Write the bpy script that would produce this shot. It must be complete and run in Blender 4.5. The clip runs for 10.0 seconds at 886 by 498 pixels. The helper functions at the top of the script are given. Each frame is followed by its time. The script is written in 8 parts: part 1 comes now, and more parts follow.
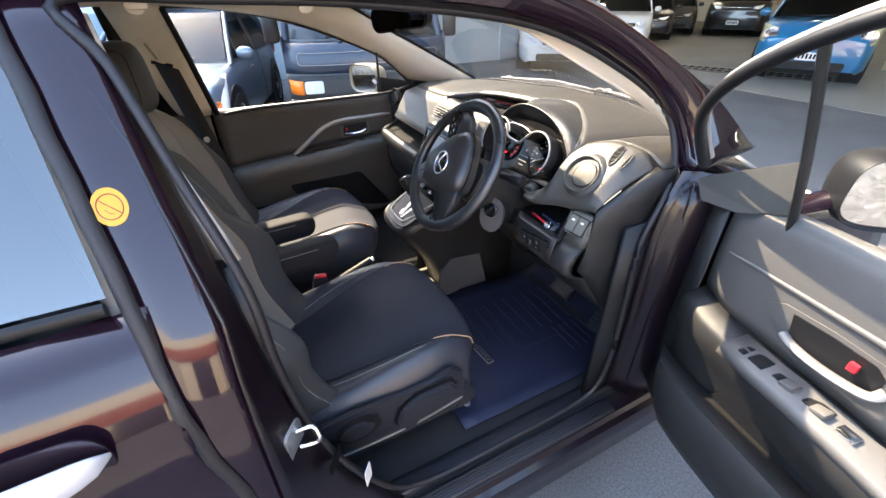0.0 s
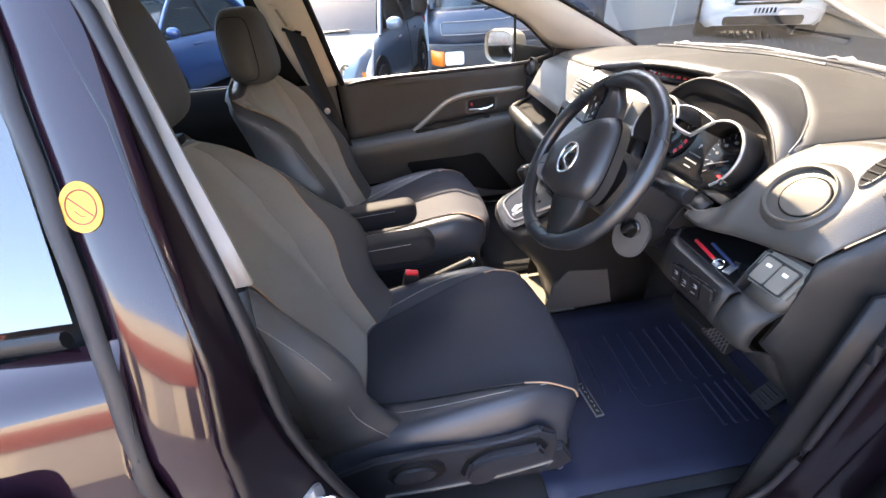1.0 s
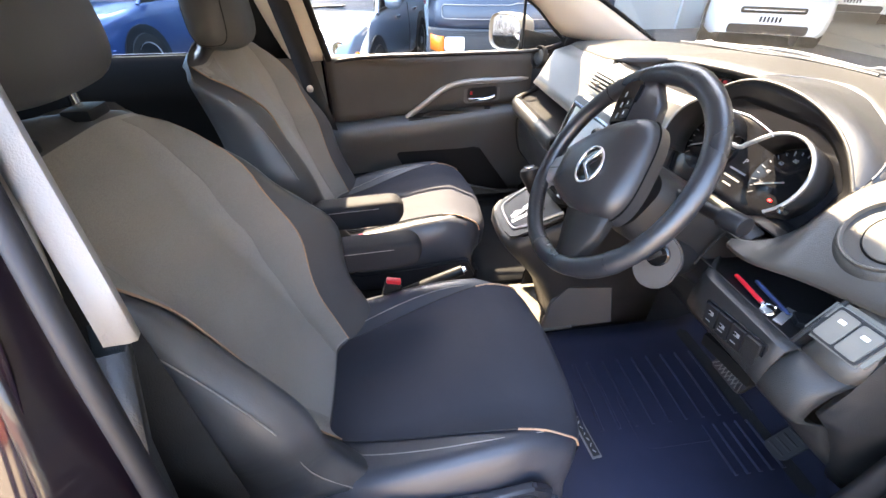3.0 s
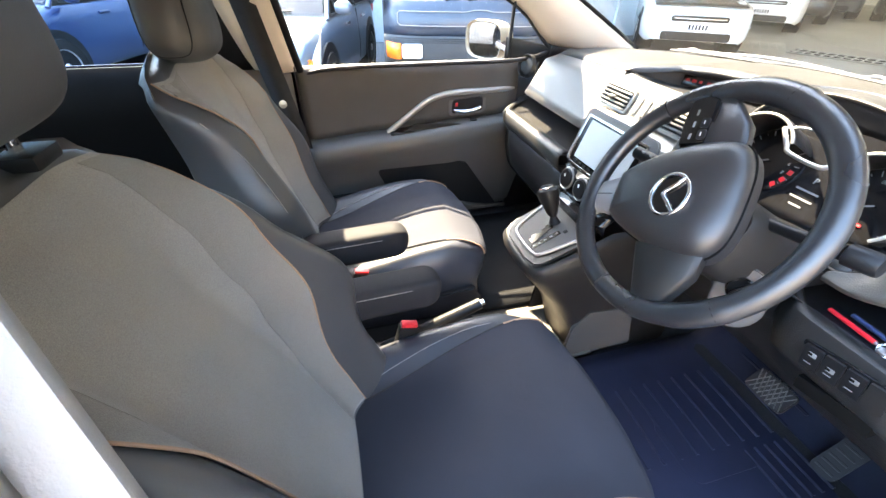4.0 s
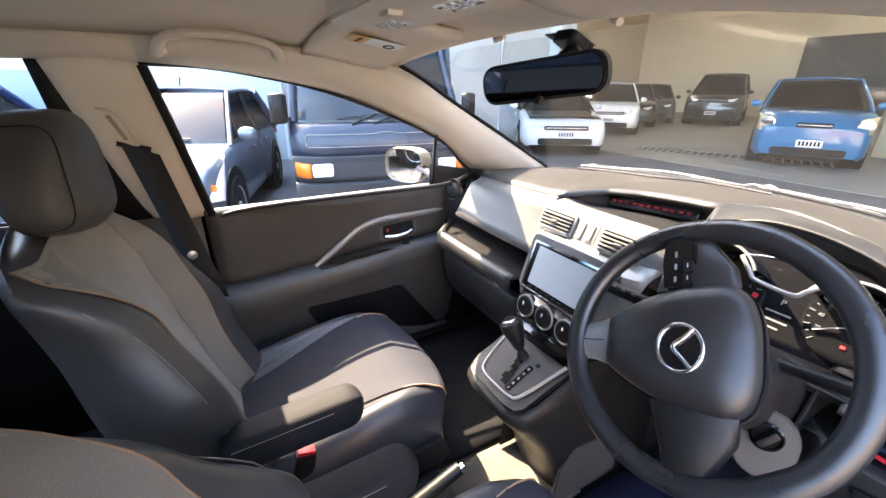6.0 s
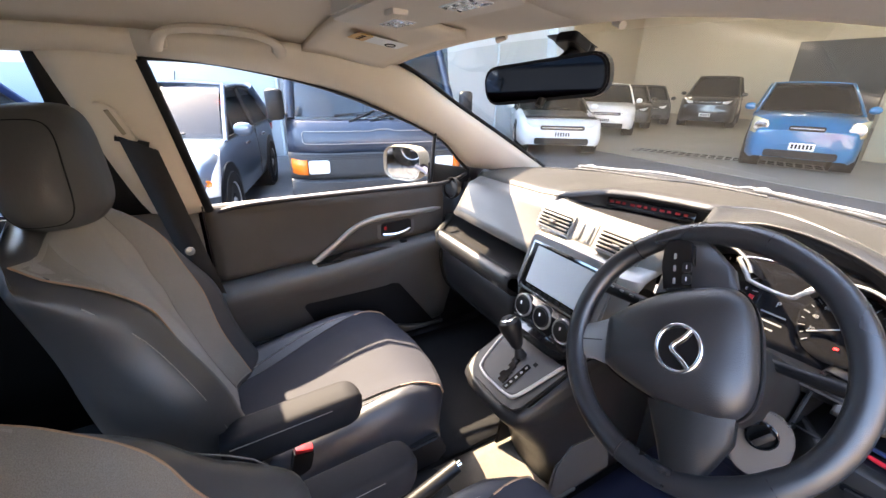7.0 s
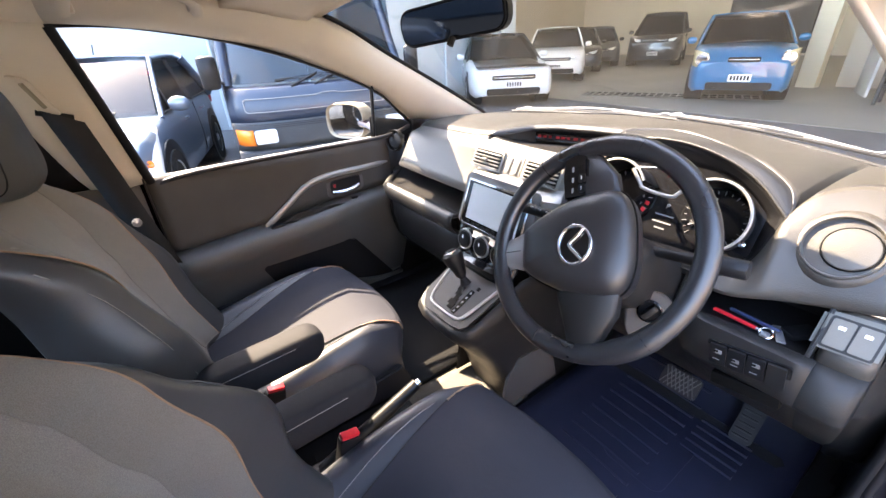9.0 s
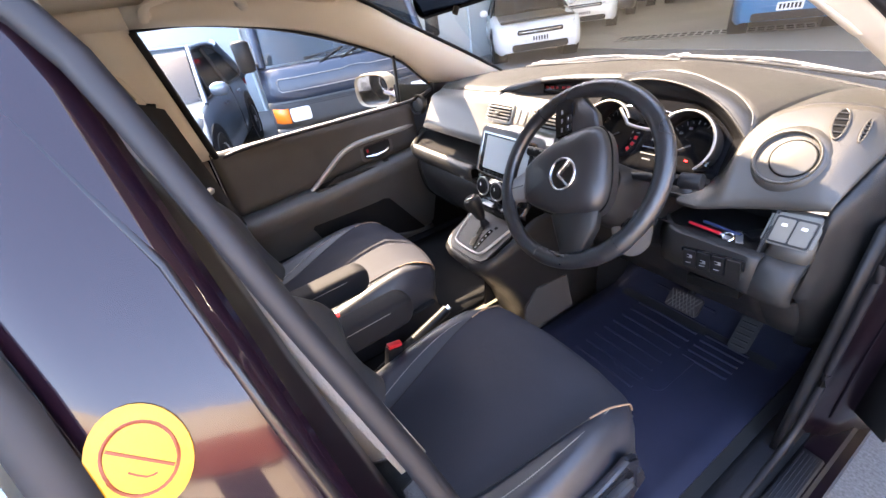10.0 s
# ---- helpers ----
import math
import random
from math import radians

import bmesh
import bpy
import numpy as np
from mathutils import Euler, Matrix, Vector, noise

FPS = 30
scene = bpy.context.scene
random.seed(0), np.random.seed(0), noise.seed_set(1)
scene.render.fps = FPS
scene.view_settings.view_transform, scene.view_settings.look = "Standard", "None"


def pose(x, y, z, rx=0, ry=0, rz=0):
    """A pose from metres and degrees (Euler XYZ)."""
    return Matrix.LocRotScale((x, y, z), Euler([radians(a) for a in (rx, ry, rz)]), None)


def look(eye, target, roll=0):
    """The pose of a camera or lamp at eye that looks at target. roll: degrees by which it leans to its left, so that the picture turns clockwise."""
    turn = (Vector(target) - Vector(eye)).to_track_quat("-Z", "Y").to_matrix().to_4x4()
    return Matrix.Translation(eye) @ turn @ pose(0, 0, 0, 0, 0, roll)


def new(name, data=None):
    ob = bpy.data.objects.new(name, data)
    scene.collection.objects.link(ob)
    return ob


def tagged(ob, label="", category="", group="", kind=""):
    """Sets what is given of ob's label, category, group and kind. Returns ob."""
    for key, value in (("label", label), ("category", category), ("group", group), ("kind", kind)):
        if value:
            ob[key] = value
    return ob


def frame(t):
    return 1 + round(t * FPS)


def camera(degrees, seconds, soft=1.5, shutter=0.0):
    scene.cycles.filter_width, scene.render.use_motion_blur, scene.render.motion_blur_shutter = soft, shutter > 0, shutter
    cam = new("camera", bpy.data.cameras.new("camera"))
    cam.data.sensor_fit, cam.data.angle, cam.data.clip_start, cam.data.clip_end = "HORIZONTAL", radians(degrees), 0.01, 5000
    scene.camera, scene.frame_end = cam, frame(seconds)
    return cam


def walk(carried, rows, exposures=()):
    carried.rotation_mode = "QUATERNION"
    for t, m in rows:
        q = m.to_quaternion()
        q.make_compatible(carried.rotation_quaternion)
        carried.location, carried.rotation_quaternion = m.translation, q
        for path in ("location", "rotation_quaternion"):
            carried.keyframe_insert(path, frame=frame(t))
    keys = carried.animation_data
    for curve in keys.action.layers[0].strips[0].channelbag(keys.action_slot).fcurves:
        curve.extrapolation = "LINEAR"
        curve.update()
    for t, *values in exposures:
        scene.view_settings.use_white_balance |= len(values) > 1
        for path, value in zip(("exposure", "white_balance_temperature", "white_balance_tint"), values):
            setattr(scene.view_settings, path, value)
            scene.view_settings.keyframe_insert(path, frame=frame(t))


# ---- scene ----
cam = camera(95.5, 10.0)
METRES, TILT, LEAN, TURN = 1.28, -32.586, 0.648, 62.859
EYE = (1.2919, -0.5026, 1.4680)  # x to the car's right, y ahead, z up; wheel hub over y = 0
ROWS = [
    (0.0, 0.0, 0.0, 0.0, 0.0, 0.0, 0.0),
    (0.5, -0.0041, 0.1185, 0.0325, 8.33, -0.73, -0.32),
    (1.0, 0.0198, 0.1871, 0.0653, 17.95, -4.46, -7.09),
    (1.5, 0.0524, 0.2212, 0.0779, 20.37, -6.05, -10.4),
    (2.0, 0.0712, 0.2386, 0.0853, 20.94, -6.19, -11.35),
    (3.5, -0.104, 0.3294, 0.0984, 12.63, -5.11, -9.5),
    (4.0, -0.1727, 0.3645, 0.1178, 9.31, -3.84, -7.73),
    (4.5, -0.2033, 0.424, 0.1689, 5.95, -0.39, -5.69),
    (5.0, -0.226, 0.4349, 0.1855, 1.6, 5.1, -2.47),
    (5.5, -0.2482, 0.4382, 0.2041, -1.66, 9.99, 0.41),
    (7.0, -0.2668, 0.4332, 0.2086, -2.79, 10.09, -0.24),
    (7.5, -0.2683, 0.4395, 0.2008, -3.43, 8.03, 0.9),
    (8.0, -0.2447, 0.4192, 0.1721, -4.53, 5.48, 2.97),
    (8.5, -0.2209, 0.4101, 0.1616, -5.48, 4.28, 4.79),
    (9.0, -0.2217, 0.3779, 0.1548, -6.33, 4.63, 6.28),
    (9.5, -0.2046, 0.3046, 0.1346, -6.13, 4.76, 7.73),
    (10.0, -0.2103, 0.2476, 0.0911, -0.95, 0.83, 9.36),
]
walk(cam, [(t, pose(*EYE, TILT, LEAN, TURN) @ pose(METRES * x, METRES * y, METRES * z, 90 + pitch, roll, yaw)) for t, x, y, z, yaw, pitch, roll in ROWS],
     exposures=[(0.0, 3.98, 7250, 10), (0.5, 4.32, 7350, 12), (1.2, 4.46, 7400, 14), (2.0, 4.74, 7400, 13), (3.5, 5.08, 7450, 10), (4.2, 5.28, 7300, 6), (4.8, 5.12, 7250, 8), (6.0, 4.55, 7350, 14), (8.5, 4.60, 7400, 15), (9.2, 4.63, 7450, 16), (10.0, 4.56, 7500, 18)])

# ---- world and sun ----
SUN = Vector((-0.667, -0.142, 0.731)).normalized()   # towards the sun
world = bpy.data.worlds.new("sky")
scene.world = world
world.use_nodes = True
wn, wl = world.node_tree.nodes, world.node_tree.links
sky = wn.new("ShaderNodeTexSky")
sky.sky_type, sky.sun_disc = "NISHITA", False
sky.sun_elevation = math.asin(SUN.z)
sky.sun_rotation = math.atan2(SUN.x, SUN.y)
sky.air_density, sky.dust_density = 1.0, 1.0
wl.new(sky.outputs[0], wn["Background"].inputs[0])
wn["Background"].inputs[1].default_value = 0.15
sun_data = bpy.data.lights.new("sun", "SUN")
sun_data.energy, sun_data.angle, sun_data.color = 2.0, radians(0.5), (1.0, 0.87, 0.68)
sun_ob = new("sun", sun_data)
sun_ob.matrix_world = look(SUN * 30, (0, 0, 0))

# ---- materials ----


def material(name, colour, rough=0.5, metal=0.0, vary=0.0, scale=6.0, bump=0.0, grain=400.0, coat=0.0, spec=0.5,
             fleck=0.0, stretch=(1, 1, 1), rough_vary=0.0, island=0.0, sheen=0.0):
    """A surface with variation at two scales: broad mottling (vary, scale) and fine grain (bump, grain)."""
    mat = bpy.data.materials.new(name)
    mat.use_nodes = True
    n, l = mat.node_tree.nodes, mat.node_tree.links
    b = n["Principled BSDF"]
    b.inputs["Base Color"].default_value = (*colour, 1)
    b.inputs["Roughness"].default_value, b.inputs["Metallic"].default_value = rough, metal
    b.inputs["Coat Weight"].default_value, b.inputs["Coat Roughness"].default_value = coat, 0.04
    b.inputs["Specular IOR Level"].default_value = spec if rough < 0.8 else 0.12
    b.inputs["Sheen Weight"].default_value = sheen
    tc, mp = n.new("ShaderNodeTexCoord"), n.new("ShaderNodeMapping")
    mp.inputs["Scale"].default_value = stretch
    l.new(tc.outputs["Object"], mp.inputs[0])
    big = n.new("ShaderNodeTexNoise")
    big.inputs["Scale"].default_value, big.inputs["Detail"].default_value = scale, 4
    l.new(mp.outputs[0], big.inputs["Vector"])
    fine = n.new("ShaderNodeTexNoise")
    fine.inputs["Scale"].default_value, fine.inputs["Detail"].default_value = grain, 2
    l.new(mp.outputs[0], fine.inputs["Vector"])
    if vary or fleck:
        mix = n.new("ShaderNodeMix")
        mix.data_type = "RGBA"
        mix.inputs[6].default_value = (*[c * (1 - vary) for c in colour], 1)
        mix.inputs[7].default_value = (*[min(1, c * (1 + vary)) for c in colour], 1)
        l.new(big.outputs[0], mix.inputs[0])
        out = mix.outputs[2]
        if fleck:
            m2 = n.new("ShaderNodeMix")
            m2.data_type, m2.blend_type = "RGBA", "OVERLAY"
            m2.inputs[0].default_value = fleck
            l.new(out, m2.inputs[6])
            l.new(fine.outputs[0], m2.inputs[7])
            out = m2.outputs[2]
        if island:
            info, hsv = n.new("ShaderNodeObjectInfo"), n.new("ShaderNodeHueSaturation")
            ramp = n.new("ShaderNodeMapRange")
            ramp.inputs[3].default_value, ramp.inputs[4].default_value = 1 - island, 1 + island
            l.new(info.outputs["Random"], ramp.inputs[0])
            l.new(ramp.outputs[0], hsv.inputs["Value"])
            l.new(out, hsv.inputs["Color"])
            out = hsv.outputs[0]
        l.new(out, b.inputs["Base Color"])
    if rough_vary:
        mr = n.new("ShaderNodeMapRange")
        mr.inputs[3].default_value, mr.inputs[4].default_value = max(0.02, rough - rough_vary), min(1, rough + rough_vary)
        l.new(big.outputs[0], mr.inputs[0])
        l.new(mr.outputs[0], b.inputs["Roughness"])
    if bump:
        bp = n.new("ShaderNodeBump")
        bp.inputs["Strength"].default_value, bp.inputs["Distance"].default_value = bump, 0.001
        l.new(fine.outputs[0], bp.inputs["Height"])
        l.new(bp.outputs[0], b.inputs["Normal"])
    return mat


def leather(name, colour, rough):
    """Leatherette: cellular grain, soft creases, worn gloss."""
    mat = material(name, colour, rough, vary=0.25, scale=5, rough_vary=0.1, spec=0.15 if rough > 0.7 else 0.35 if rough > 0.5 else 0.6)
    n, l = mat.node_tree.nodes, mat.node_tree.links
    tc, vo, no = n.new("ShaderNodeTexCoord"), n.new("ShaderNodeTexVoronoi"), n.new("ShaderNodeTexNoise")
    vo.inputs["Scale"].default_value = 420
    no.inputs["Scale"].default_value, no.inputs["Detail"].default_value, no.inputs["Distortion"].default_value = 14, 3, 0.6
    l.new(tc.outputs["Object"], vo.inputs["Vector"])
    l.new(tc.outputs["Object"], no.inputs["Vector"])
    b1, b2 = n.new("ShaderNodeBump"), n.new("ShaderNodeBump")
    b1.inputs["Strength"].default_value, b1.inputs["Distance"].default_value = 0.14, 0.0005
    b2.inputs["Strength"].default_value, b2.inputs["Distance"].default_value = 0.30, 0.005
    l.new(vo.outputs["Distance"], b1.inputs["Height"])
    l.new(no.outputs[0], b2.inputs["Height"])
    l.new(b1.outputs[0], b2.inputs["Normal"])
    l.new(b2.outputs[0], n["Principled BSDF"].inputs["Normal"])
    return mat


def glass(name, colour=(1, 1, 1), base=0.05, rough=0.0, haze=0.0, most=0.75):
    """A thin pane: clear (or tinted) transmission mixed with a mirror reflection by Fresnel, under an added film of
    haze.
    """
    mat = bpy.data.materials.new(name)
    mat.use_nodes = True
    n, l = mat.node_tree.nodes, mat.node_tree.links
    n.remove(n["Principled BSDF"])
    tr, gl, mx = n.new("ShaderNodeBsdfTransparent"), n.new("ShaderNodeBsdfGlossy"), n.new("ShaderNodeMixShader")
    lw, pw, mr = n.new("ShaderNodeLayerWeight"), n.new("ShaderNodeMath"), n.new("ShaderNodeMapRange")
    tr.inputs[0].default_value = (*colour, 1)
    gl.inputs["Roughness"].default_value = rough
    lw.inputs[0].default_value = 0.5
    pw.operation, pw.inputs[1].default_value = "POWER", 5.0
    mr.inputs[3].default_value, mr.inputs[4].default_value = base, most
    l.new(lw.outputs["Facing"], pw.inputs[0])
    l.new(pw.outputs[0], mr.inputs[0])
    l.new(mr.outputs[0], mx.inputs[0])
    l.new(tr.outputs[0], mx.inputs[1])
    l.new(gl.outputs[0], mx.inputs[2])
    # pale diffuse film stands in for the veil of reflections on the glass
    if haze:
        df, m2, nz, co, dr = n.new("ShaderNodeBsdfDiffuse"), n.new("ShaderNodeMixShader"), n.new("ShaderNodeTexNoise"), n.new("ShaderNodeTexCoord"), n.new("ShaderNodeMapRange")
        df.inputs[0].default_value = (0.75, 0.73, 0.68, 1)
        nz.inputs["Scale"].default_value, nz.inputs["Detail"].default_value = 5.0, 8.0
        dr.inputs[1].default_value, dr.inputs[2].default_value, dr.inputs[3].default_value, dr.inputs[4].default_value = 0.3, 0.7, haze * 0.7, haze * 1.3
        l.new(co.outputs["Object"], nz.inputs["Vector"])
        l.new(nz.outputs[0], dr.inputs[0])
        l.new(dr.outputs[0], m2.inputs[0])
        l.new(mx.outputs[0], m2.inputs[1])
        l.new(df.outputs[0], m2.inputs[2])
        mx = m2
    l.new(mx.outputs[0], n["Material Output"].inputs[0])
    return mat


def glowing(name, colour, strength):
    mat = material(name, colour, 0.4)
    b = mat.node_tree.nodes["Principled BSDF"]
    b.inputs["Emission Color"].default_value, b.inputs["Emission Strength"].default_value = (*colour, 1), strength
    return mat


M_LEATHER = leather("black_leatherette", (0.048, 0.049, 0.053), 0.42)
M_BOLSTER = leather("navy_black_bolster_leatherette", (0.024, 0.026, 0.034), 0.45)
M_RIMLEATHER = material("worn_wheel_leather", (0.016, 0.016, 0.018), 0.30, vary=0.2, scale=8, bump=0.25, grain=1100, rough_vary=0.08, spec=0.7)
M_SIDEPL = material("glossy_side_plastic", (0.020, 0.020, 0.024), 0.26, vary=0.12, scale=9, bump=0.15, grain=900, spec=0.6)
M_STACK = material("silver_grey_stack_plastic", (0.27, 0.26, 0.24), 0.42, metal=0.25, vary=0.06, scale=7, bump=0.2, grain=900)
M_HUB = material("satin_black_airbag_plastic", (0.022, 0.021, 0.022), 0.30, vary=0.1, scale=9, bump=0.4, grain=700)
M_CUSHION = leather("blue_black_seat_leatherette", (0.028, 0.029, 0.037), 0.74)
M_HEADFACE = leather("grey_headrest_leatherette", (0.062, 0.060, 0.058), 0.50)
M_ARM = leather("armrest_leatherette", (0.018, 0.018, 0.021), 0.72)
M_FABRIC_MID = material("grey_seat_fabric", (0.255, 0.240, 0.222), 0.9, vary=0.15, scale=7, bump=0.6, grain=900, fleck=0.4, sheen=0.15)
M_FABRIC_BAND = material("dark_grey_seat_fabric", (0.205, 0.191, 0.171), 0.9, vary=0.15, scale=7, bump=0.6, grain=900, fleck=0.4, sheen=0.15)
M_PIPING = material("tan_piping", (0.30, 0.19, 0.12), 0.7, vary=0.2, scale=60)
M_THREAD = material("grey_thread", (0.22, 0.21, 0.20), 0.8, vary=0.3, scale=300)
M_DASH = material("grey_dash_plastic", (0.023, 0.0217, 0.020), 0.42, vary=0.10, scale=5, bump=0.5, grain=700, rough_vary=0.06, spec=0.45)
M_HOOD = material("dark_blue_grey_hood_plastic", (0.016, 0.0165, 0.0175), 0.45, vary=0.10, scale=5, bump=0.5, grain=700, spec=0.4)
M_FASCIA = material("pale_grey_fascia_plastic", (0.085, 0.081, 0.075), 0.42, vary=0.06, scale=6, bump=0.4, grain=700)
M_DASHLOW = material("black_dash_plastic", (0.014, 0.0135, 0.0135), 0.40, vary=0.15, scale=6, bump=0.5, grain=700, spec=0.3)
M_DOORTRIM = material("dark_grey_door_plastic", (0.075, 0.071, 0.067), 0.5, vary=0.12, scale=6, bump=0.6, grain=600)
M_DOORFAB = material("charcoal_door_fabric", (0.068, 0.064, 0.060), 0.85, vary=0.15, scale=10, bump=0.5, grain=800)
M_SILVER = material("silver_plastic", (0.30, 0.29, 0.275), 0.36, metal=0.5, vary=0.05, scale=9)
M_GREYTRIM = material("grey_satin_plastic", (0.14, 0.135, 0.13), 0.42, metal=0.2, vary=0.08, scale=9)
M_GEARPANEL = material("dark_satin_gear_plastic", (0.060, 0.057, 0.055), 0.6, vary=0.08, scale=9, spec=0.3)
M_SPOKE = material("satin_grey_spoke_plastic", (0.26, 0.255, 0.26), 0.38, metal=0.3, vary=0.06, scale=9)
M_CHROME = material("chrome", (0.75, 0.75, 0.76), 0.08, metal=1.0, vary=0.06, scale=30)
M_BLACK = material("matte_black_plastic", (0.009, 0.009, 0.010), 0.42, vary=0.2, scale=9, bump=0.2, spec=0.22)
M_GLOSSBLACK = material("gloss_black_plastic", (0.008, 0.008, 0.009), 0.12, vary=0.2, scale=9)
M_RUBBER = material("black_rubber", (0.014, 0.014, 0.016), 0.6, vary=0.25, scale=20, bump=0.3, spec=0.25)
M_SEAL = material("grey_rubber_seal", (0.012, 0.011, 0.013), 0.5, vary=0.3, scale=12, spec=0.35)
M_CARPET = material("charcoal_carpet", (0.015, 0.015, 0.0155), 0.97, vary=0.3, scale=12, bump=1.0, grain=500, fleck=0.5)
# lit copy of the carpet: the sun on it is put into the colour
M_CARPETLIT = material("sun_paled_carpet", (0.11, 0.1, 0.085), 0.97, vary=0.3, scale=12, bump=1.0, grain=450, fleck=0.5)
M_MAT = material("navy_rubber_mat", (0.012, 0.0145, 0.030), 0.5, vary=0.3, scale=14, bump=0.3, grain=300, spec=0.22)
M_BEIGE = material("beige_headliner", (0.70, 0.61, 0.50), 0.9, vary=0.06, scale=4, bump=0.4, grain=900, fleck=0.15)
M_BEIGEPL = material("beige_pillar_plastic", (0.66, 0.58, 0.48), 0.6, vary=0.08, scale=5, bump=0.4, grain=600)
M_BELT = material("charcoal_webbing", (0.03, 0.03, 0.031), 0.8, vary=0.15, scale=30, bump=0.8, grain=700)
M_COWL = material("cowl_grey_plastic", (0.20, 0.195, 0.19), 0.6, vary=0.25, scale=14, bump=0.4)
M_SWITCH = material("warm_grey_switch_plastic", (0.11, 0.104, 0.088), 0.45, vary=0.06, scale=20, bump=0.2)
M_RED = material("red_plastic", (0.55, 0.02, 0.03), 0.35, vary=0.1, scale=30)
M_BLUE = material("dark_blue_plastic", (0.03, 0.045, 0.10), 0.4, vary=0.1, scale=30)
M_PAINT = material("dark_plum_metallic_paint", (0.014, 0.006, 0.011), 0.10, metal=0.25, vary=0.15, scale=3, coat=0.35, spec=0.35)
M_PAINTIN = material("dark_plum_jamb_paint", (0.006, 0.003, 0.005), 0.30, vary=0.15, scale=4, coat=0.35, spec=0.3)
M_SILLPL = material("blue_black_sill_plastic", (0.010, 0.011, 0.015), 0.5, vary=0.2, scale=9, bump=0.5, grain=500)
M_GLASS = glass("hazed_windscreen_glass", (0.93, 0.95, 0.94), haze=0.035)
M_SIDEGLASS = glass("hazed_side_glass", (0.93, 0.95, 0.94), haze=0.010)
M_TINT = glass("privacy_glass", (0.55, 0.68, 0.76))
M_HANDLE = material("bright_silver_handle", (0.62, 0.62, 0.64), 0.25, metal=0.4, vary=0.05, scale=20, coat=0.6)
M_TINTOUT = glass("dark_privacy_glass", (0.10, 0.12, 0.13), 0.14)
M_EDGETRIM = material("pale_grey_trim", (0.30, 0.28, 0.26), 0.6, vary=0.08, scale=6, bump=0.4, grain=600)
M_DARKGLASS = glass("dark_car_glass", (0.20, 0.26, 0.31), most=0.22)
M_POD = material("warm_grey_pod_plastic", (0.040, 0.0372, 0.033), 0.42, vary=0.08, scale=5, bump=0.5, grain=700)
# darker copy of the pod plastic; on the end panel it holds the shade
M_PODLOW = material("darkened_end_plastic", (0.017, 0.0165, 0.016), 0.5, vary=0.1, scale=6, bump=0.5, grain=700, spec=0.35)
M_VENT = material("warm_grey_vent_plastic", (0.062, 0.057, 0.048), 0.45, vary=0.06, scale=20, bump=0.3, grain=700)
M_TAUPE = material("taupe_plastic", (0.32, 0.27, 0.19), 0.4, vary=0.1, scale=8)
M_MIRROR = material("mirror_silver", (0.9, 0.9, 0.9), 0.02, metal=1.0)
M_DIMGLASS = material("dark_mirror_metal", (0.045, 0.045, 0.05), 0.03, metal=1.0)
M_DIMINK = material("dim_grey_ink", (0.16, 0.16, 0.16), 0.5)
# glare of sun and sky on the screen is put into its base colour
M_SCREEN = material("sun_paled_screen", (0.50, 0.55, 0.57), 0.25, vary=0.05, scale=4)
M_REDDIM = glowing("dim_red_display", (0.16, 0.004, 0.005), 0.012)
M_LAMPRED = glowing("red_warning_light", (1.0, 0.02, 0.02), 0.5)
M_WHITEINK = material("white_ink", (0.7, 0.7, 0.7), 0.5)
M_DIALINK = material("dial_ink", (0.20, 0.20, 0.20), 0.6, spec=0.2)
M_STICKER = material("yellow_vinyl", (0.55, 0.26, 0.004), 0.30, vary=0.06, scale=20)
M_STICKERINK = material("dark_red_ink", (0.20, 0.035, 0.010), 0.5)
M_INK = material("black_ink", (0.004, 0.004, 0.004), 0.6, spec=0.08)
M_ASPHALT = material("grey_asphalt", (0.13, 0.13, 0.132), 0.85, vary=0.3, scale=1.2, bump=1.0, grain=120, fleck=0.6)
M_CONCRETE = material("warehouse_concrete", (0.23, 0.22, 0.2), 0.6, vary=0.25, scale=0.8, bump=0.4, grain=60)
M_WALL = material("white_painted_wall", (0.50, 0.55, 0.57), 0.8, vary=0.06, scale=1.5, bump=0.3, grain=80)
M_WAREWALL = material("beige_warehouse_wall", (0.5, 0.45, 0.37), 0.8, vary=0.1, scale=0.7, bump=0.3, grain=60)
M_BRICK = material("rust_red_paint", (0.42, 0.12, 0.07), 0.7, vary=0.2, scale=2)
M_CREAM = material("cream_paint", (0.75, 0.66, 0.48), 0.6, vary=0.06, scale=3)
M_STEEL = material("galvanised_steel", (0.35, 0.35, 0.35), 0.4, metal=0.8, vary=0.2, scale=12)
M_TYRE = material("tyre_rubber", (0.02, 0.02, 0.02), 0.8, vary=0.2, scale=20)
M_RIM = material("alloy_silver", (0.55, 0.55, 0.56), 0.3, metal=0.8, vary=0.1, scale=12)
M_LAMP = material("lamp_lens", (0.75, 0.76, 0.76), 0.12, vary=0.2, scale=30, spec=0.8)
M_LAMPWARM = material("yellowed_lamp_lens", (0.62, 0.55, 0.34), 0.15, vary=0.2, scale=30, spec=0.8)
M_AMBER = material("amber_lens", (0.85, 0.2, 0.02), 0.2, vary=0.1, scale=40)
M_PLATE = material("plate_white", (0.75, 0.76, 0.76), 0.4, vary=0.05, scale=20)


def paint(name, colour, metal=0.3):
    return material(name, colour, 0.28, metal=metal, vary=0.06, scale=2, coat=1.0)


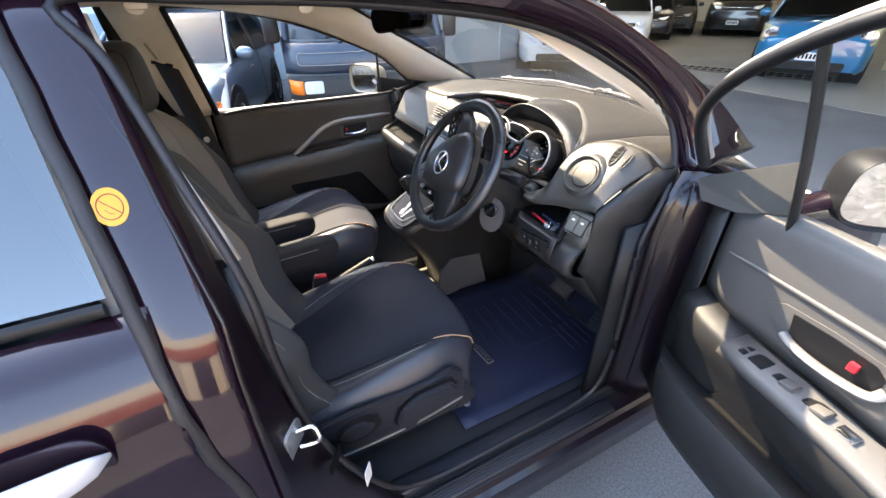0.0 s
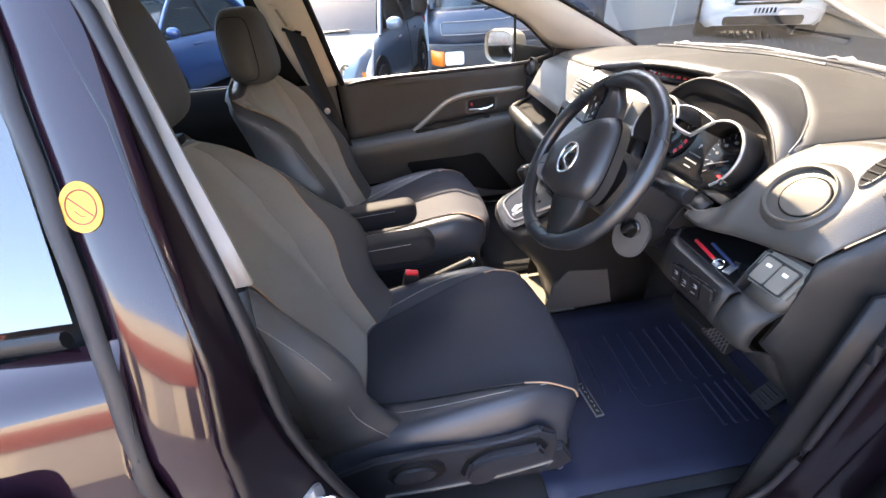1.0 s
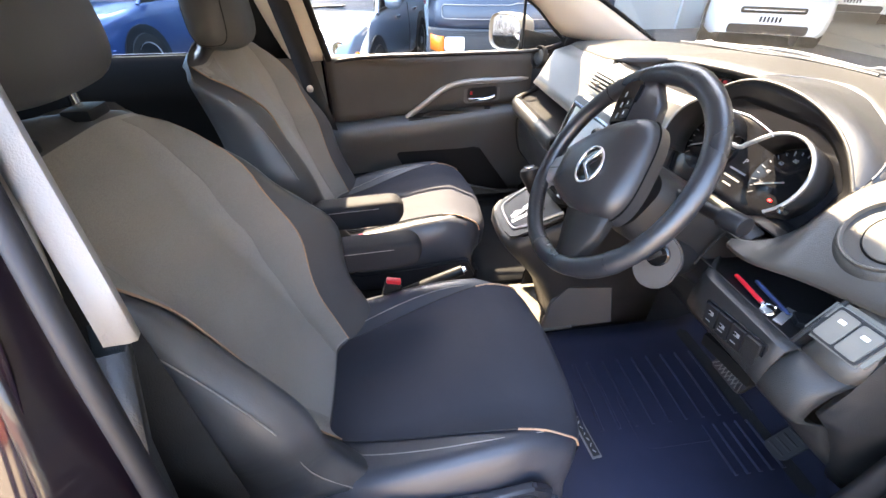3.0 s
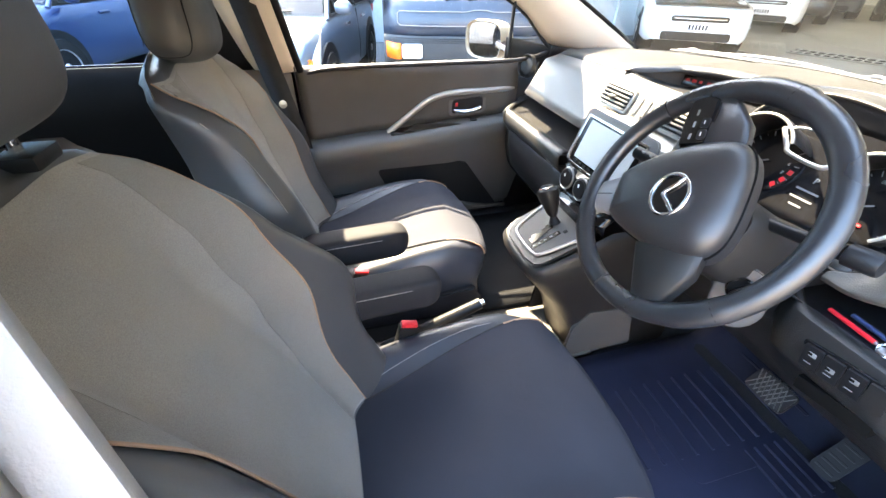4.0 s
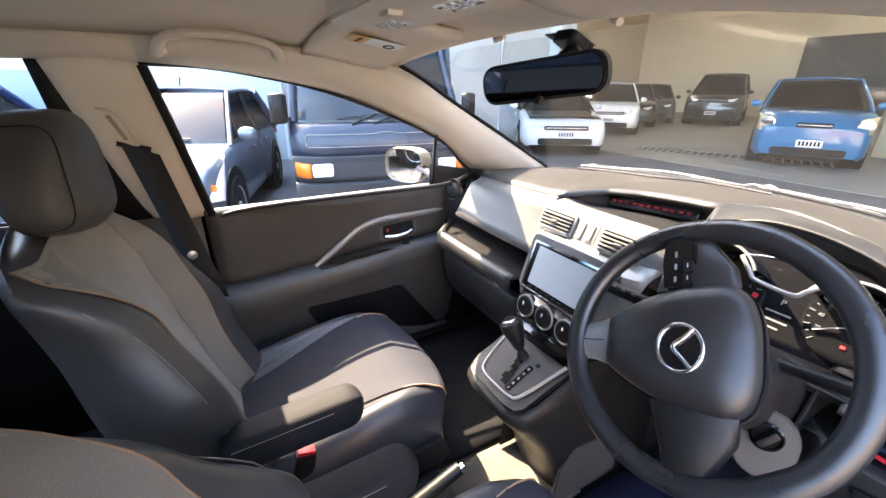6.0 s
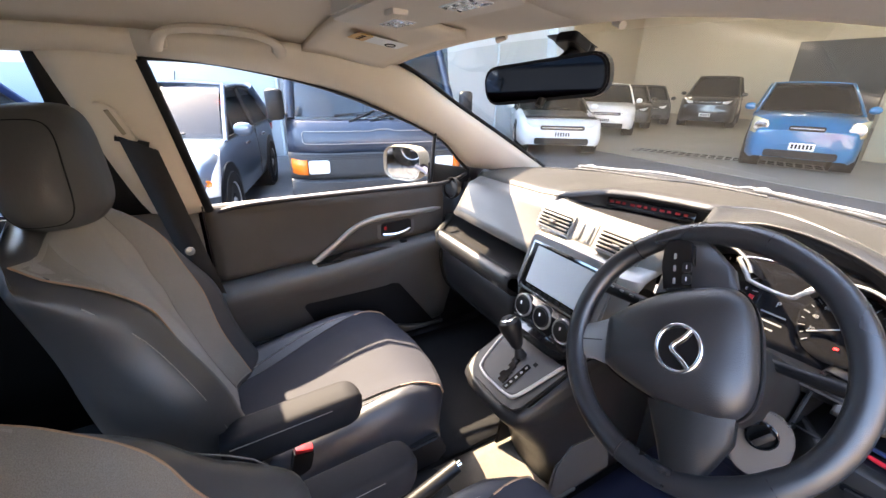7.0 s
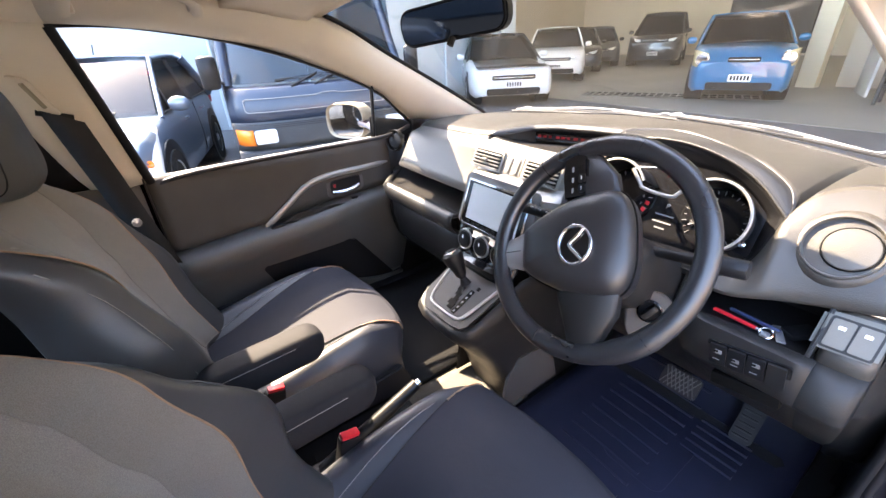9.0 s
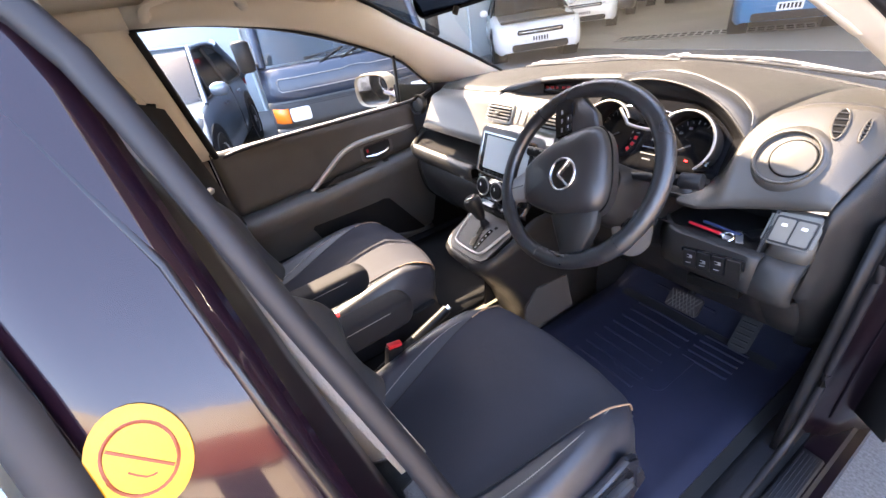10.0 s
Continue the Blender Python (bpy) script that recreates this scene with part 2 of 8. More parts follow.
M_VANBLUE = material("navy_van_paint", (0.015, 0.026, 0.047), 0.38, vary=0.08, scale=2, coat=0.25)
M_VANGREY = material("charcoal_van_cladding", (0.045, 0.047, 0.050), 0.6, vary=0.15, scale=6, spec=0.3)
M_HATCHBLUE = paint("silver_blue_paint", (0.125, 0.165, 0.22), 0.35)
M_BRIGHTBLUE = paint("bright_blue_paint", (0.0, 0.13, 0.29), 0.0)
M_WHITEPAINT = paint("white_car_paint", (0.72, 0.72, 0.70), 0.0)
M_DARKPAINT = paint("black_car_paint", (0.012, 0.012, 0.014), 0.3)
M_MIDBLUE = paint("dark_blue_paint", (0.015, 0.045, 0.14), 0.4)

# ---- tools for building ----
BASE = {}


def thing(name, base, label, category, group="", kind=""):
    """An empty at the base of a thing; its parts are given in world places."""
    ob = new(name)
    ob.empty_display_size = 0.05
    ob.location = base
    BASE[ob] = Vector(base)
    return tagged(ob, label, category, group, kind)


def mesh_part(name, verts, faces, mat, parent=None, label="", smooth=True, angle=40):
    """One mesh object from world points, under its thing or part."""
    base = BASE.get(parent, Vector((0, 0, 0))) if parent else Vector((0, 0, 0))
    me = bpy.data.meshes.new(name)
    me.from_pydata([tuple(Vector(v) - base) for v in verts], [], faces)
    bm = bmesh.new()
    bm.from_mesh(me)
    bmesh.ops.recalc_face_normals(bm, faces=bm.faces)
    for f in bm.faces:
        f.smooth = smooth
    if smooth:
        for e in bm.edges:
            if len(e.link_faces) == 2 and e.calc_face_angle(0) > radians(angle):
                e.smooth = False
    bm.to_mesh(me)
    bm.free()
    me.materials.append(mat)
    ob = new(name, me)
    if parent:
        ob.parent = parent
        BASE[ob] = base
    if label:
        ob["label"] = label
    return ob


def part(name, bm, mat, parent=None, label="", smooth=True, angle=40):
    bm.verts.index_update()
    verts = [v.co.copy() for v in bm.verts]
    faces = [[v.index for v in f.verts] for f in bm.faces]
    bm.free()
    return mesh_part(name, verts, faces, mat, parent, label, smooth, angle)


def grid(name, rows, mat, parent=None, label="", close=False, ends=False, thick=0.0, angle=50):
    """A surface through rows of points; close joins each row's ends, ends caps the first and last row, thick gives it a back."""
    n = len(rows[0])
    verts = [Vector(p) for r in rows for p in r]
    faces = []
    for i in range(len(rows) - 1):
        for j in range(n if close else n - 1):
            k = (j + 1) % n
            faces.append((i * n + j, i * n + k, (i + 1) * n + k, (i + 1) * n + j))
    if ends:
        faces.append(tuple(range(n))[::-1])
        faces.append(tuple(range((len(rows) - 1) * n, len(rows) * n)))
    ob = mesh_part(name, verts, faces, mat, parent, label, True, angle)
    if thick:
        mod = ob.modifiers.new("thickness", "SOLIDIFY")
        mod.thickness, mod.offset = thick, 0
    return ob


def box_bm(centre, size, bevel=0.004, seg=2, rot=None, taper=(1, 1)):
    """A bevelled box; taper scales its top in x and y."""
    bm = bmesh.new()
    bmesh.ops.create_cube(bm, size=1)
    for v in bm.verts:
        k = v.co.z > 0
        v.co = Vector((v.co.x * size[0] * (taper[0] if k else 1), v.co.y * size[1] * (taper[1] if k else 1), v.co.z * size[2]))
    if bevel:
        bmesh.ops.bevel(bm, geom=bm.edges[:], offset=min(bevel, 0.45 * min(size)), segments=seg, affect="EDGES", profile=0.6)
    m = Matrix.Translation(centre) @ (rot.to_4x4() if rot else Matrix())
    bmesh.ops.transform(bm, matrix=m, verts=bm.verts)
    return bm


def box(name, centre, size, mat, parent=None, label="", bevel=0.004, seg=2, rot=None, taper=(1, 1)):
    return part(name, box_bm(centre, size, bevel, seg, rot, taper), mat, parent, label)


def turn(rx=0, ry=0, rz=0):
    return Euler([radians(a) for a in (rx, ry, rz)]).to_matrix()


def smooth_path(points, steps=6, closed=False):
    """Catmull-Rom through points."""
    p = [Vector(q) for q in points]
    n = len(p)
    out = []
    for i in range(n if closed else n - 1):
        a, b, c, d = ((p[(i + k) % n] if closed else p[min(max(i + k, 0), n - 1)]) for k in (-1, 0, 1, 2))
        for s in range(steps):
            t = s / steps
            out.append(0.5 * ((2 * b) + (c - a) * t + (2 * a - 5 * b + 4 * c - d) * t * t + (3 * b - a - 3 * c + d) * t ** 3))
    if not closed:
        out.append(p[-1])
    return out


def tube(name, points, r, mat, parent=None, label="", seg=8, closed=False, steps=6, flat=1.0, up=(0, 0, 1), taper=None):
    """A tube along a smooth path; flat squashes it along up."""
    path = smooth_path(points, steps, closed) if steps else [Vector(p) for p in points]
    rows, n = [], len(path)
    for i, p in enumerate(path):
        d = (path[(i + 1) % n] - path[i - 1]) if closed else (path[min(i + 1, n - 1)] - path[max(i - 1, 0)])
        d.normalize()
        side = d.cross(Vector(up))
        side = side.normalized() if side.length > 1e-4 else d.orthogonal().normalized()
        top = side.cross(d)
        k = r if taper is None else r * (taper[0] + (taper[1] - taper[0]) * i / (n - 1))
        rows.append([p + side * k * math.cos(a) + top * k * flat * math.sin(a) for a in (2 * math.pi * j / seg for j in range(seg))])
    if closed:
        rows.append(rows[0])
    return grid(name, rows, mat, parent, label, close=True, ends=not closed)


def lathe(name, profile, centre, axis, mat, parent=None, label="", seg=24, stretch=(1, 1)):
    """A turned shape: profile of (radius, height) along axis from centre."""
    axis = Vector(axis).normalized()
    u = axis.cross(Vector((0, 0, 1)))
    u = u.normalized() if u.length > 1e-3 else Vector((1, 0, 0))
    v = axis.cross(u)
    rows = [[Vector(centre) + axis * h + u * r * stretch[0] * math.cos(a) + v * r * stretch[1] * math.sin(a)
             for a in (2 * math.pi * j / seg for j in range(seg))] for r, h in profile]
    return grid(name, rows, mat, parent, label, close=True, ends=True, angle=35)


def prism(name, outline, origin, u, v, depth, mat, parent=None, label="", bevel=0.003):
    """A plate: an outline in the plane of u and v, drawn out by depth along u x v."""
    u, v = Vector(u).normalized(), Vector(v).normalized()
    w = u.cross(v)
    bm = bmesh.new()
    low = [bm.verts.new(Vector(origin) + u * a + v * b) for a, b in outline]
    face = bm.faces.new(low)
    got = bmesh.ops.extrude_face_region(bm, geom=[face])
    bmesh.ops.translate(bm, vec=w * depth, verts=[g for g in got["geom"] if isinstance(g, bmesh.types.BMVert)])
    bmesh.ops.recalc_face_normals(bm, faces=bm.faces)
    if bevel:
        bmesh.ops.bevel(bm, geom=bm.edges[:], offset=bevel, segments=2, affect="EDGES", clamp_overlap=True)
    return part(name, bm, mat, parent, label, angle=30)


def rounded(w, h, r, n=5):
    """The outline of a rounded rectangle about the origin."""
    out = []
    for cx, cy, a0 in ((w / 2 - r, h / 2 - r, 0), (-w / 2 + r, h / 2 - r, 90), (-w / 2 + r, -h / 2 + r, 180), (w / 2 - r, -h / 2 + r, 270)):
        out += [(cx + r * math.cos(radians(a0 + 90 * k / n)), cy + r * math.sin(radians(a0 + 90 * k / n))) for k in range(n + 1)]
    return out


def step(a, b, x):
    t = min(1, max(0, (x - a) / (b - a)))
    return t * t * (3 - 2 * t)


def lerp(a, b, t):
    return a + (b - a) * t


def table(x, xs, ys):
    """Smooth interpolation in a short table."""
    if x <= xs[0]:
        return ys[0]
    for i in range(len(xs) - 1):
        if x <= xs[i + 1]:
            t = (x - xs[i]) / (xs[i + 1] - xs[i])
            return lerp(ys[i], ys[i + 1], t * t * (3 - 2 * t))
    return ys[-1]


def letters(name, text, size, origin, u, v, mat, parent=None, depth=0.0006, align="CENTER"):
    """Raised lettering as a mesh, lying in the plane of u and v."""
    cu = bpy.data.curves.new(name, "FONT")
    cu.body, cu.size, cu.extrude, cu.align_x, cu.align_y = text, size, depth, align, "CENTER"
    tmp = bpy.data.objects.new(name, cu)
    scene.collection.objects.link(tmp)
    me = bpy.data.meshes.new_from_object(tmp.evaluated_get(bpy.context.evaluated_depsgraph_get()))
    u, v = Vector(u).normalized(), Vector(v).normalized()
    m = Matrix((u, v, u.cross(v))).transposed()
    verts = [m @ q.co + Vector(origin) for q in me.vertices]
    faces = [tuple(p.vertices) for p in me.polygons]
    bpy.data.objects.remove(tmp)
    bpy.data.curves.remove(cu)
    return mesh_part(name, verts, faces, mat, parent, smooth=False)

# ---- the minivan: shell ----
van5 = thing("minivan", (0, -0.3, 0), "dark plum minivan with black trim and a beige headliner", "car")


def x_out(z):
    """The outer skin's half width at a height."""
    return 0.85 - 0.55 * (z - 1.0) if z > 1.0 else 0.85 + 0.022 * math.sin(math.pi * (1.0 - z) / 0.6)


def x_in(z):
    """The inner trim's half width at a height."""
    return 0.775 - 0.488 * (z - 1.03) if z > 1.03 else 0.775


# upper edge (windscreen, roof) and lower edge (door opening) of the pillar trim, as half widths
RAIL_Y = (0.702, 0.47, 0.2, -0.03, -0.25, -0.63, -1.2, -2.2)
RAIL_X = (0.707, 0.66, 0.60, 0.55, 0.52, 0.50, 0.50, 0.50)
RAIL_Z = (1.068, 1.19, 1.325, 1.44, 1.475, 1.487, 1.487, 1.46)
DOOR_Y = (0.373, 0.30, 0.18, -0.03, -0.25, -0.63, -1.2, -2.2)
DOOR_X = (0.777, 0.738, 0.69, 0.640, 0.604, 0.572, 0.572, 0.572)
DOOR_Z = (1.085, 1.12, 1.215, 1.310, 1.385, 1.44, 1.43, 1.40)

# the driver's side, where the door stands open: the edge of the body's own opening
OPEN_Y = (0.395, 0.385, 0.27, 0.05, -0.25, -0.63, -1.2, -2.2)
OPEN_X = (0.752, 0.69, 0.642, 0.60, 0.578, 0.566, 0.57, 0.572)
OPEN_Z = (1.10, 1.215, 1.318, 1.412, 1.452, 1.465, 1.45, 1.42)


def rail_curves(s):
    up = smooth_path([(s * x, y, z) for x, y, z in zip(RAIL_X, RAIL_Y, RAIL_Z)], 5)
    low = smooth_path([(s * x, y, z) for x, y, z in (zip(DOOR_X, DOOR_Y, DOOR_Z) if s < 0 else zip(OPEN_X, OPEN_Y, OPEN_Z))], 5)
    return up, low


for s in (-1, 1):
    up, low = rail_curves(s)
    rows = []
    for a, b in zip(up, low):
        row = []
        for k in range(7):
            t = k / 6
            p = a.lerp(b, t)
            p.x -= s * 0.022 * math.sin(math.pi * t)
            p.z -= 0.010 * math.sin(math.pi * t)
            row.append(p)
        rows.append(row)
    cut = 26
    grid("pillar_trim", rows[:cut], M_BEIGEPL, van5, "smooth beige windscreen pillar trim", thick=0.004)
    grid("roof_rail_trim", rows[cut - 1:], M_BEIGE, van5, thick=0.004)
    if s < 0:
        tube("windscreen_edge", [p + Vector((0, 0.008, 0.004)) for p in up[:16]], 0.006, M_BLACK, van5, steps=0)
    # outer pillar and roof edge
    orow = []
    for a, b in zip(up, low):
        q = b + Vector((s * 0.028, 0.015, 0.012))
        m = b.lerp(a, 0.5) + (Vector((0.055, 0.05, 0.055)) if s > 0 else Vector((-0.050, 0.030, 0.036)))
        e = a + (Vector((0.016, 0.04, 0.035)) if s > 0 else Vector((-0.014, 0.010, 0.012)))
        orow.append([b, q, q.lerp(m, 0.5) + Vector((s * 0.006, 0.0, 0.006)), m, e])
    grid("outer_pillar", orow, M_PAINT, van5, "glossy dark plum outer pillar", thick=0.003)

# roof: headliner inside, painted skin outside
YS = [0.07, 0.03, -0.03, -0.1, -0.25, -0.5, -0.8, -1.2, -1.7, -2.2]


def roof_row(y, lift=0.0, wide=1.0):
    row = []
    edge_x = table(-y, [-0.08, 0.03, 0.25, 0.63, 2.2], [0.545, 0.55, 0.52, 0.50, 0.50]) * wide
    edge_z = table(-y, [-0.08, 0.03, 0.25, 0.63, 2.2], [1.428, 1.442, 1.477, 1.489, 1.46])
    crown = 0.045 + 0.02 * step(0.0, 0.5, -y)
    for k in range(-10, 11):
        u = k / 10
        row.append((u * edge_x, y + 0.06 * (1 - u * u) * step(-0.3, 0.1, y), edge_z + crown * (1 - abs(u) ** 2.4) + lift))
    return row


grid("headliner", [roof_row(y) for y in [-0.035, -0.05, -0.08, -0.14] + YS[4:]], M_BEIGE, van5, "beige woven headliner", thick=0.004)
grid("roof_panel", [roof_row(y, 0.05, 1.13) for y in YS], M_PAINT, van5, thick=0.004)


# windscreen, curved across
def screen_point(u, v):
    """u across from -1 to 1, v from the base to the roof."""
    base = Vector((u * 0.72, 0.86 - 0.17 * u * u, 1.105 - 0.04 * u * u))
    top = Vector((u * 0.555, 0.05 - 0.075 * u * u, 1.478 - 0.034 * abs(u) ** 2.4))
    p = base.lerp(top, v)
    p.z += 0.025 * math.sin(math.pi * v)
    return p


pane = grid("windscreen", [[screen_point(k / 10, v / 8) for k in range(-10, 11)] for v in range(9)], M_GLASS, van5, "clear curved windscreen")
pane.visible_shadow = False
grid("windscreen_shade_band", [[screen_point(k / 10, v) + Vector((0, 0.004, 0.004)) for k in (-0.9, -0.5, 0, 0.4)] for v in (0.93, 0.96, 1.0)], M_BLACK, van5, "black dotted patch above the mirror", thick=0.002)
grid("cowl", [[screen_point(k / 10, 0) + Vector((0, dy, dz)) for k in range(-10, 11)] for dy, dz in ((0.0, -0.015), (0.05, -0.02), (0.12, -0.04), (0.16, -0.06))],
     M_COWL, van5, "grey plastic cowl under the windscreen", thick=0.004)
grid("bonnet", [[(0.76 * u * (1 - 0.12 * t), 0.98 + 0.85 * t - 0.13 * u * u, 0.975 - 0.22 * t - 0.10 * t ** 2.5 - 0.06 * u ** 4) for u in (k / 8 for k in range(-8, 9))]
               for t in (j / 8 for j in range(9))], M_PAINT, van5, "glossy dark plum bonnet", thick=0.004)

# floor, firewall, tail
grid("floor_carpet", [[(x, y, 0.385 + 0.30 * step(0.50, 0.78, y)) for x in np.linspace(-0.80, 0.80, 9)] for y in np.linspace(-2.3, 0.82, 24)], M_CARPET, van5,
     "charcoal floor carpet", thick=0.01)
# rear cabin's shade is put into the trim colour: near-black, almost no sheen
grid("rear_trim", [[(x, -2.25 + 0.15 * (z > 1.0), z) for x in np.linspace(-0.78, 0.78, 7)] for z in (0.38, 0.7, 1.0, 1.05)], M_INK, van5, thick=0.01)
tail = grid("tailgate_glass", [[(x * (0.78 - 0.2 * t), -2.12 - 0.02 * t, 1.05 + 0.42 * t) for x in np.linspace(-1, 1, 7)] for t in (0, 0.5, 1)], M_DARKGLASS, van5)

for s in (-1, 1):
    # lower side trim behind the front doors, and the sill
    # side trim likewise holds the rear cabin's shade in its near-black colour
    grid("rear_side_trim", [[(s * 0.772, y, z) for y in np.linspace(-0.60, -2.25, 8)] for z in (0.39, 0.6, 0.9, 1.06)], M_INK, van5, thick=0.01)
    gl = grid("rear_side_glass", [[(s * x_in(z), y, z) for y in np.linspace(-0.80, -2.2, 6)] for z in (1.06, 1.2, 1.42)], M_TINT, van5,
              "blue-tinted privacy glass")
    gl.visible_shadow = False
    grid("lower_pillar_trim", [[(s * 0.758, -0.595 - 0.20 * t, z) for t in (0, 0.3, 0.6, 1)] for z in (0.39, 0.6, 0.85, 1.04)], M_DOORTRIM, van5,
         "dark grey lower pillar trim", thick=0.012)
    rows = []
    for z in np.linspace(1.03, 1.45, 10):
        t = (z - 1.03) / 0.42
        y0, y1 = lerp(-0.572, -0.636, t), lerp(-0.70, -0.80, t ** 0.75)
        rows.append([(s * (x_in(z) - 0.012 - 0.016 * math.sin(math.pi * k / 6)), lerp(y0, y1, k / 6), z) for k in range(7)])
    grid("centre_pillar_trim", rows, M_BEIGEPL, van5, "beige plastic belt pillar trim", thick=0.004)
    rows = []
    for z in np.linspace(1.03, 1.45, 8):
        t = (z - 1.03) / 0.42
        rows.append([(s * (x_in(z) - 0.004), lerp(lerp(-0.69, -0.78, t ** 0.75), -0.80, k / 3) - 0.02 * k / 3, z) for k in range(4)])
    grid("pillar_back_trim", rows, M_BLACK, van5, thick=0.006)
    # sill
    grid("sill_trim", [[(s * x, y, z) for x, z in ((0.72, 0.385), (0.745, 0.40), (0.775, 0.405), (0.785, 0.395))] for y in np.linspace(-0.62, 0.45, 6)], M_SILLPL, van5,
         thick=0.004)
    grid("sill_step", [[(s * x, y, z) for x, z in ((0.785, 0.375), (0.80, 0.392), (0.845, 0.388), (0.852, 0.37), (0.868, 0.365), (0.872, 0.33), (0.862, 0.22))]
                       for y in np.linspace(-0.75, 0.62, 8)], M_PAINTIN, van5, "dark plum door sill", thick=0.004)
    grid("scuff_plate", [[(s * x, y, z) for x, z in ((0.797, 0.394), (0.803, 0.399), (0.838, 0.396), (0.842, 0.390))] for y in np.linspace(-0.36, 0.30, 6)], M_SILLPL, van5,
         "ribbed blue-black scuff plate", thick=0.003)
    for k in range(5):
        tube("scuff_rib", [(s * (0.806 + 0.007 * k), -0.35, 0.3995 - 0.0006 * k), (s * (0.806 + 0.007 * k), 0.29, 0.3995 - 0.0006 * k)], 0.0016, M_SILLPL, van5, steps=0, seg=5)
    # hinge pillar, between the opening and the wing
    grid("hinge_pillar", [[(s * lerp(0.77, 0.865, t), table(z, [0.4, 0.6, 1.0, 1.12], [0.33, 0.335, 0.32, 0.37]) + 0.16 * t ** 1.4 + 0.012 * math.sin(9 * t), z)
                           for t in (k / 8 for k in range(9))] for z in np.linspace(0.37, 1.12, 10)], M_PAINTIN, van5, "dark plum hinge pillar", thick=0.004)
    grid("wing", [[(s * (0.868 - 0.05 * k ** 4), y, lerp(0.30, lerp(1.06, 0.90, step(0.5, 0.85, y)) - 0.18 * step(0.8, 1.8, y), k)) for y in np.linspace(0.50, 1.7, 12)] for k in (0, 0.3, 0.6, 0.85, 0.95, 1.0)], M_PAINT, van5, thick=0.004)
    # jamb behind the opening
    rows = []
    for z in np.linspace(0.36, 1.46, 16):
        yi = table(z, [0.36, 0.46, 0.635, 0.785, 0.97, 1.085, 1.25, 1.47], [-0.33, -0.40, -0.485, -0.522, -0.55, -0.568, -0.598, -0.655])
        yo = -0.588 if z < 1.12 else -0.588 - 0.14 * (z - 1.12)
        rows.append([(s * lerp(x_in(z) + 0.005, x_out(z) - 0.005, t), lerp(yi, min(yo, yi - 0.02), t), z) for t in (k / 6 for k in range(7))])
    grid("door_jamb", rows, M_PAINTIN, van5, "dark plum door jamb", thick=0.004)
    # painted centre pillar, outside
    rows = []
    for z in np.linspace(0.34, 1.50, 18):
        yo = -0.588 if z < 1.12 else -0.588 - 0.14 * (z - 1.12)
        rows.append([(s * (x_out(z) - 0.005 - 0.008 * (abs(t - 0.5) * 2) ** 3), lerp(yo, yo - 0.085, t), z) for t in (k / 6 for k in range(7))])
    grid("outer_centre_pillar", rows, M_PAINT, van5, "glossy dark plum centre pillar", thick=0.003)
    # rubber seal round the front opening
    loop = [(0.566, -0.655, 1.465), (0.60, -0.632, 1.398), (0.66, -0.605, 1.27), (0.735, -0.578, 1.12), (0.775, -0.55, 0.97), (0.778, -0.518, 0.785), (0.778, -0.47, 0.62),
            (0.778, -0.385, 0.46), (0.778, -0.27, 0.405), (0.778, -0.05, 0.402), (0.778, 0.16, 0.405), (0.778, 0.265, 0.44), (0.778, 0.30, 0.56), (0.778, 0.295, 0.76),
            (0.778, 0.285, 0.95), (0.768, 0.335, 1.06), (0.738, 0.385, 1.12), (0.685, 0.385, 1.225), (0.64, 0.27, 1.318), (0.598, 0.05, 1.412), (0.576, -0.25, 1.452), (0.566, -0.5, 1.464)]
    if s > 0:
        loop[0:4] = [(0.590, -0.655, 1.465), (0.628, -0.623, 1.398), (0.692, -0.588, 1.27), (0.764, -0.548, 1.12)]
        loop[4] = (0.788, -0.540, 0.97)
    if s < 0:
        loop = loop[4:16] + [(0.765, 0.345, 1.06), (0.7, 0.2, 1.05), (0.74, -0.1, 1.04), (0.76, -0.5, 1.03)]
    tube("door_seal", [(s * x, y, z) for x, y, z in loop], 0.0075, M_SEAL, van5, "grey-black rubber door seal", closed=True, steps=5, seg=8)

# striker and latch plate in the driver's jamb
prism("striker_plate", rounded(0.05, 0.08, 0.012), (0.815, -0.548, 0.82), (0.8, -0.6, 0), (0, 0, 1), 0.006, M_STEEL, van5)
tube("striker", [(0.808, -0.545, 0.838), (0.811, -0.518, 0.838), (0.822, -0.511, 0.822), (0.822, -0.518, 0.808), (0.818, -0.545, 0.808)], 0.0042, M_CHROME, van5, "bright steel striker loop", steps=4)
prism("jamb_label", rounded(0.05, 0.03, 0.003), (0.80, -0.495, 0.70), (0.8, -0.6, 0), (0, 0, 1), 0.002, M_INK, van5)
prism("jamb_sticker", rounded(0.03, 0.05, 0.003), (0.80, -0.44, 0.60), (0.8, -0.6, 0), (0, 0, 1), 0.002, M_WHITEINK, van5)
for z in (0.60, 0.58):
    lathe("hinge_bolt", [(0.008, 0), (0.008, 0.006), (0.004, 0.008)], (0.80, 0.385 + 0.03 * (z < 0.59), z), (0.3, -1, 0), M_STEEL, van5, seg=8)

# front-facing edge of the driver's belt pillar trim
def lip_y(z):
    return float(np.interp(z, [1.14, 1.27, 1.47], [-0.547, -0.590, -0.652]))


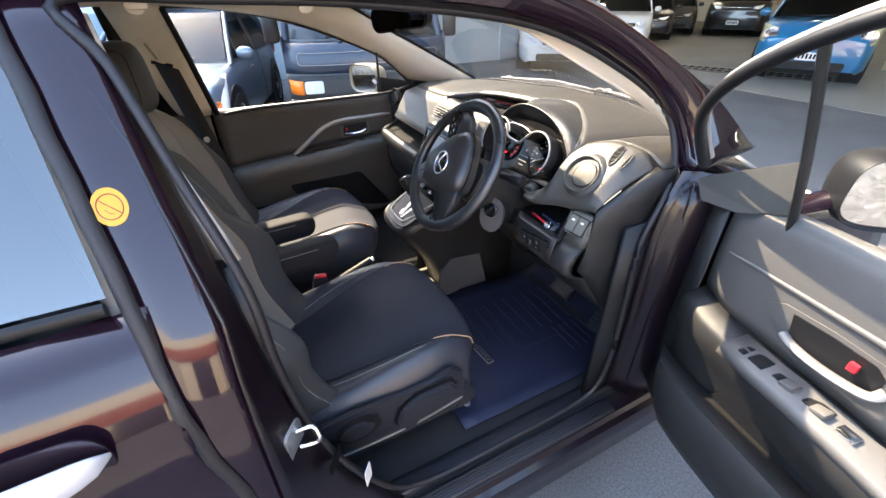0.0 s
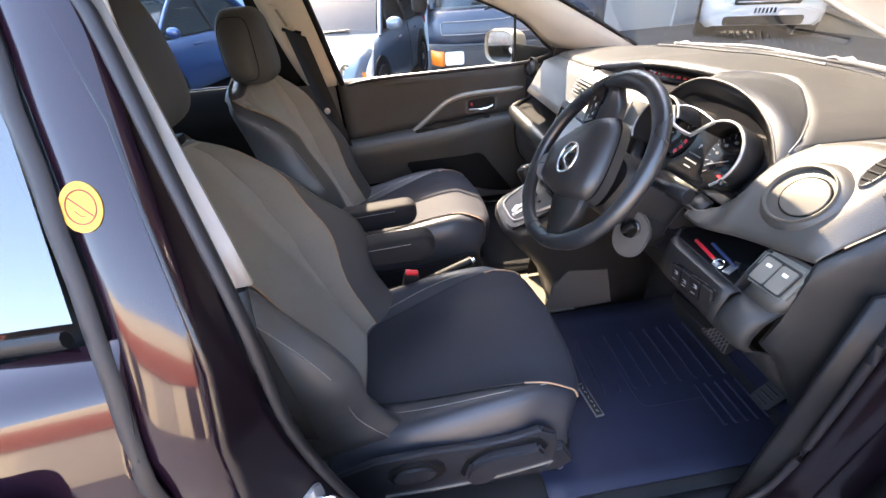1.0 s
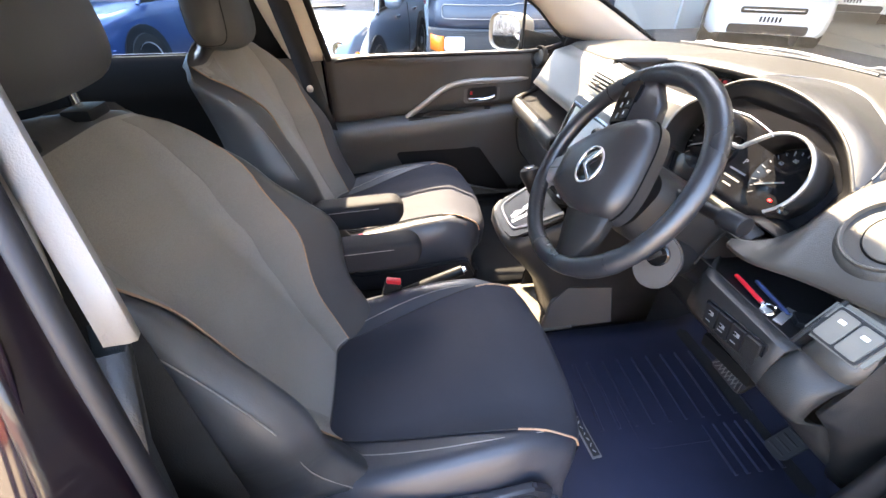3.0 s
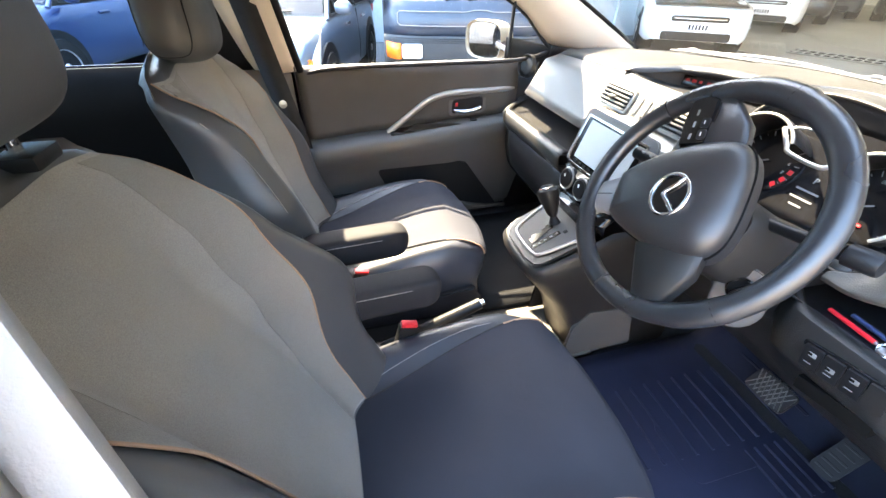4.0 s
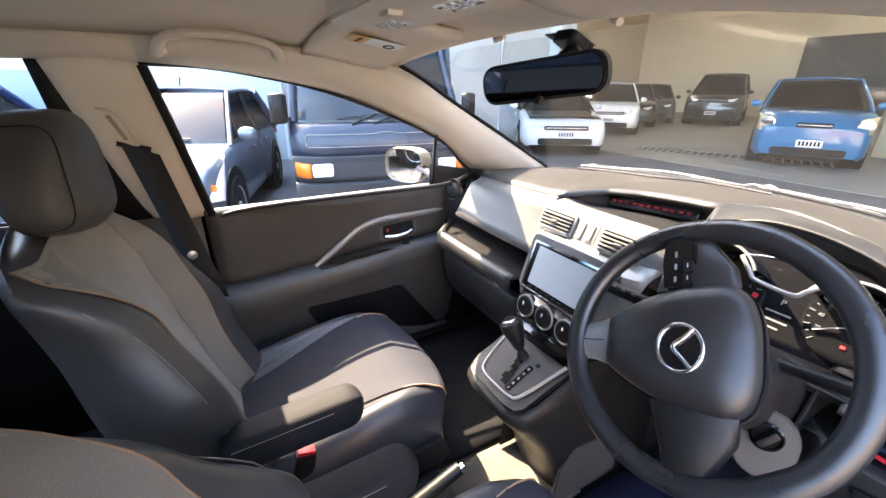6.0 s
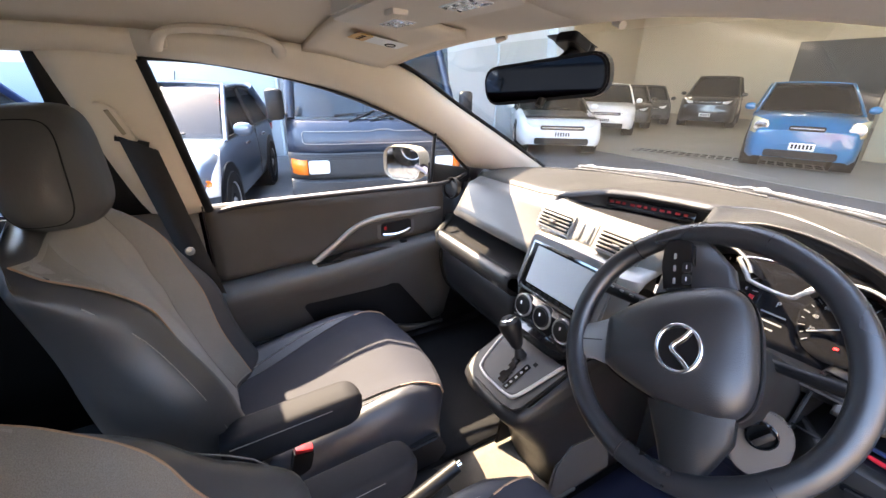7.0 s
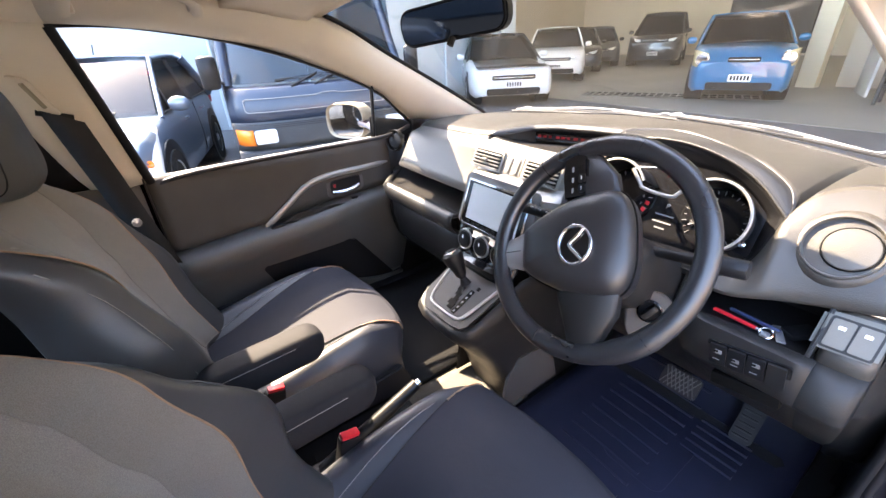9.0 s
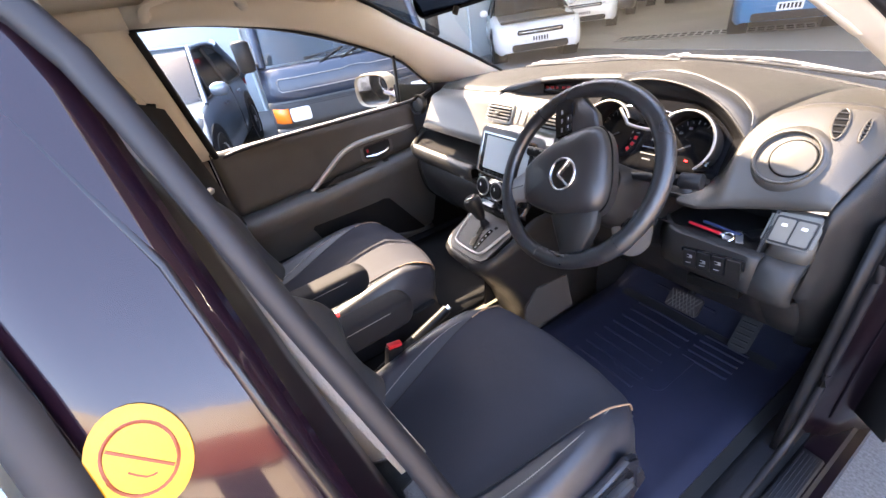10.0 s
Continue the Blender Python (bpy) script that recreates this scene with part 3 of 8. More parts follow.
grid("pillar_trim_edge", [[(x_in(z) + a, lip_y(z) + b, z) for a, b in ((-0.026, -0.035), (-0.017, -0.006), (-0.0145, -0.002), (-0.008, 0.0), (-0.006, -0.004), (-0.005, -0.02))] for z in np.linspace(1.138, 1.46, 9)], M_EDGETRIM, van5,
     "beige belt pillar trim seen from its edge", thick=0.003, angle=60)
grid("lower_trim_edge", [[(x_in(z) + a, table(z, [0.6, 0.8, 1.0, 1.14], [-0.52, -0.54, -0.552, -0.551]) + b, z) for a, b in ((-0.030, -0.04), (-0.012, -0.004), (0.0, 0.0), (0.004, -0.02))] for z in np.linspace(0.62, 1.137, 8)], M_DASHLOW, van5,
     thick=0.003, angle=60)

tube("glass_seal", [screen_point(k / 10, 0) + Vector((0, 0.004, 0.0)) for k in range(-10, 11)], 0.0045, M_RUBBER, van5, "black seal along the foot of the windscreen", steps=0, seg=6)
# wipers lying on the base of the glass
wiper_ends = (((-0.62, 0.80, 1.068), (0.06, 0.885, 1.096)), ((-0.02, 0.895, 1.098), (0.62, 0.80, 1.072)))
for a, b in wiper_ends:
    w = thing("wiper", a, "grey windscreen wiper resting on the glass base", "wiper", "windscreen wipers")
    a, b = Vector(a), Vector(b)
    off = Vector((0, 0.022, 0.010))
    tube("arm", [a + off * 1.2, a.lerp(b, 0.3) + off * 1.9, a.lerp(b, 0.55) + off * 1.4], 0.007, M_COWL, w, flat=0.6)
    tube("blade", [a.lerp(b, 0.02) + off, a.lerp(b, 0.5) + off * 1.1 + Vector((0, 0.0, 0.006)), b + off], 0.005, M_RUBBER, w)
    for q in (0.08, 0.30, 0.66, 0.9):
        tube("blade_claw", [a.lerp(b, q - 0.05) + off * 1.1, a.lerp(b, q) + off * 1.5 + Vector((0, 0, 0.006)), a.lerp(b, q + 0.05) + off * 1.1], 0.004, M_COWL, w)
    tube("blade_bridge", [a.lerp(b, 0.14) + off * 1.3, a.lerp(b, 0.5) + off * 1.8 + Vector((0, 0, 0.008)), a.lerp(b, 0.86) + off * 1.3], 0.005, M_COWL, w)

for s in (-1, 1):
    grid("kick_panel", [[(s * 0.762, y, z) for y in np.linspace(0.24, 0.66, 5)] for z in (0.39, 0.6, 0.8, 1.0)], M_BLACK, van5, "black footwell side panel", thick=0.012)
# road wheels, nose and tail panels that close the body
for s in (-1, 1):
    for y in (1.42, -1.62):
        tyre = lathe("wheel", [(0.19, -0.10), (0.295, -0.10), (0.315, -0.07), (0.315, 0.07), (0.295, 0.095), (0.20, 0.098)], (s * 0.775, y, 0.315), (s, 0, 0), M_TYRE, van5, "black road wheel", seg=32)
        lathe("rim", [(0.20, 0.06), (0.195, 0.09), (0.17, 0.07), (0.05, 0.075), (0.0, 0.085)], (s * 0.775, y, 0.315), (s, 0, 0), M_RIM, tyre, seg=32)
        for k in range(5):
            a = 2 * math.pi * k / 5
            box("spoke", (s * 0.858, y + 0.11 * math.cos(a), 0.315 + 0.11 * math.sin(a)), (0.02, 0.13, 0.045), M_RIM, tyre, bevel=0.006, rot=turn(math.degrees(a)))
grid("left_rear_skin", [[(-x_out(z), y, z) for y in np.linspace(-0.67, -2.25, 8)] for z in (0.36, 0.55, 0.75, 0.95, 1.06)], M_PAINT, van5, "glossy dark plum rear side", thick=0.004)
grid("tailgate_skin", [[(x, -2.30 + 0.04 * abs(x / 0.86) ** 3, z) for x in np.linspace(-0.86, 0.86, 9)] for z in (0.34, 0.6, 0.9, 1.06)], M_PAINT, van5, "glossy dark plum tailgate", thick=0.004)
grid("nose_panel", [[(x, 1.83 - 0.20 * abs(x / 0.80) ** 3, z) for x in np.linspace(-0.80, 0.80, 11)] for z in (0.28, 0.42, 0.56, 0.68)], M_PAINT, van5, "glossy dark plum nose", thick=0.004)

# ---- front seats ----


def make_seat(name, cx, inner, label, shift=0.0, tall=0.0, rise=0.0, fwd=0.0, head=0.124, by=-0.555, amp=0.095, back_at=-0.752, bulge=0.025, depth=0.11, cover=0.56, top_wide=0.18):
    """A front seat about x = cx; inner is +1 or -1, the side towards the middle of the car."""
    seat = thing(name, (cx, -0.35, 0.39), label, "car seat", "front seats")
    y0 = -0.60

    def top(u, v):
        """Place on the cushion: u across -1..1, v from rear to front."""
        w = 0.245 + 0.012 * math.sin(math.pi * v)
        front = 0.565 - 0.075 * abs(u) ** 3.2
        z = 0.578 + 0.068 * step(0, 0.85, v) + 0.040 * step(0.5, 0.9, abs(u)) * (1 - 0.35 * v) - 0.05 * step(0.90, 1.0, abs(u))
        z -= 0.028 * step(0.86, 1.0, v)
        return Vector((cx + u * w, y0 + v * front, z))

    us = [k / 14 for k in range(-14, 15)]
    rows = []
    for j in range(15):
        v = j / 14
        row = [top(u, v) for u in us]
        l, r = row[0], row[-1]
        row = [Vector((l.x + 0.006, l.y, 0.455)), Vector((l.x - 0.008, l.y, 0.50)), Vector((l.x - 0.009, l.y, l.z - 0.03))] + row + \
              [Vector((r.x + 0.009, r.y, r.z - 0.03)), Vector((r.x + 0.008, r.y, 0.50)), Vector((r.x - 0.006, r.y, 0.455))]
        rows.append(row)
    for dy, dz in ((0.016, -0.018), (0.026, -0.05), (0.020, -0.10), (-0.01, -0.15)):
        rows.append([Vector((p.x, p.y + dy, max(min(p.z + dz, p.z), 0.455 if k not in (0, len(rows[14]) - 1) else 0.45))) for k, p in enumerate(rows[14])])
    cushion = grid("cushion", rows, M_BOLSTER, seat, "black leatherette seat cushion", angle=80)

    def edge(v):
        return (0.105 + 0.105 * v ** 0.9) / 0.25

    ins = []
    for j in range(15):
        v = 0.02 + 0.98 * j / 14
        e = edge(v)
        ins.append([top(e * k / 8, v) + Vector((0, 0, 0.004)) for k in range(-8, 9)])
    last = ins[-1]
    for dy, dz in ((0.018, -0.016), (0.029, -0.05), (0.024, -0.10)):
        ins.append([Vector((p.x, p.y + dy, p.z + dz)) for p in last])
    grid("seat_panel", ins, M_CUSHION, seat, "blue-black leatherette seat panel", angle=80)
    for sgn in (-1, 1):
        line = [top(sgn * edge(0.02 + 0.98 * j / 10), 0.02 + 0.98 * j / 10) + Vector((0, 0, 0.0045)) for j in range(11)]
        line += [line[-1] + Vector((0, 0.018, -0.016)), line[-1] + Vector((0, 0.027, -0.04))]
        tube("piping", line[-5:], 0.0022, M_PIPING, cushion, seg=6, steps=3)
        tube("cushion_seam", line[:-4], 0.0013, M_BELT, cushion, seg=6, steps=3)
        tube("bolster_stitch", [top(sgn * lerp(edge(v) + 0.08, 0.80, v), v) + Vector((0, 0, 0.0008)) for v in (0.1, 0.3, 0.5, 0.7, 0.9)], 0.0011, M_THREAD, cushion, seg=5, steps=3)

    # backrest
    def back(h):
        """Middle of the backrest's front at a height share, its half width and depth."""
        y = by - (0.215 - fwd) * h - 0.012 * math.sin(math.pi * h)
        z = 0.585 + (0.562 + tall) * h
        w = table(h, [0, 0.15, 0.45, 0.75, 0.93, 1.0], [0.227, 0.247, 0.272, 0.234, 0.222 + (top_wide - 0.18) * 0.6, top_wide])
        return y, z, w

    def front(u, h):
        y, z, w = back(h)
        y += (amp * step(1.06, 0.72, h) + bulge * math.exp(-((h - 0.48) / 0.17) ** 2)) * step(0.40, 0.90, abs(u)) - 0.035 * step(0.88, 1.0, abs(u)) + 0.012 * (1 - u * u)
        z -= 0.02 * abs(u) ** 3 * step(0.75, 1, h)
        return Vector((cx + u * w, y, z))

    rows = []
    for j in range(37):
        h = j / 36
        y, z, w = back(h)
        row = [front(k / 22, h) for k in range(-22, 23)]
        d = depth * step(1.05, 0.75 if depth > 0.1 else 0.4, h) + 0.03
        row += [Vector((cx + w * c, y - d * q, z - 0.02 * q)) for c, q in ((1.03, 0.35), (1.0, 0.75), (0.85, 1.0), (0.4, 1.06), (0, 1.08), (-0.4, 1.06), (-0.85, 1.0), (-1.0, 0.75), (-1.03, 0.35))]
        rows.append(row)
    for sc, dz in ((0.8, 0.012), (0.45, 0.02), (0.1, 0.022)):
        c = Vector((cx, rows[36][0].y - 0.02, 0))
        rows.append([Vector((c.x + (p.x - c.x) * sc, c.y + (p.y - c.y) * sc, p.z + dz)) for p in rows[36]])
    backrest = grid("backrest", rows, M_LEATHER, seat, "black leatherette backrest with side bolsters", close=True, angle=80)

    def bedge(h):
        return cover + (0.72 - cover) * h + 0.25 * h ** 3

    grid("backrest_panel", [[front(bedge(h) * k / 18, h) + Vector((0, 0.004, 0.001)) for k in range(-18, 19)] for h in (0.02 + 0.97 * j / 32 for j in range(33))], M_FABRIC_MID, seat,
         "grey woven fabric backrest panel", angle=80)
    for sgn in (-1, 1):
        tube("piping", [front(sgn * bedge(h), h) + Vector((0, 0.005, 0.001)) for h in (0.02 + 0.97 * j / 24 for j in range(25))], 0.0017, M_PIPING, backrest, seg=6, steps=3)
        inner_edge, outer_edge = (lambda h: table(h, [0, 0.42, 0.6, 0.8, 0.93, 1.0], [0.36, 0.48, 0.54, 0.59, 0.62, 0.63])), (lambda h: bedge(h) * 0.992)
        hs = [0.03 + 0.95 * j / 24 for j in range(25)]
        grid("panel_band", [[front(sgn * lerp(inner_edge(h), outer_edge(h), k / 5), h) + Vector((0, 0.0062, 0.0015)) for k in range(6)] for h in hs], M_FABRIC_BAND, backrest, "darker sewn-in fabric band", angle=80)
        tube("panel_seam", [front(sgn * inner_edge(h), h) + Vector((0, 0.0058, 0.0015)) for h in hs], 0.0008, M_FABRIC_BAND, backrest, seg=5, steps=0)
        tube("side_stitch", [front(sgn * 0.97, h) + Vector((sgn * 0.004, 0.0, 0)) for h in (0.06, 0.25, 0.5, 0.7, 0.85)], 0.0012, M_THREAD, backrest, seg=5, steps=4)

    # headrest: a soft rounded block
    rows = []
    for j in range(21):
        a = -math.pi / 2 + math.pi * j / 20
        ca, sa = abs(math.cos(a)) ** 0.5, math.copysign(abs(math.sin(a)) ** 0.55, math.sin(a))
        row = []
        for k in range(40):
            b = 2 * math.pi * k / 40
            cb, sb = math.copysign(abs(math.cos(b)) ** 0.62, math.cos(b)), math.copysign(abs(math.sin(b)) ** 0.75, math.sin(b))
            x, y, z = head * ca * cb * (0.98 - 0.14 * sa - 0.22 * max(0.0, sa) ** 2), 0.066 * ca * sb, 0.102 * sa
            y += -0.02 * (x / 0.132) ** 2 + 0.10 * z * -0.6
            row.append(Vector((cx + x, back_at + y, 1.252 + rise + z)))
        rows.append(row)
    headrest = grid("headrest", rows, M_HEADFACE, seat, "black leatherette headrest", close=True, ends=True, angle=80)
    for sgn in (-1, 1):
        seam = []
        for k in range(36):
            t = 2 * math.pi * k / 36
            sy, sz = 0.70 * math.copysign(abs(math.cos(t)) ** 0.55, math.cos(t)), 0.80 * math.copysign(abs(math.sin(t)) ** 0.55, math.sin(t))
            ca = (1 - abs(sz) ** (2 / 0.6)) ** 0.25
            cb = max(0.0, 1 - min(1.0, abs(sy) / ca) ** (2 / 0.75)) ** 0.31
            x, z = head * ca * cb * (0.98 - 0.14 * sz - 0.22 * max(0.0, sz) ** 2), 0.102 * sz
            y = 0.066 * sy - 0.02 * (x / 0.132) ** 2 - 0.06 * z
            seam.append(Vector((cx + sgn * (x + 0.0006), back_at + y, 1.252 + rise + z)))
        tube("face_seam", seam, 0.0014, M_BLACK, headrest, "stitched seam round the headrest side", closed=True, steps=0, seg=6)
    for sgn in (-1, 1):
        tube("headrest_post", [(cx + sgn * 0.075, by - 0.212 + fwd, 1.12 + tall), (cx + sgn * 0.072, back_at - 0.014, 1.21 + rise)], 0.0065, M_CHROME, seat, "chrome headrest post", steps=0, seg=10)
        box("post_collar", (cx + sgn * 0.075, by - 0.205 + fwd, 1.158 + tall), (0.050, 0.038, 0.016), M_BLACK, seat, bevel=0.005)

    # armrest on the inner side
    ax = cx + inner * 0.272
    rows = []
    for j in range(25):
        t = 1 - (1 - j / 24) ** 1.6
        y = -0.575 + 0.275 * t
        sh = math.sqrt(max(0.03, 1 - max(0.0, (t - 0.84) / 0.165) ** 2.4)) * (0.75 + 0.25 * step(-0.05, 0.15, t))
        zc, hw, hh = 0.742 + 0.012 * t, 0.036 * sh, 0.040 * sh
        rows.append([Vector((ax + hw * math.copysign(abs(math.cos(b)) ** 0.42, math.cos(b)), y, zc + hh * math.copysign(abs(math.sin(b)) ** 0.42, math.sin(b)))) for b in (2 * math.pi * k / 20 for k in range(20))])
    arm = grid("armrest", rows, M_ARM, seat, "padded black armrest", close=True, ends=True, angle=80)
    for sgn in (-1, 1):
        tube("armrest_stitch", [(ax + sgn * 0.0345, y, 0.766 + 0.012 * t) for t, y in ((0.05, -0.56), (0.4, -0.465), (0.75, -0.37))], 0.0013, M_THREAD, arm, seg=5)
    # base covers, rail, levers
    for sgn in (-1, 1):
        sx = cx + sgn * 0.262
        prism("side_cover", [(-0.66, 0.44), (-0.10, 0.44), (-0.07, 0.47), (-0.10, 0.535), (-0.28, 0.52), (-0.45, 0.51), (-0.60, 0.56), (-0.67, 0.55)], (sx - 0.012, 0, 0), (0, 1, 0), (0, 0, 1), 0.024, M_SILLPL, seat,
              "blue-black plastic seat side cover", bevel=0.006)
        box("seat_rail", (cx + sgn * 0.19, -0.33, 0.415), (0.04, 0.56, 0.05), M_BLACK, seat)
    ox = cx - inner * 0.285
    so = -inner
    along = (0, so, 0)
    cover = prism("outer_cover", [(so * y, z) for y, z in ((-0.60, 0.44), (-0.61, 0.575), (-0.50, 0.612), (-0.40, 0.616), (-0.30, 0.608), (-0.22, 0.612), (-0.16, 0.628), (-0.125, 0.605), (-0.115, 0.50), (-0.14, 0.45))], (cx + so * 0.262, 0, 0), along, (0, 0, 1), 0.016, M_SIDEPL, seat, "glossy blue-black seat side cover", bevel=0.005)
    ring = [2 * math.pi * k / 28 for k in range(28)]
    knob = prism("recline_knob", [(so * (-0.422 + 0.060 * math.cos(t)), 0.553 + 0.041 * math.sin(t)) for t in ring], (cx + so * 0.278, 0, 0), along, (0, 0, 1), 0.006, M_BLACK, seat, "oval black recline handle", bevel=0.002)
    prism("knob_face", [(so * (-0.428 + 0.046 * math.cos(t)), 0.556 + 0.028 * math.sin(t)) for t in ring], (cx + so * 0.283, 0, 0), along, (0, 0, 1), 0.008, M_SIDEPL, knob, bevel=0.004)
    lev = [(-0.327, 0.524), (-0.313, 0.566), (-0.263, 0.594), (-0.166, 0.596), (-0.148, 0.566), (-0.163, 0.540), (-0.253, 0.518), (-0.277, 0.489), (-0.312, 0.491)]
    prism("lever_recess", [(so * (y + 0.24) * 1.07 - so * 0.24, (z - 0.545) * 1.14 + 0.545) for y, z in lev], (cx + so * 0.2775, 0, 0), along, (0, 0, 1), 0.003, M_BLACK, seat, bevel=0.001)
    prism("height_lever", [(so * y, z) for y, z in lev], (cx + so * 0.280, 0, 0), along, (0, 0, 1), 0.020, M_SIDEPL, seat, "glossy black seat height lever", bevel=0.007)
    tube("cover_edge", [(cx + so * 0.279, -0.50, 0.474), (cx + so * 0.279, -0.41, 0.470), (cx + so * 0.279, -0.266, 0.472), (cx + so * 0.279, -0.126, 0.497)], 0.003, M_GREYTRIM, cover, "pale edge of the side cover", steps=3, seg=6)
    seat.location.y += shift
    return seat


driver_seat = make_seat("driver_seat", 0.375, -1, "black leatherette and grey fabric seat behind the steering wheel", 0.0, 0.023, 0.074, -0.041, 0.136, -0.533, 0.11, -0.768, 0.060)
passenger_seat = make_seat("front_seat", -0.37, 1, "black leatherette and grey fabric seat, sun on its cushion", -0.035, tall=0.015, back_at=-0.738, depth=0.042, cover=0.64, top_wide=0.205)

# ---- dashboard ----
dash = thing("dashboard", (0, 0.35, 0.6), "two-tone grey and black plastic dashboard, sunlit on top", "dashboard")


# front edge of the top pad: along the gauge hood's seam, then over the round vent's pod
PAD_X = (-0.75, -0.62, -0.43, -0.24, -0.176, -0.164, -0.118, -0.037, 0.07, 0.13, 0.165, 0.20, 0.24, 0.30, 0.38, 0.46, 0.515, 0.535, 0.545, 0.56, 0.60, 0.65, 0.70, 0.748)
PAD_Y = (0.40, 0.325, 0.285, 0.270, 0.266, 0.291, 0.376, 0.416, 0.436, 0.440, 0.490, 0.518, 0.525, 0.490, 0.430, 0.360, 0.300, 0.272, 0.243, 0.285, 0.320, 0.330, 0.335, 0.337)
PAD_Z = (1.062, 1.088, 1.106, 1.118, 1.127, 1.129, 1.136, 1.141, 1.145, 1.147, 1.147, 1.147, 1.147, 1.147, 1.146, 1.144, 1.136, 1.126, 1.106, 1.135, 1.150, 1.152, 1.145, 1.120)


def top_front(x):
    """Where the top pad ends towards the cabin: y and z."""
    return float(np.interp(x, PAD_X, PAD_Y)), float(np.interp(x, PAD_X, PAD_Z))


XS = sorted(list(np.linspace(-0.745, 0.745, 100)) + [-0.176, -0.164, -0.118, 0.535, 0.545, 0.56])
rows = []
for t in (k / 18 for k in range(19)):
    row = []
    for x in XS:
        u = x / 0.745
        b = screen_point(u, 0) + Vector((0, 0.016, -0.010))
        y, z = top_front(x)
        row.append((x, lerp(b.y, y, t), lerp(b.z, z, t) + 0.020 * math.sin(math.pi * t) * (1 - 0.4 * abs(u)) - 0.008 * (t > 0.99) * (x < 0.13)))
    rows.append(row)
grid("top_pad", rows, M_DASH, dash, "matte grey dashboard top", thick=0.006, angle=60)
# long moulded ridge near the glass
tube("defrost_ridge", [(x, lerp(screen_point(x / 0.745, 0).y, top_front(x)[0], 0.22), lerp(screen_point(x / 0.745, 0).z, top_front(x)[1], 0.22) + 0.014) for x in np.linspace(-0.5, 0.1, 10)], 0.004, M_DASH, dash, steps=2, seg=6)
def pad_point(x, t, lift=0.0):
    """A place on the top pad: t from the glass to the cabin."""
    p, (y, z) = screen_point(x / 0.745, 0), top_front(x)
    return Vector((x, lerp(p.y - 0.012, y, t), lerp(p.z - 0.008, z, t) + 0.020 * math.sin(math.pi * t) * (1 - 0.4 * abs(x / 0.745)) + lift))


grid("defrost_slot", [[pad_point(x, t, 0.0042) for x in np.linspace(-0.36, 0.36, 25)] for t in (0.07, 0.115)], M_BLACK, dash, "black defroster slot", thick=0.001)
for k in range(30):
    x = -0.348 + 0.024 * k
    tube("defrost_fin", [pad_point(x, 0.068, 0.007), pad_point(x, 0.117, 0.007)], 0.0022, M_SWITCH, dash, steps=0, seg=5)


# passenger side face with its shelf
def passenger_section(x):
    e = step(-0.58, -0.745, x)
    y, z = top_front(x)
    f = lambda a, e=e: a + 0.13 * e
    return [(y, z - 0.008), (f(0.255), lerp(1.07, 1.03, e)), (f(0.228), 1.02), (f(0.208), 0.985), (f(0.192), 0.962)]


cols = [x for x in np.linspace(-0.745, -0.176, 26)]
grid("passenger_fascia", [[(x, *p) for p in passenger_section(x)] for x in cols], M_FASCIA, dash, "grey passenger fascia", thick=0.005, angle=60)
shelf = []
for x in cols:
    e = step(-0.58, -0.745, x)
    f = lambda a, e=e: a + 0.13 * e
    k = step(-0.30, -0.16, x)
    lip = lerp(0.126, 0.118, k)
    shelf.append([(x, f(0.194), 0.961), (x, f(0.30), 0.955), (x, f(0.305), 0.91), (x, f(0.16), 0.898), (x, f(lip), 0.905)])
grid("shelf_recess", shelf, M_DASHLOW, dash, "black open dashboard shelf", thick=0.004, angle=60)
lip_rows = []
for x in cols:
    e = step(-0.58, -0.745, x)
    f = lambda a, e=e: a + 0.13 * e
    lip_rows.append([(x, f(0.150), 0.908), (x, f(0.128), 0.910), (x, f(0.116), 0.898), (x, f(0.120), 0.868), (x, f(0.135), 0.848), (x, f(0.165), 0.84)])
grid("shelf_lip", lip_rows, M_DASH, dash, "grey rounded shelf lip", thick=0.004, angle=60)
glove = []
for x in cols:
    e = step(-0.58, -0.745, x)
    f = lambda a, e=e: a + 0.10 * e
    glove.append([(x, f(0.165), 0.842), (x, f(0.150), 0.825), (x, f(0.152), 0.77), (x, f(0.17), 0.70), (x, f(0.215), 0.64), (x, f(0.30), 0.60), (x, f(0.45), 0.58)])
grid("glovebox", glove, M_DASHLOW, dash, "black glovebox under the shelf", thick=0.005, angle=60)
tube("glovebox_gap", [(-0.62, 0.166, 0.835), (-0.62, 0.151, 0.80), (-0.61, 0.168, 0.70), (-0.58, 0.20, 0.655), (-0.25, 0.20, 0.655), (-0.2, 0.168, 0.70), (-0.19, 0.151, 0.80)], 0.003, M_BLACK, dash, steps=4, seg=6)
box("glovebox_latch", (-0.235, 0.128, 0.868), (0.03, 0.02, 0.026), M_GREYTRIM, dash, bevel=0.006)
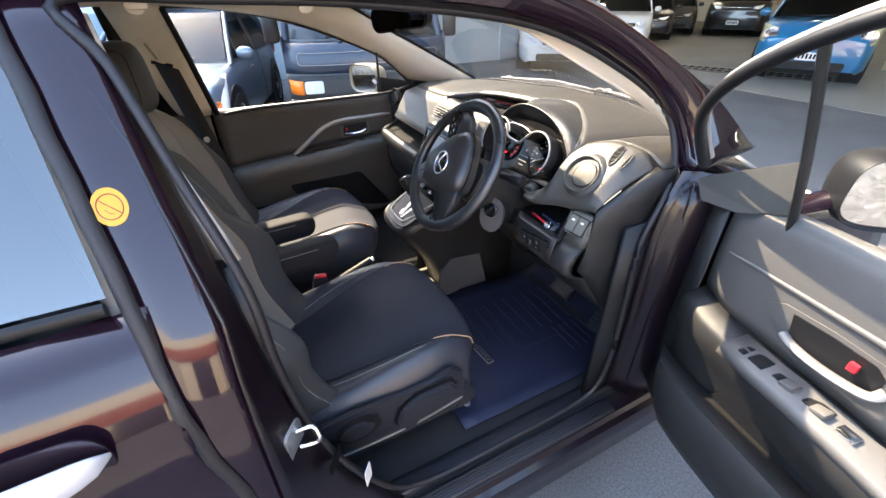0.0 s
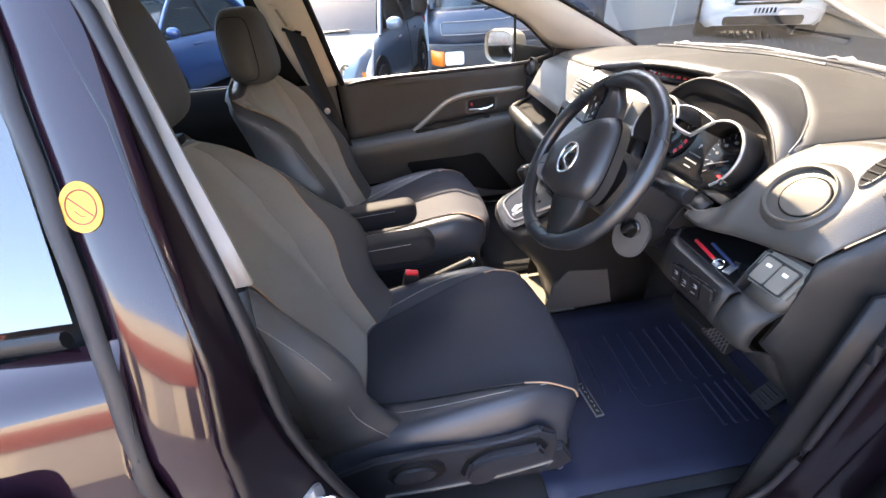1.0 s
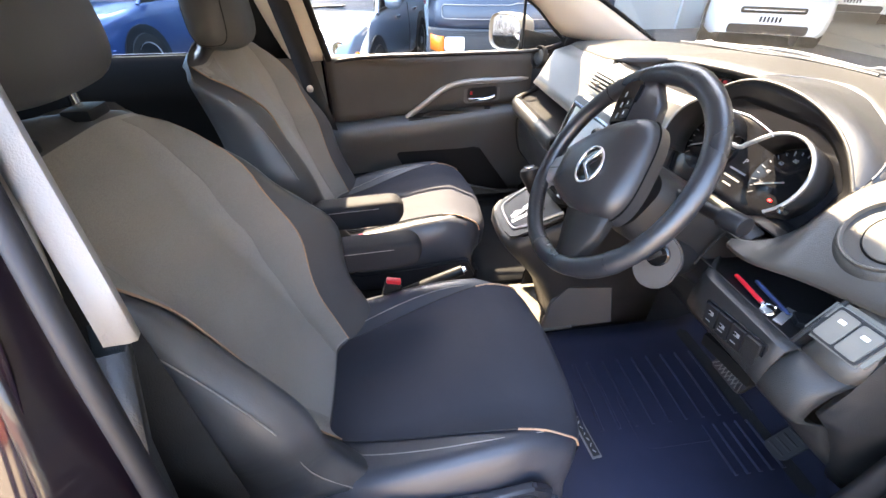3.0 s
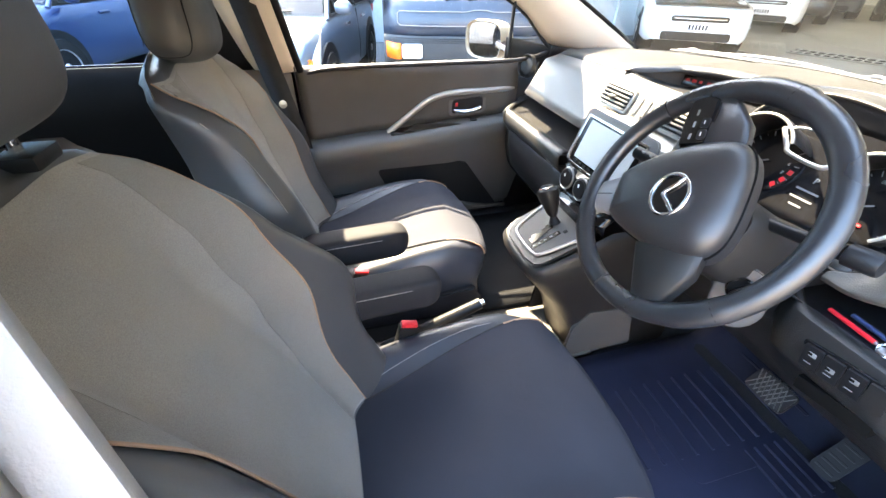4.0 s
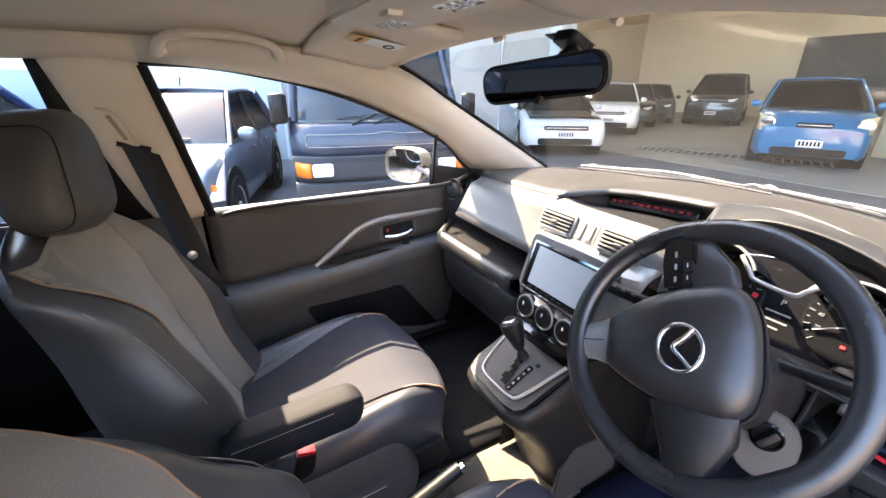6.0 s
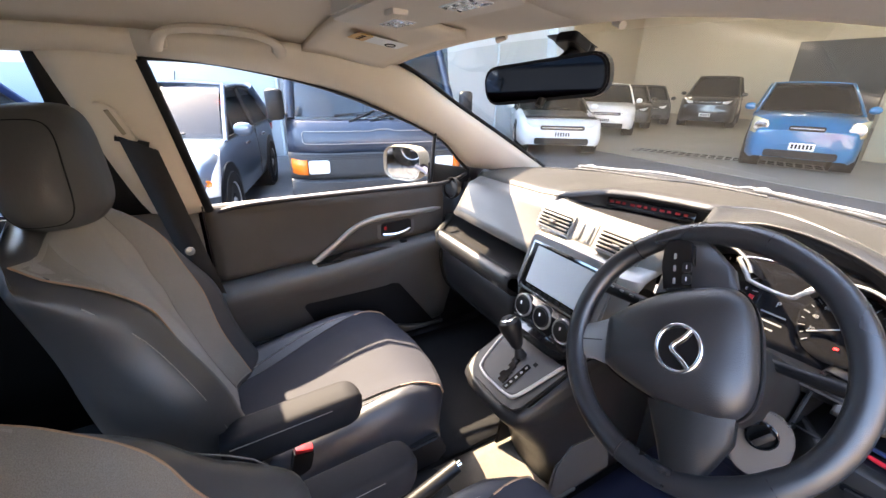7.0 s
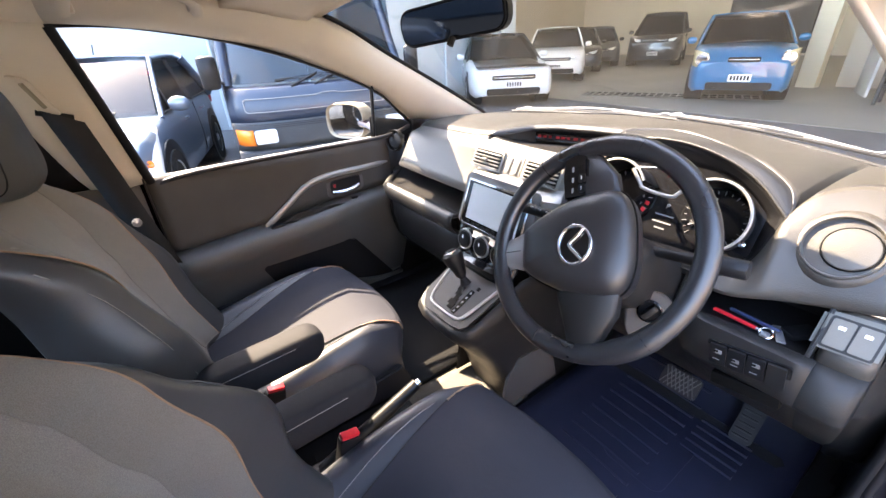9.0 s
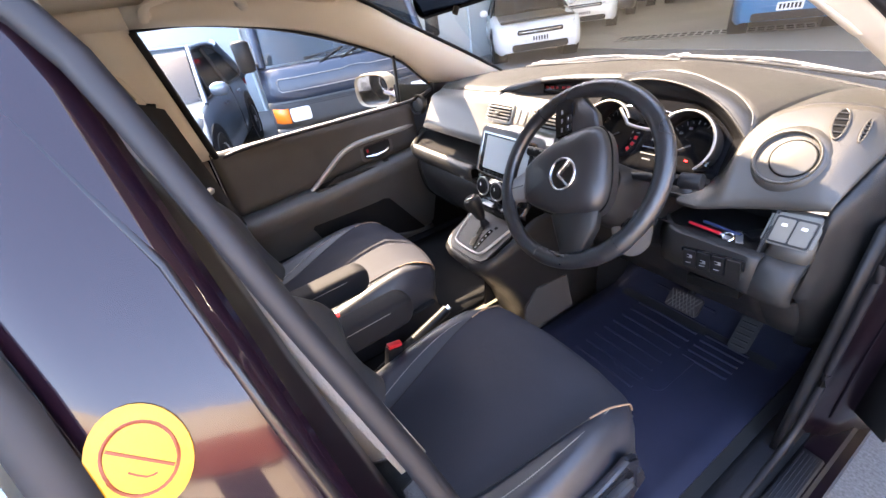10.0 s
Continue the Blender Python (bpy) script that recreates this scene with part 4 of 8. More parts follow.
# round vent at the door end
def round_vent(c, axis, r, name, label, ring=M_VENT):
    v = lathe(name, [(r * 1.12, -0.014), (r * 1.13, 0.0), (r * 1.10, 0.005), (r * 1.06, 0.005), (r * 1.02, 0.001), (r * 1.00, -0.012), (0.0, -0.014)], c, axis, ring, dash, label, seg=40)
    ax = Vector(axis).normalized()
    u = ax.cross(Vector((0, 0, 1))).normalized()
    w = u.cross(ax)
    lathe("vent_well", [(r * 0.96, -0.012), (r * 0.96, -0.010), (0.0, -0.010)], c, axis, M_INK, v, seg=32)
    # two round flaps side by side, one lapping over the other
    for off, q, lift in ((0.24, 0.72, -0.006), (-0.22, 0.74, 0.001)):
        fc = Vector(c) + u * r * off
        fl = lathe("vent_flap", [(r * q, lift - 0.005), (r * q, lift), (r * q * 0.96, lift + 0.0014), (r * q * 0.5, lift + 0.0030), (0.0, lift + 0.0034)], fc, axis, ring, v, "warm grey vent flap", seg=32)
        tube("flap_edge", [fc + ax * (lift - 0.0008) + (u * math.cos(b) + w * math.sin(b)) * r * q * 1.015 for b in (2 * math.pi * j / 28 for j in range(28))], 0.0016, M_INK, fl, seg=5, steps=0, closed=True)
    return v


round_vent((-0.694, 0.235, 1.03), (0.25, -0.93, 0.2), 0.036, "door_end_vent", "dark round air vent by the door", M_DASHLOW)

# centre: display cave under the brow
cave = []
for x in np.linspace(-0.174, 0.158, 30):
    w = step(-0.174, -0.112, x)
    y, z = top_front(x)
    lip = 0.262 + 0.03 * abs(x / 0.2) ** 4
    cave.append([(x, y, z - 0.007), (x, y + 0.004 * w, z - 0.013), (x, y + 0.036 * w, lerp(z - 0.014, 1.124, w)), (x, y + 0.034 * w, lerp(z - 0.016, 1.084, w)),
                 (x, lerp(lip + 0.006, 0.315, w), lerp(1.118, 1.098, w)), (x, lip + 0.004, 1.112), (x, lip, 1.113)])
grid("display_cave", cave, M_DASHLOW, dash, "black hooded display recess", thick=0.002, angle=50)
DSP = turn(-16, 0, 18.5)
display = box("display", (-0.015, 0.4285, 1.106), (0.215, 0.006, 0.026), M_GLOSSBLACK, dash, "dark strip display", rot=DSP, bevel=0.003)
for k, w in ((-0.094, 0.012), (-0.078, 0.014), (-0.062, 0.010), (-0.040, 0.014), (-0.024, 0.014), (-0.008, 0.010), (0.012, 0.016), (0.032, 0.014), (0.048, 0.012), (0.068, 0.014), (0.086, 0.012)):
    box("display_characters", Vector((-0.015, 0.4285, 1.106)) + DSP @ Vector((k, -0.0036, 0.002)), (w * 0.8, 0.001, 0.0065), M_REDDIM, display, bevel=0.0, rot=DSP)

# centre stack
STACK = ((0.262, 1.114), (0.232, 1.102), (0.205, 1.045), (0.172, 1.034), (0.160, 1.028), (0.124, 0.924), (0.108, 0.914), (0.088, 0.905), (0.080, 0.862), (0.062, 0.845), (0.07, 0.80))


def stack_w(z):
    return table(z, [0.80, 0.86, 0.92, 1.03, 1.114], [0.105, 0.112, 0.135, 0.165, 0.20])


def stack_grid(name, a, b, mat, label):
    return grid(name, [[(stack_w(z) * u, y + 0.03 * abs(u) ** 4, z) for u in (k / 8 for k in range(-8, 9))] for y, z in STACK[a:b]], mat, dash, label, thick=0.004, angle=40)


stack_grid("stack_fascia", 0, 6, M_STACK, "grey centre stack")
stack_grid("climate_panel", 5, 11, M_GLOSSBLACK, "black climate control panel")
SU, SV = Vector((1, 0, 0)), Vector((0, 0.036, 0.104)).normalized()
sc = Vector((-0.005, 0.132, 0.976))
prism("radio_surround", rounded(0.262, 0.142, 0.016), sc + Vector((0, 0.010, 0.003)), SU, SV, 0.010, M_GREYTRIM, dash, "silver-grey radio surround")
prism("radio_body", rounded(0.216, 0.118, 0.008), sc + Vector((0, 0.002, 0)), SU, SV, 0.008, M_GLOSSBLACK, dash)
for w, h, oy in ((0.224, 0.005, 0.0605), (0.224, 0.005, -0.0605)):
    prism("radio_rim", rounded(w, h, 0.002), sc + SV * oy + Vector((0, -0.004, 0)), SU, SV, 0.004, M_CHROME, dash, bevel=0.001)
for ox in (-0.1105, 0.1105):
    prism("radio_rim", rounded(0.005, 0.126, 0.002), sc + SU * ox + Vector((0, -0.004, 0)), SU, SV, 0.004, M_CHROME, dash, bevel=0.001)
prism("screen", rounded(0.186, 0.096, 0.003), sc + SV * 0.006 + Vector((0, -0.0065, 0)), SU, SV, 0.002, M_SCREEN, dash, "touch screen with sun glare put into its pale colour", bevel=0.0006)
for k in range(9):
    prism("radio_button", rounded(0.014, 0.006, 0.001), sc + SV * -0.050 + SU * (-0.08 + 0.02 * k) + Vector((0, -0.0065, 0)), SU, SV, 0.002, M_BLACK, dash, bevel=0.0005)


def slat_vent(cx, cy, cz, w, h):
    un, vn = Vector((1, 0, 0)), Vector((0, 0.42, 0.9)).normalized()
    v = prism("centre_vent", rounded(w + 0.012, h + 0.012, 0.006), (cx, cy, cz), un, vn, 0.005, M_SILVER, dash, "silver-framed slatted air vent")
    prism("vent_well", rounded(w, h, 0.004), Vector((cx, cy - 0.0052, cz)), un, vn, 0.0012, M_BLACK, v)
    for k in range(5):
        box("slat", Vector((cx, cy - 0.010, cz)) + vn * (-h / 2 + h * (k + 0.5) / 5), (w * 0.97, 0.012, 0.003), M_SILVER, v, bevel=0.001, rot=turn(-12))
    box("slat_tab", Vector((cx, cy - 0.018, cz)) + vn * 0.002, (0.02, 0.012, 0.009), M_GREYTRIM, v, bevel=0.003)


slat_vent(-0.122, 0.216, 1.073, 0.105, 0.046)
slat_vent(0.072, 0.216, 1.073, 0.105, 0.046)
hz = box("hazard_panel", (-0.025, 0.2195, 1.073), (0.060, 0.010, 0.054), M_STACK, dash, "silver hazard switch panel", bevel=0.003, rot=turn(-25))
for x, w in ((-0.040, 0.014), (-0.012, 0.014)):
    box("hazard_button", (x, 0.2140, 1.074), (w, 0.006, 0.040), M_SILVER, hz, bevel=0.002, rot=turn(-25))
for k, x in enumerate((-0.066, 0.0, 0.066)):
    kn = lathe("climate_knob", [(0.029, 0), (0.029, 0.010), (0.026, 0.013), (0.022, 0.014), (0.021, 0.018), (0.0, 0.0185)], (x, 0.094, 0.888), (0, -1, 0.22), M_BLACK, dash, "black climate knob with a chrome ring", seg=28)
    lathe("knob_ring", [(0.0285, 0.009), (0.0290, 0.013), (0.0270, 0.0150), (0.0250, 0.0135)], (x, 0.094, 0.888), (0, -1, 0.22), M_SILVER, kn, seg=28)
    box("knob_mark", (x, 0.0745, 0.900), (0.002, 0.003, 0.008), M_WHITEINK, kn, bevel=0)
for k in range(6):
    box("climate_button", (-0.075 + 0.03 * k, 0.077, 0.855), (0.024, 0.01, 0.010), M_BLACK, dash, bevel=0.002)

# driver's side: the pad rolls down into a pod round the air vent, with a tail sweeping under the gauges
POD = (((0.485, 0.160, 0.998), (0.485, 0.156, 0.990), 0.0), ((0.515, 0.182, 1.012), (0.515, 0.157, 0.990), 0.0), ((0.532, 0.205, 1.040), (0.535, 0.160, 0.993), 0.1),
       ((0.540, 0.225, 1.075), (0.550, 0.164, 0.997), 0.3), ((0.545, 0.243, 1.106), (0.562, 0.168, 1.000), 0.5), ((0.560, 0.285, 1.135), (0.578, 0.174, 1.004), 0.75),
       ((0.600, 0.320, 1.150), (0.605, 0.181, 1.010), 0.95), ((0.650, 0.330, 1.152), (0.645, 0.187, 1.019), 1.0), ((0.693, 0.335, 1.145), (0.683, 0.190, 1.028), 0.9), ((0.728, 0.335, 1.116), (0.707, 0.192, 1.034), 0.4))
pod_top = smooth_path([p[0] for p in POD], 5)
pod_low = smooth_path([p[1] for p in POD], 5)
pod_swell = [float(np.interp(k / 5, range(10), [p[2] for p in POD])) for k in range(46)]


def pod_point(k, v, out=0.0):
    """On the pod: k along its columns, v from the pad down to the lip."""
    a, b = pod_top[k], pod_low[k]
    c = a.lerp(b, 0.5) + pod_swell[k] * Vector((0, -0.034, 0.040))
    return a * (1 - v) ** 2 + c * 2 * v * (1 - v) + b * v * v + Vector((0, -0.7, 0.7)) * out


rows = []
for k in range(46):
    lip = pod_low[k]
    rows.append([pod_point(k, v / 14) for v in range(15)] + [lip + Vector((0, 0.003, -0.006)), lip + Vector((0, 0.012, -0.009)), lip + Vector((0, 0.06, -0.010))])
grid("driver_fascia", rows, M_POD, dash, "smooth grey pod round the driver's air vent", thick=0.004, angle=70)
VENT_AT, VENT_AXIS = Vector((0.620, 0.218, 1.0905)), (0.02, -0.80, 0.60)
lathe("vent_collar", [(0.072, -0.034), (0.062, -0.018), (0.055, -0.007), (0.050, -0.002), (0.046, -0.001)], VENT_AT, VENT_AXIS, M_POD, dash, "grey collar round the air vent", seg=44)
round_vent(VENT_AT, VENT_AXIS, 0.0415, "driver_vent", "warm grey round air vent with two flaps")
# black band under the gauges
band = []
for k in range(13):
    t = k / 12
    x = lerp(0.19, 0.50, t)
    zc = 0.965 + 0.020 * step(0.3, 1.0, t)
    band.append([(x, 0.245 - 0.050 * t, zc + 0.030), (x, 0.210 - 0.035 * t, zc + 0.018), (x, 0.195 - 0.020 * t, zc + 0.002), (x, 0.21 - 0.015 * t, zc - 0.008)])
grid("gauge_band", band, M_DASHLOW, dash, "black band under the gauges", thick=0.005, angle=60)
cap = []
for z in (0.655, 0.70, 0.78, 0.84, 0.87, 0.92, 0.98, 1.030, 1.055, 1.08, 1.105, 1.122):
    yf = float(np.interp(z, [0.655, 0.74, 0.84, 0.87, 0.93, 1.030, 1.08, 1.122], [0.32, 0.275, 0.20, 0.170, 0.185, 0.192, 0.262, 0.340]))
    x0 = float(np.interp(z, [0.655, 1.030, 1.08, 1.122], [0.705, 0.7065, 0.718, 0.729]))
    cap.append([(x0 - 0.002, yf + 0.02, z), (x0, yf + 0.002, z), (x0 + 0.005, yf, z), (lerp(x0, 0.762, 0.35), lerp(yf, 0.36, 0.10), z), (lerp(x0, 0.762, 0.75), lerp(yf, 0.36, 0.5), z), (0.762, 0.365, z)])
grid("fascia_end", cap, M_DASHLOW, dash, "black dashboard end cap", thick=0.004, angle=60)
# side demister: a lens-shaped opening with slats, and a narrow one beside it
def pod_at(k, v, out):
    i = min(44, int(k))
    return pod_point(i, v, out).lerp(pod_point(i + 1, v, out), k - i)


for kc, vc, dk, dv, n, lean in ((35.8, 0.24, 1.0, 0.165, 4, 0.9), (39.8, 0.27, 0.42, 0.12, 5, 1.2)):
    ring = [(math.sin(t), math.cos(t)) for t in (2 * math.pi * k / 24 for k in range(24))]
    vent = grid("side_vent", [[pod_at(kc + (a + b * lean) * dk * f, vc + b * dv * f, 0.0048) for a, b in ring] for f in (0.02, 0.4, 0.75, 1.0)], M_INK, dash, "black slatted side demister vent", close=True)
    tube("vent_rim", [pod_at(kc + (a + b * lean) * dk * 1.04, vc + b * dv * 1.03, 0.0045) for a, b in ring], 0.0016, M_POD, vent, closed=True, steps=0, seg=6)
    for k in range(n):
        q = -0.66 + 1.32 * k / (n - 1)
        w = dk * 0.96 * math.sqrt(1 - q * q)
        tube("slat", [pod_at(kc + a * w + q * lean * dk, vc + q * dv, 0.0060) for a in (-1, -0.5, 0, 0.5, 1)], 0.0015 if n < 5 else 0.0010, M_PODLOW, vent, steps=0, seg=6)


# lower black panel with tray, switches and a slot
low_rows = []
for x in np.linspace(0.19, 0.655, 21):
    k = step(0.44, 0.50, x)
    low_rows.append([(x, lerp(0.20, 0.150, k), 0.941), (x, lerp(0.20, 0.134, k), 0.936), (x, lerp(0.19, 0.126, k), 0.905), (x, lerp(0.195, 0.128, k), 0.872), (x, lerp(0.21, 0.140, k), 0.858), (x, lerp(0.24, 0.185, k), 0.838),
                     (x, lerp(0.25, 0.21, k), 0.80), (x, lerp(0.28, 0.265, k), 0.73), (x, 0.315, 0.675), (x, 0.36, 0.66), (x, 0.46, 0.68)])
grid("knee_panel", low_rows, M_DASHLOW, dash, "black lower knee panel", thick=0.005, angle=50)
tray = []
for x in np.linspace(0.455, 0.655, 9):
    tray.append([(x, 0.150, 0.942), (x, 0.158, 0.936), (x, 0.27, 0.932), (x, 0.285, 0.94), (x, 0.27, 1.010), (x, 0.20, 1.018)])
grid("tray", tray, M_BLACK, dash, "black open coin tray", thick=0.003, angle=50)
for x in (0.452, 0.64):
    prism("tray_side", [(0.14, 0.925), (0.29, 0.912), (0.285, 1.015), (0.19, 1.02), (0.16, 0.97)], (x, 0, 0), (0, 1, 0), (0, 0, 1), 0.006, M_DASHLOW, dash)
# a solid black box stands in for the shade inside the slot
box("slot", (0.594, 0.150, 0.848), (0.096, 0.036, 0.022), M_INK, dash, "black box for the shaded slot under the switches", bevel=0.002, rot=turn(0, -8, 0))
# row of four switches
QU, QV = Vector((1, 0, 0.14)).normalized(), Vector((-0.056, -0.03, 0.4)).normalized()
prism("switch_bezel", rounded(0.112, 0.044, 0.004), (0.5865, 0.130, 0.9025), QU, QV, 0.005, M_GLOSSBLACK, dash, "black switch row")
for k in range(4):
    sx, sz = 0.548 + 0.0257 * k, 0.897 + 0.0037 * k
    q = prism("switch", rounded(0.0235, 0.037, 0.002), (sx, 0.126, sz), QU, QV, 0.005, M_BLACK if k < 3 else M_DASHLOW, dash, bevel=0.0015)
    if k < 3:
        prism("switch_symbol", rounded(0.010, 0.007, 0.001), (sx, 0.1205, sz + 0.006 - 0.006 * (k == 1)), QU, QV, 0.0006, M_DIALINK, q, bevel=0)
        prism("switch_symbol", rounded(0.006, 0.004, 0.001), (sx - 0.003, 0.1203, sz + 0.006 - 0.006 * (k == 1)), QU, QV, 0.0007, M_INK, q, bevel=0)
        prism("switch_caption", rounded(0.010, 0.0016, 0.0005), (sx, 0.1208, sz - 0.009), QU, QV, 0.0006, M_DIALINK, q, bevel=0)
# grey panel at the end of the dashboard, curving out under the square switches
prof = ((1.014, 0.206), (1.006, 0.202), (0.985, 0.192), (0.957, 0.176), (0.937, 0.163), (0.917, 0.140), (0.892, 0.130), (0.872, 0.130), (0.857, 0.143), (0.838, 0.187), (0.80, 0.212), (0.73, 0.267), (0.675, 0.317), (0.66, 0.36))
# the panel's lower half has its shade put into a darker colour
for nm, mat, cutting in (("end_panel", M_POD, prof[:5]), ("lower_end_panel", M_PODLOW, prof[4:])):
    grid(nm, [[(x, y + dy - 0.004, z) for z, y in cutting] for x, dy in ((0.650, 0.012), (0.652, 0.003), (0.657, 0.0), (0.68, 0.0), (0.700, 0.002), (0.708, 0.008), (0.711, 0.020))], mat, dash, "warm grey end panel of the dashboard", thick=0.003, angle=50)
# two square switches in the grey panel
WU, WV = Vector((0.99, 0.10, 0)).normalized(), Vector((0.0, 0.46, 0.89)).normalized()
WF = WU.cross(WV)
WO = Vector((0.672, 0.176, 0.984))
sp = prism("switch_panel", [(-0.036, 0.029), (0.036, 0.032), (0.036, -0.026), (-0.036, -0.028)], WO - WF * 0.020, WU, WV, 0.021, M_SWITCH, dash, "warm grey panel with two square switches", bevel=0.005)
prism("switch_bezel", rounded(0.058, 0.048, 0.004), WO + WF * 0.0002 + WU * 0.002, WU, WV, 0.0016, M_DASHLOW, sp, bevel=0.001)
for k in (-1, 1):
    q = prism("square_switch", rounded(0.0245, 0.041, 0.003), WO + WU * (0.0135 * k + 0.002) + WF * 0.0008, WU, WV, 0.004, M_SWITCH, sp, "warm grey square switch", bevel=0.0015)
    prism("switch_symbol", rounded(0.008, 0.005, 0.001), WO + WU * (0.0135 * k + 0.002) + WF * 0.0046 + WV * 0.009, WU, WV, 0.0008, M_WHITEINK, q, bevel=0)

# binnacle hood, lining and gauges
HX = 0.36


HOOD = smooth_path([(0.543, 0.241, 1.104), (0.49, 0.262, 1.143), (0.43, 0.275, 1.168), (0.36, 0.283, 1.181), (0.29, 0.283, 1.181), (0.24, 0.278, 1.165), (0.205, 0.268, 1.135), (0.193, 0.255, 1.10)], 5)
SEAM = smooth_path([(0.545, 0.245, 1.107), (0.535, 0.272, 1.127), (0.515, 0.300, 1.137), (0.46, 0.360, 1.145), (0.38, 0.430, 1.147), (0.30, 0.490, 1.148), (0.20, 0.518, 1.148), (0.13, 0.440, 1.148)], 5)
rows = []
for t in (0, 0.03, 0.2, 0.4, 0.6, 0.8, 0.93, 1.0):
    rows.append([e.lerp(o, t) + Vector((0, 0, 0.013 * math.sin(math.pi * t) * math.sin(math.pi * k / 35))) for k, (e, o) in enumerate(zip(HOOD, SEAM))])
grid("binnacle_hood", rows, M_HOOD, dash, "blue-grey hood over the gauges", thick=0.003, angle=70)
tube("hood_lip", HOOD, 0.003, M_DASH, dash, "rounded lip of the gauge hood", steps=0, seg=8)
tube("hood_seam", [p + Vector((0, 0, 0.002)) for p in SEAM[3:34]], 0.0011, M_GREYTRIM, dash, "pale seam round the hood", steps=0, seg=6)
grid("hood_side", [[(0.193, 0.255, 1.102), (0.165, 0.33, 1.125), (0.132, 0.44, 1.147)], [(0.190, 0.23, 1.08), (0.170, 0.30, 1.10), (0.150, 0.42, 1.09)], [(0.190, 0.20, 1.03), (0.180, 0.25, 1.03), (0.17, 0.38, 1.03)], [(0.195, 0.185, 0.96), (0.178, 0.21, 0.96), (0.17, 0.36, 0.96)]], M_DASH, dash, "grey side of the gauge hood", thick=0.003, angle=60)
loop = HOOD + [Vector(p) for p in ((0.192, 0.24, 1.07), (0.193, 0.21, 1.03), (0.21, 0.19, 1.0), (HX, 0.185, 0.985), (0.49, 0.165, 0.998), (0.517, 0.184, 1.014), (0.534, 0.207, 1.042), (0.541, 0.227, 1.077))]
gc = Vector((HX, 0.200, 1.096))          # plane of the chrome rings
GU, GV = Vector((1, 0, 0)), Vector((0, 0.42, 0.9)).normalized()
GN = GU.cross(GV)
DIALS = gc - GN * 0.062                   # plane of the dial faces
inner = []
for p in loop:
    q = p - Vector((HX, 0, 1.09))
    inner.append(DIALS + GU * max(-0.155, min(0.155, q.x * 0.9)) + GV * max(-0.088, min(0.078, q.z)))
grid("hood_lining", [[p.lerp(q, t) for p, q in zip(loop, inner)] for t in (0.01, 0.35, 0.7, 1.0)], M_BLACK, dash, "black hood lining", close=True, thick=0.002, angle=70)
prism("gauge_panel", [(-0.165, -0.075), (-0.13, -0.09), (0.13, -0.09), (0.165, -0.075), (0.165, 0.03), (0.12, 0.082), (-0.12, 0.082), (-0.165, 0.03)], DIALS - GN * 0.004, GU, GV, 0.005, M_GLOSSBLACK, dash, "black gauge panel")
GM = Matrix((GU, GV, GN)).transposed()
for gx, r in ((-0.090, 0.056), (0.090, 0.056)):
    c = DIALS + GU * gx * 0.94 + GN * 0.002 + GV * -0.006
    rc = gc + GU * gx + GV * -0.006
    g = lathe("gauge", [(r, 0), (r, 0.003), (r * 0.93, 0.004), (0.0, 0.003)], c, GN, M_GLOSSBLACK, dash, "round black gauge", seg=32)
    span = (-45, 150) if gx > 0 else (30, 225)
    ring = [rc + (GU * math.cos(b) + GV * math.sin(b)) * (r * 1.10) for b in (radians(lerp(*span, k / 18)) for k in range(19))]
    tube("gauge_ring", ring, 0.0026, M_SILVER, g, "chrome gauge ring", steps=2, seg=8)
    shroud = [[rc.lerp(c, h) + (GU * math.cos(b) + GV * math.sin(b)) * r * q for b in (radians(lerp(*span, k / 18)) for k in range(19))] for h, q in ((0.0, 1.12), (0.06, 1.15), (0.5, 1.10), (1.0, 1.05))]
    grid("ring_shroud", shroud, M_DASHLOW, g, thick=0.002)
    for k in range(21):
        b = radians(225 - 13.5 * k)
        box("gauge_tick", c + GN * 0.0046 + (GU * math.cos(b) + GV * math.sin(b)) * r * 0.86, (0.008 if k % 2 == 0 else 0.004, 0.0011, 0.0012), M_DIALINK, g, bevel=0, rot=GM @ turn(0, 0, 225 - 13.5 * k))
    if gx > 0:
        for k, txt in enumerate(("20", "40", "60", "80")):
            b = radians(205 - 32 * k)
            letters("gauge_figures", txt, 0.0078, c + GN * 0.0044 + (GU * math.cos(b) + GV * math.sin(b)) * r * 0.64, GU, GV, M_DIALINK, g)
    else:
        for k in range(3):
            b = radians(-5 - 18 * k)
            box("gauge_redline", c + GN * 0.0048 + (GU * math.cos(b) + GV * math.sin(b)) * r * 0.82, (0.008, 0.008, 0.001), M_RED, g, bevel=0, rot=GM @ turn(0, 0, -5 - 18 * k))
        for k, txt in enumerate(("5", "6", "7")):
            b = radians(38 - 26 * k)
            letters("gauge_figures", txt, 0.0078, c + GN * 0.0044 + (GU * math.cos(b) + GV * math.sin(b)) * r * 0.62, GU, GV, M_DIALINK, g)
    box("gauge_needle", c + GN * 0.008 + (GU * -0.75 - GV * 0.45) * r * 0.40, (0.044, 0.0022, 0.002), M_DIALINK, g, bevel=0, rot=GM @ turn(0, 0, 31))
    box("warning_lamp", c + GN * 0.0050 + GU * 0.004 - GV * 0.030, (0.0055, 0.0035, 0.002), M_LAMPRED, g, bevel=0, rot=GM)
tube("display_arc", [gc + GN * 0.004 + GU * x + GV * z for x, z in ((-0.062, 0.042), (-0.040, 0.020), (-0.028, 0.011), (0.022, 0.008), (0.036, 0.020), (0.058, 0.044))], 0.0036, M_SILVER, dash, "chrome arc under the trip display", seg=8)
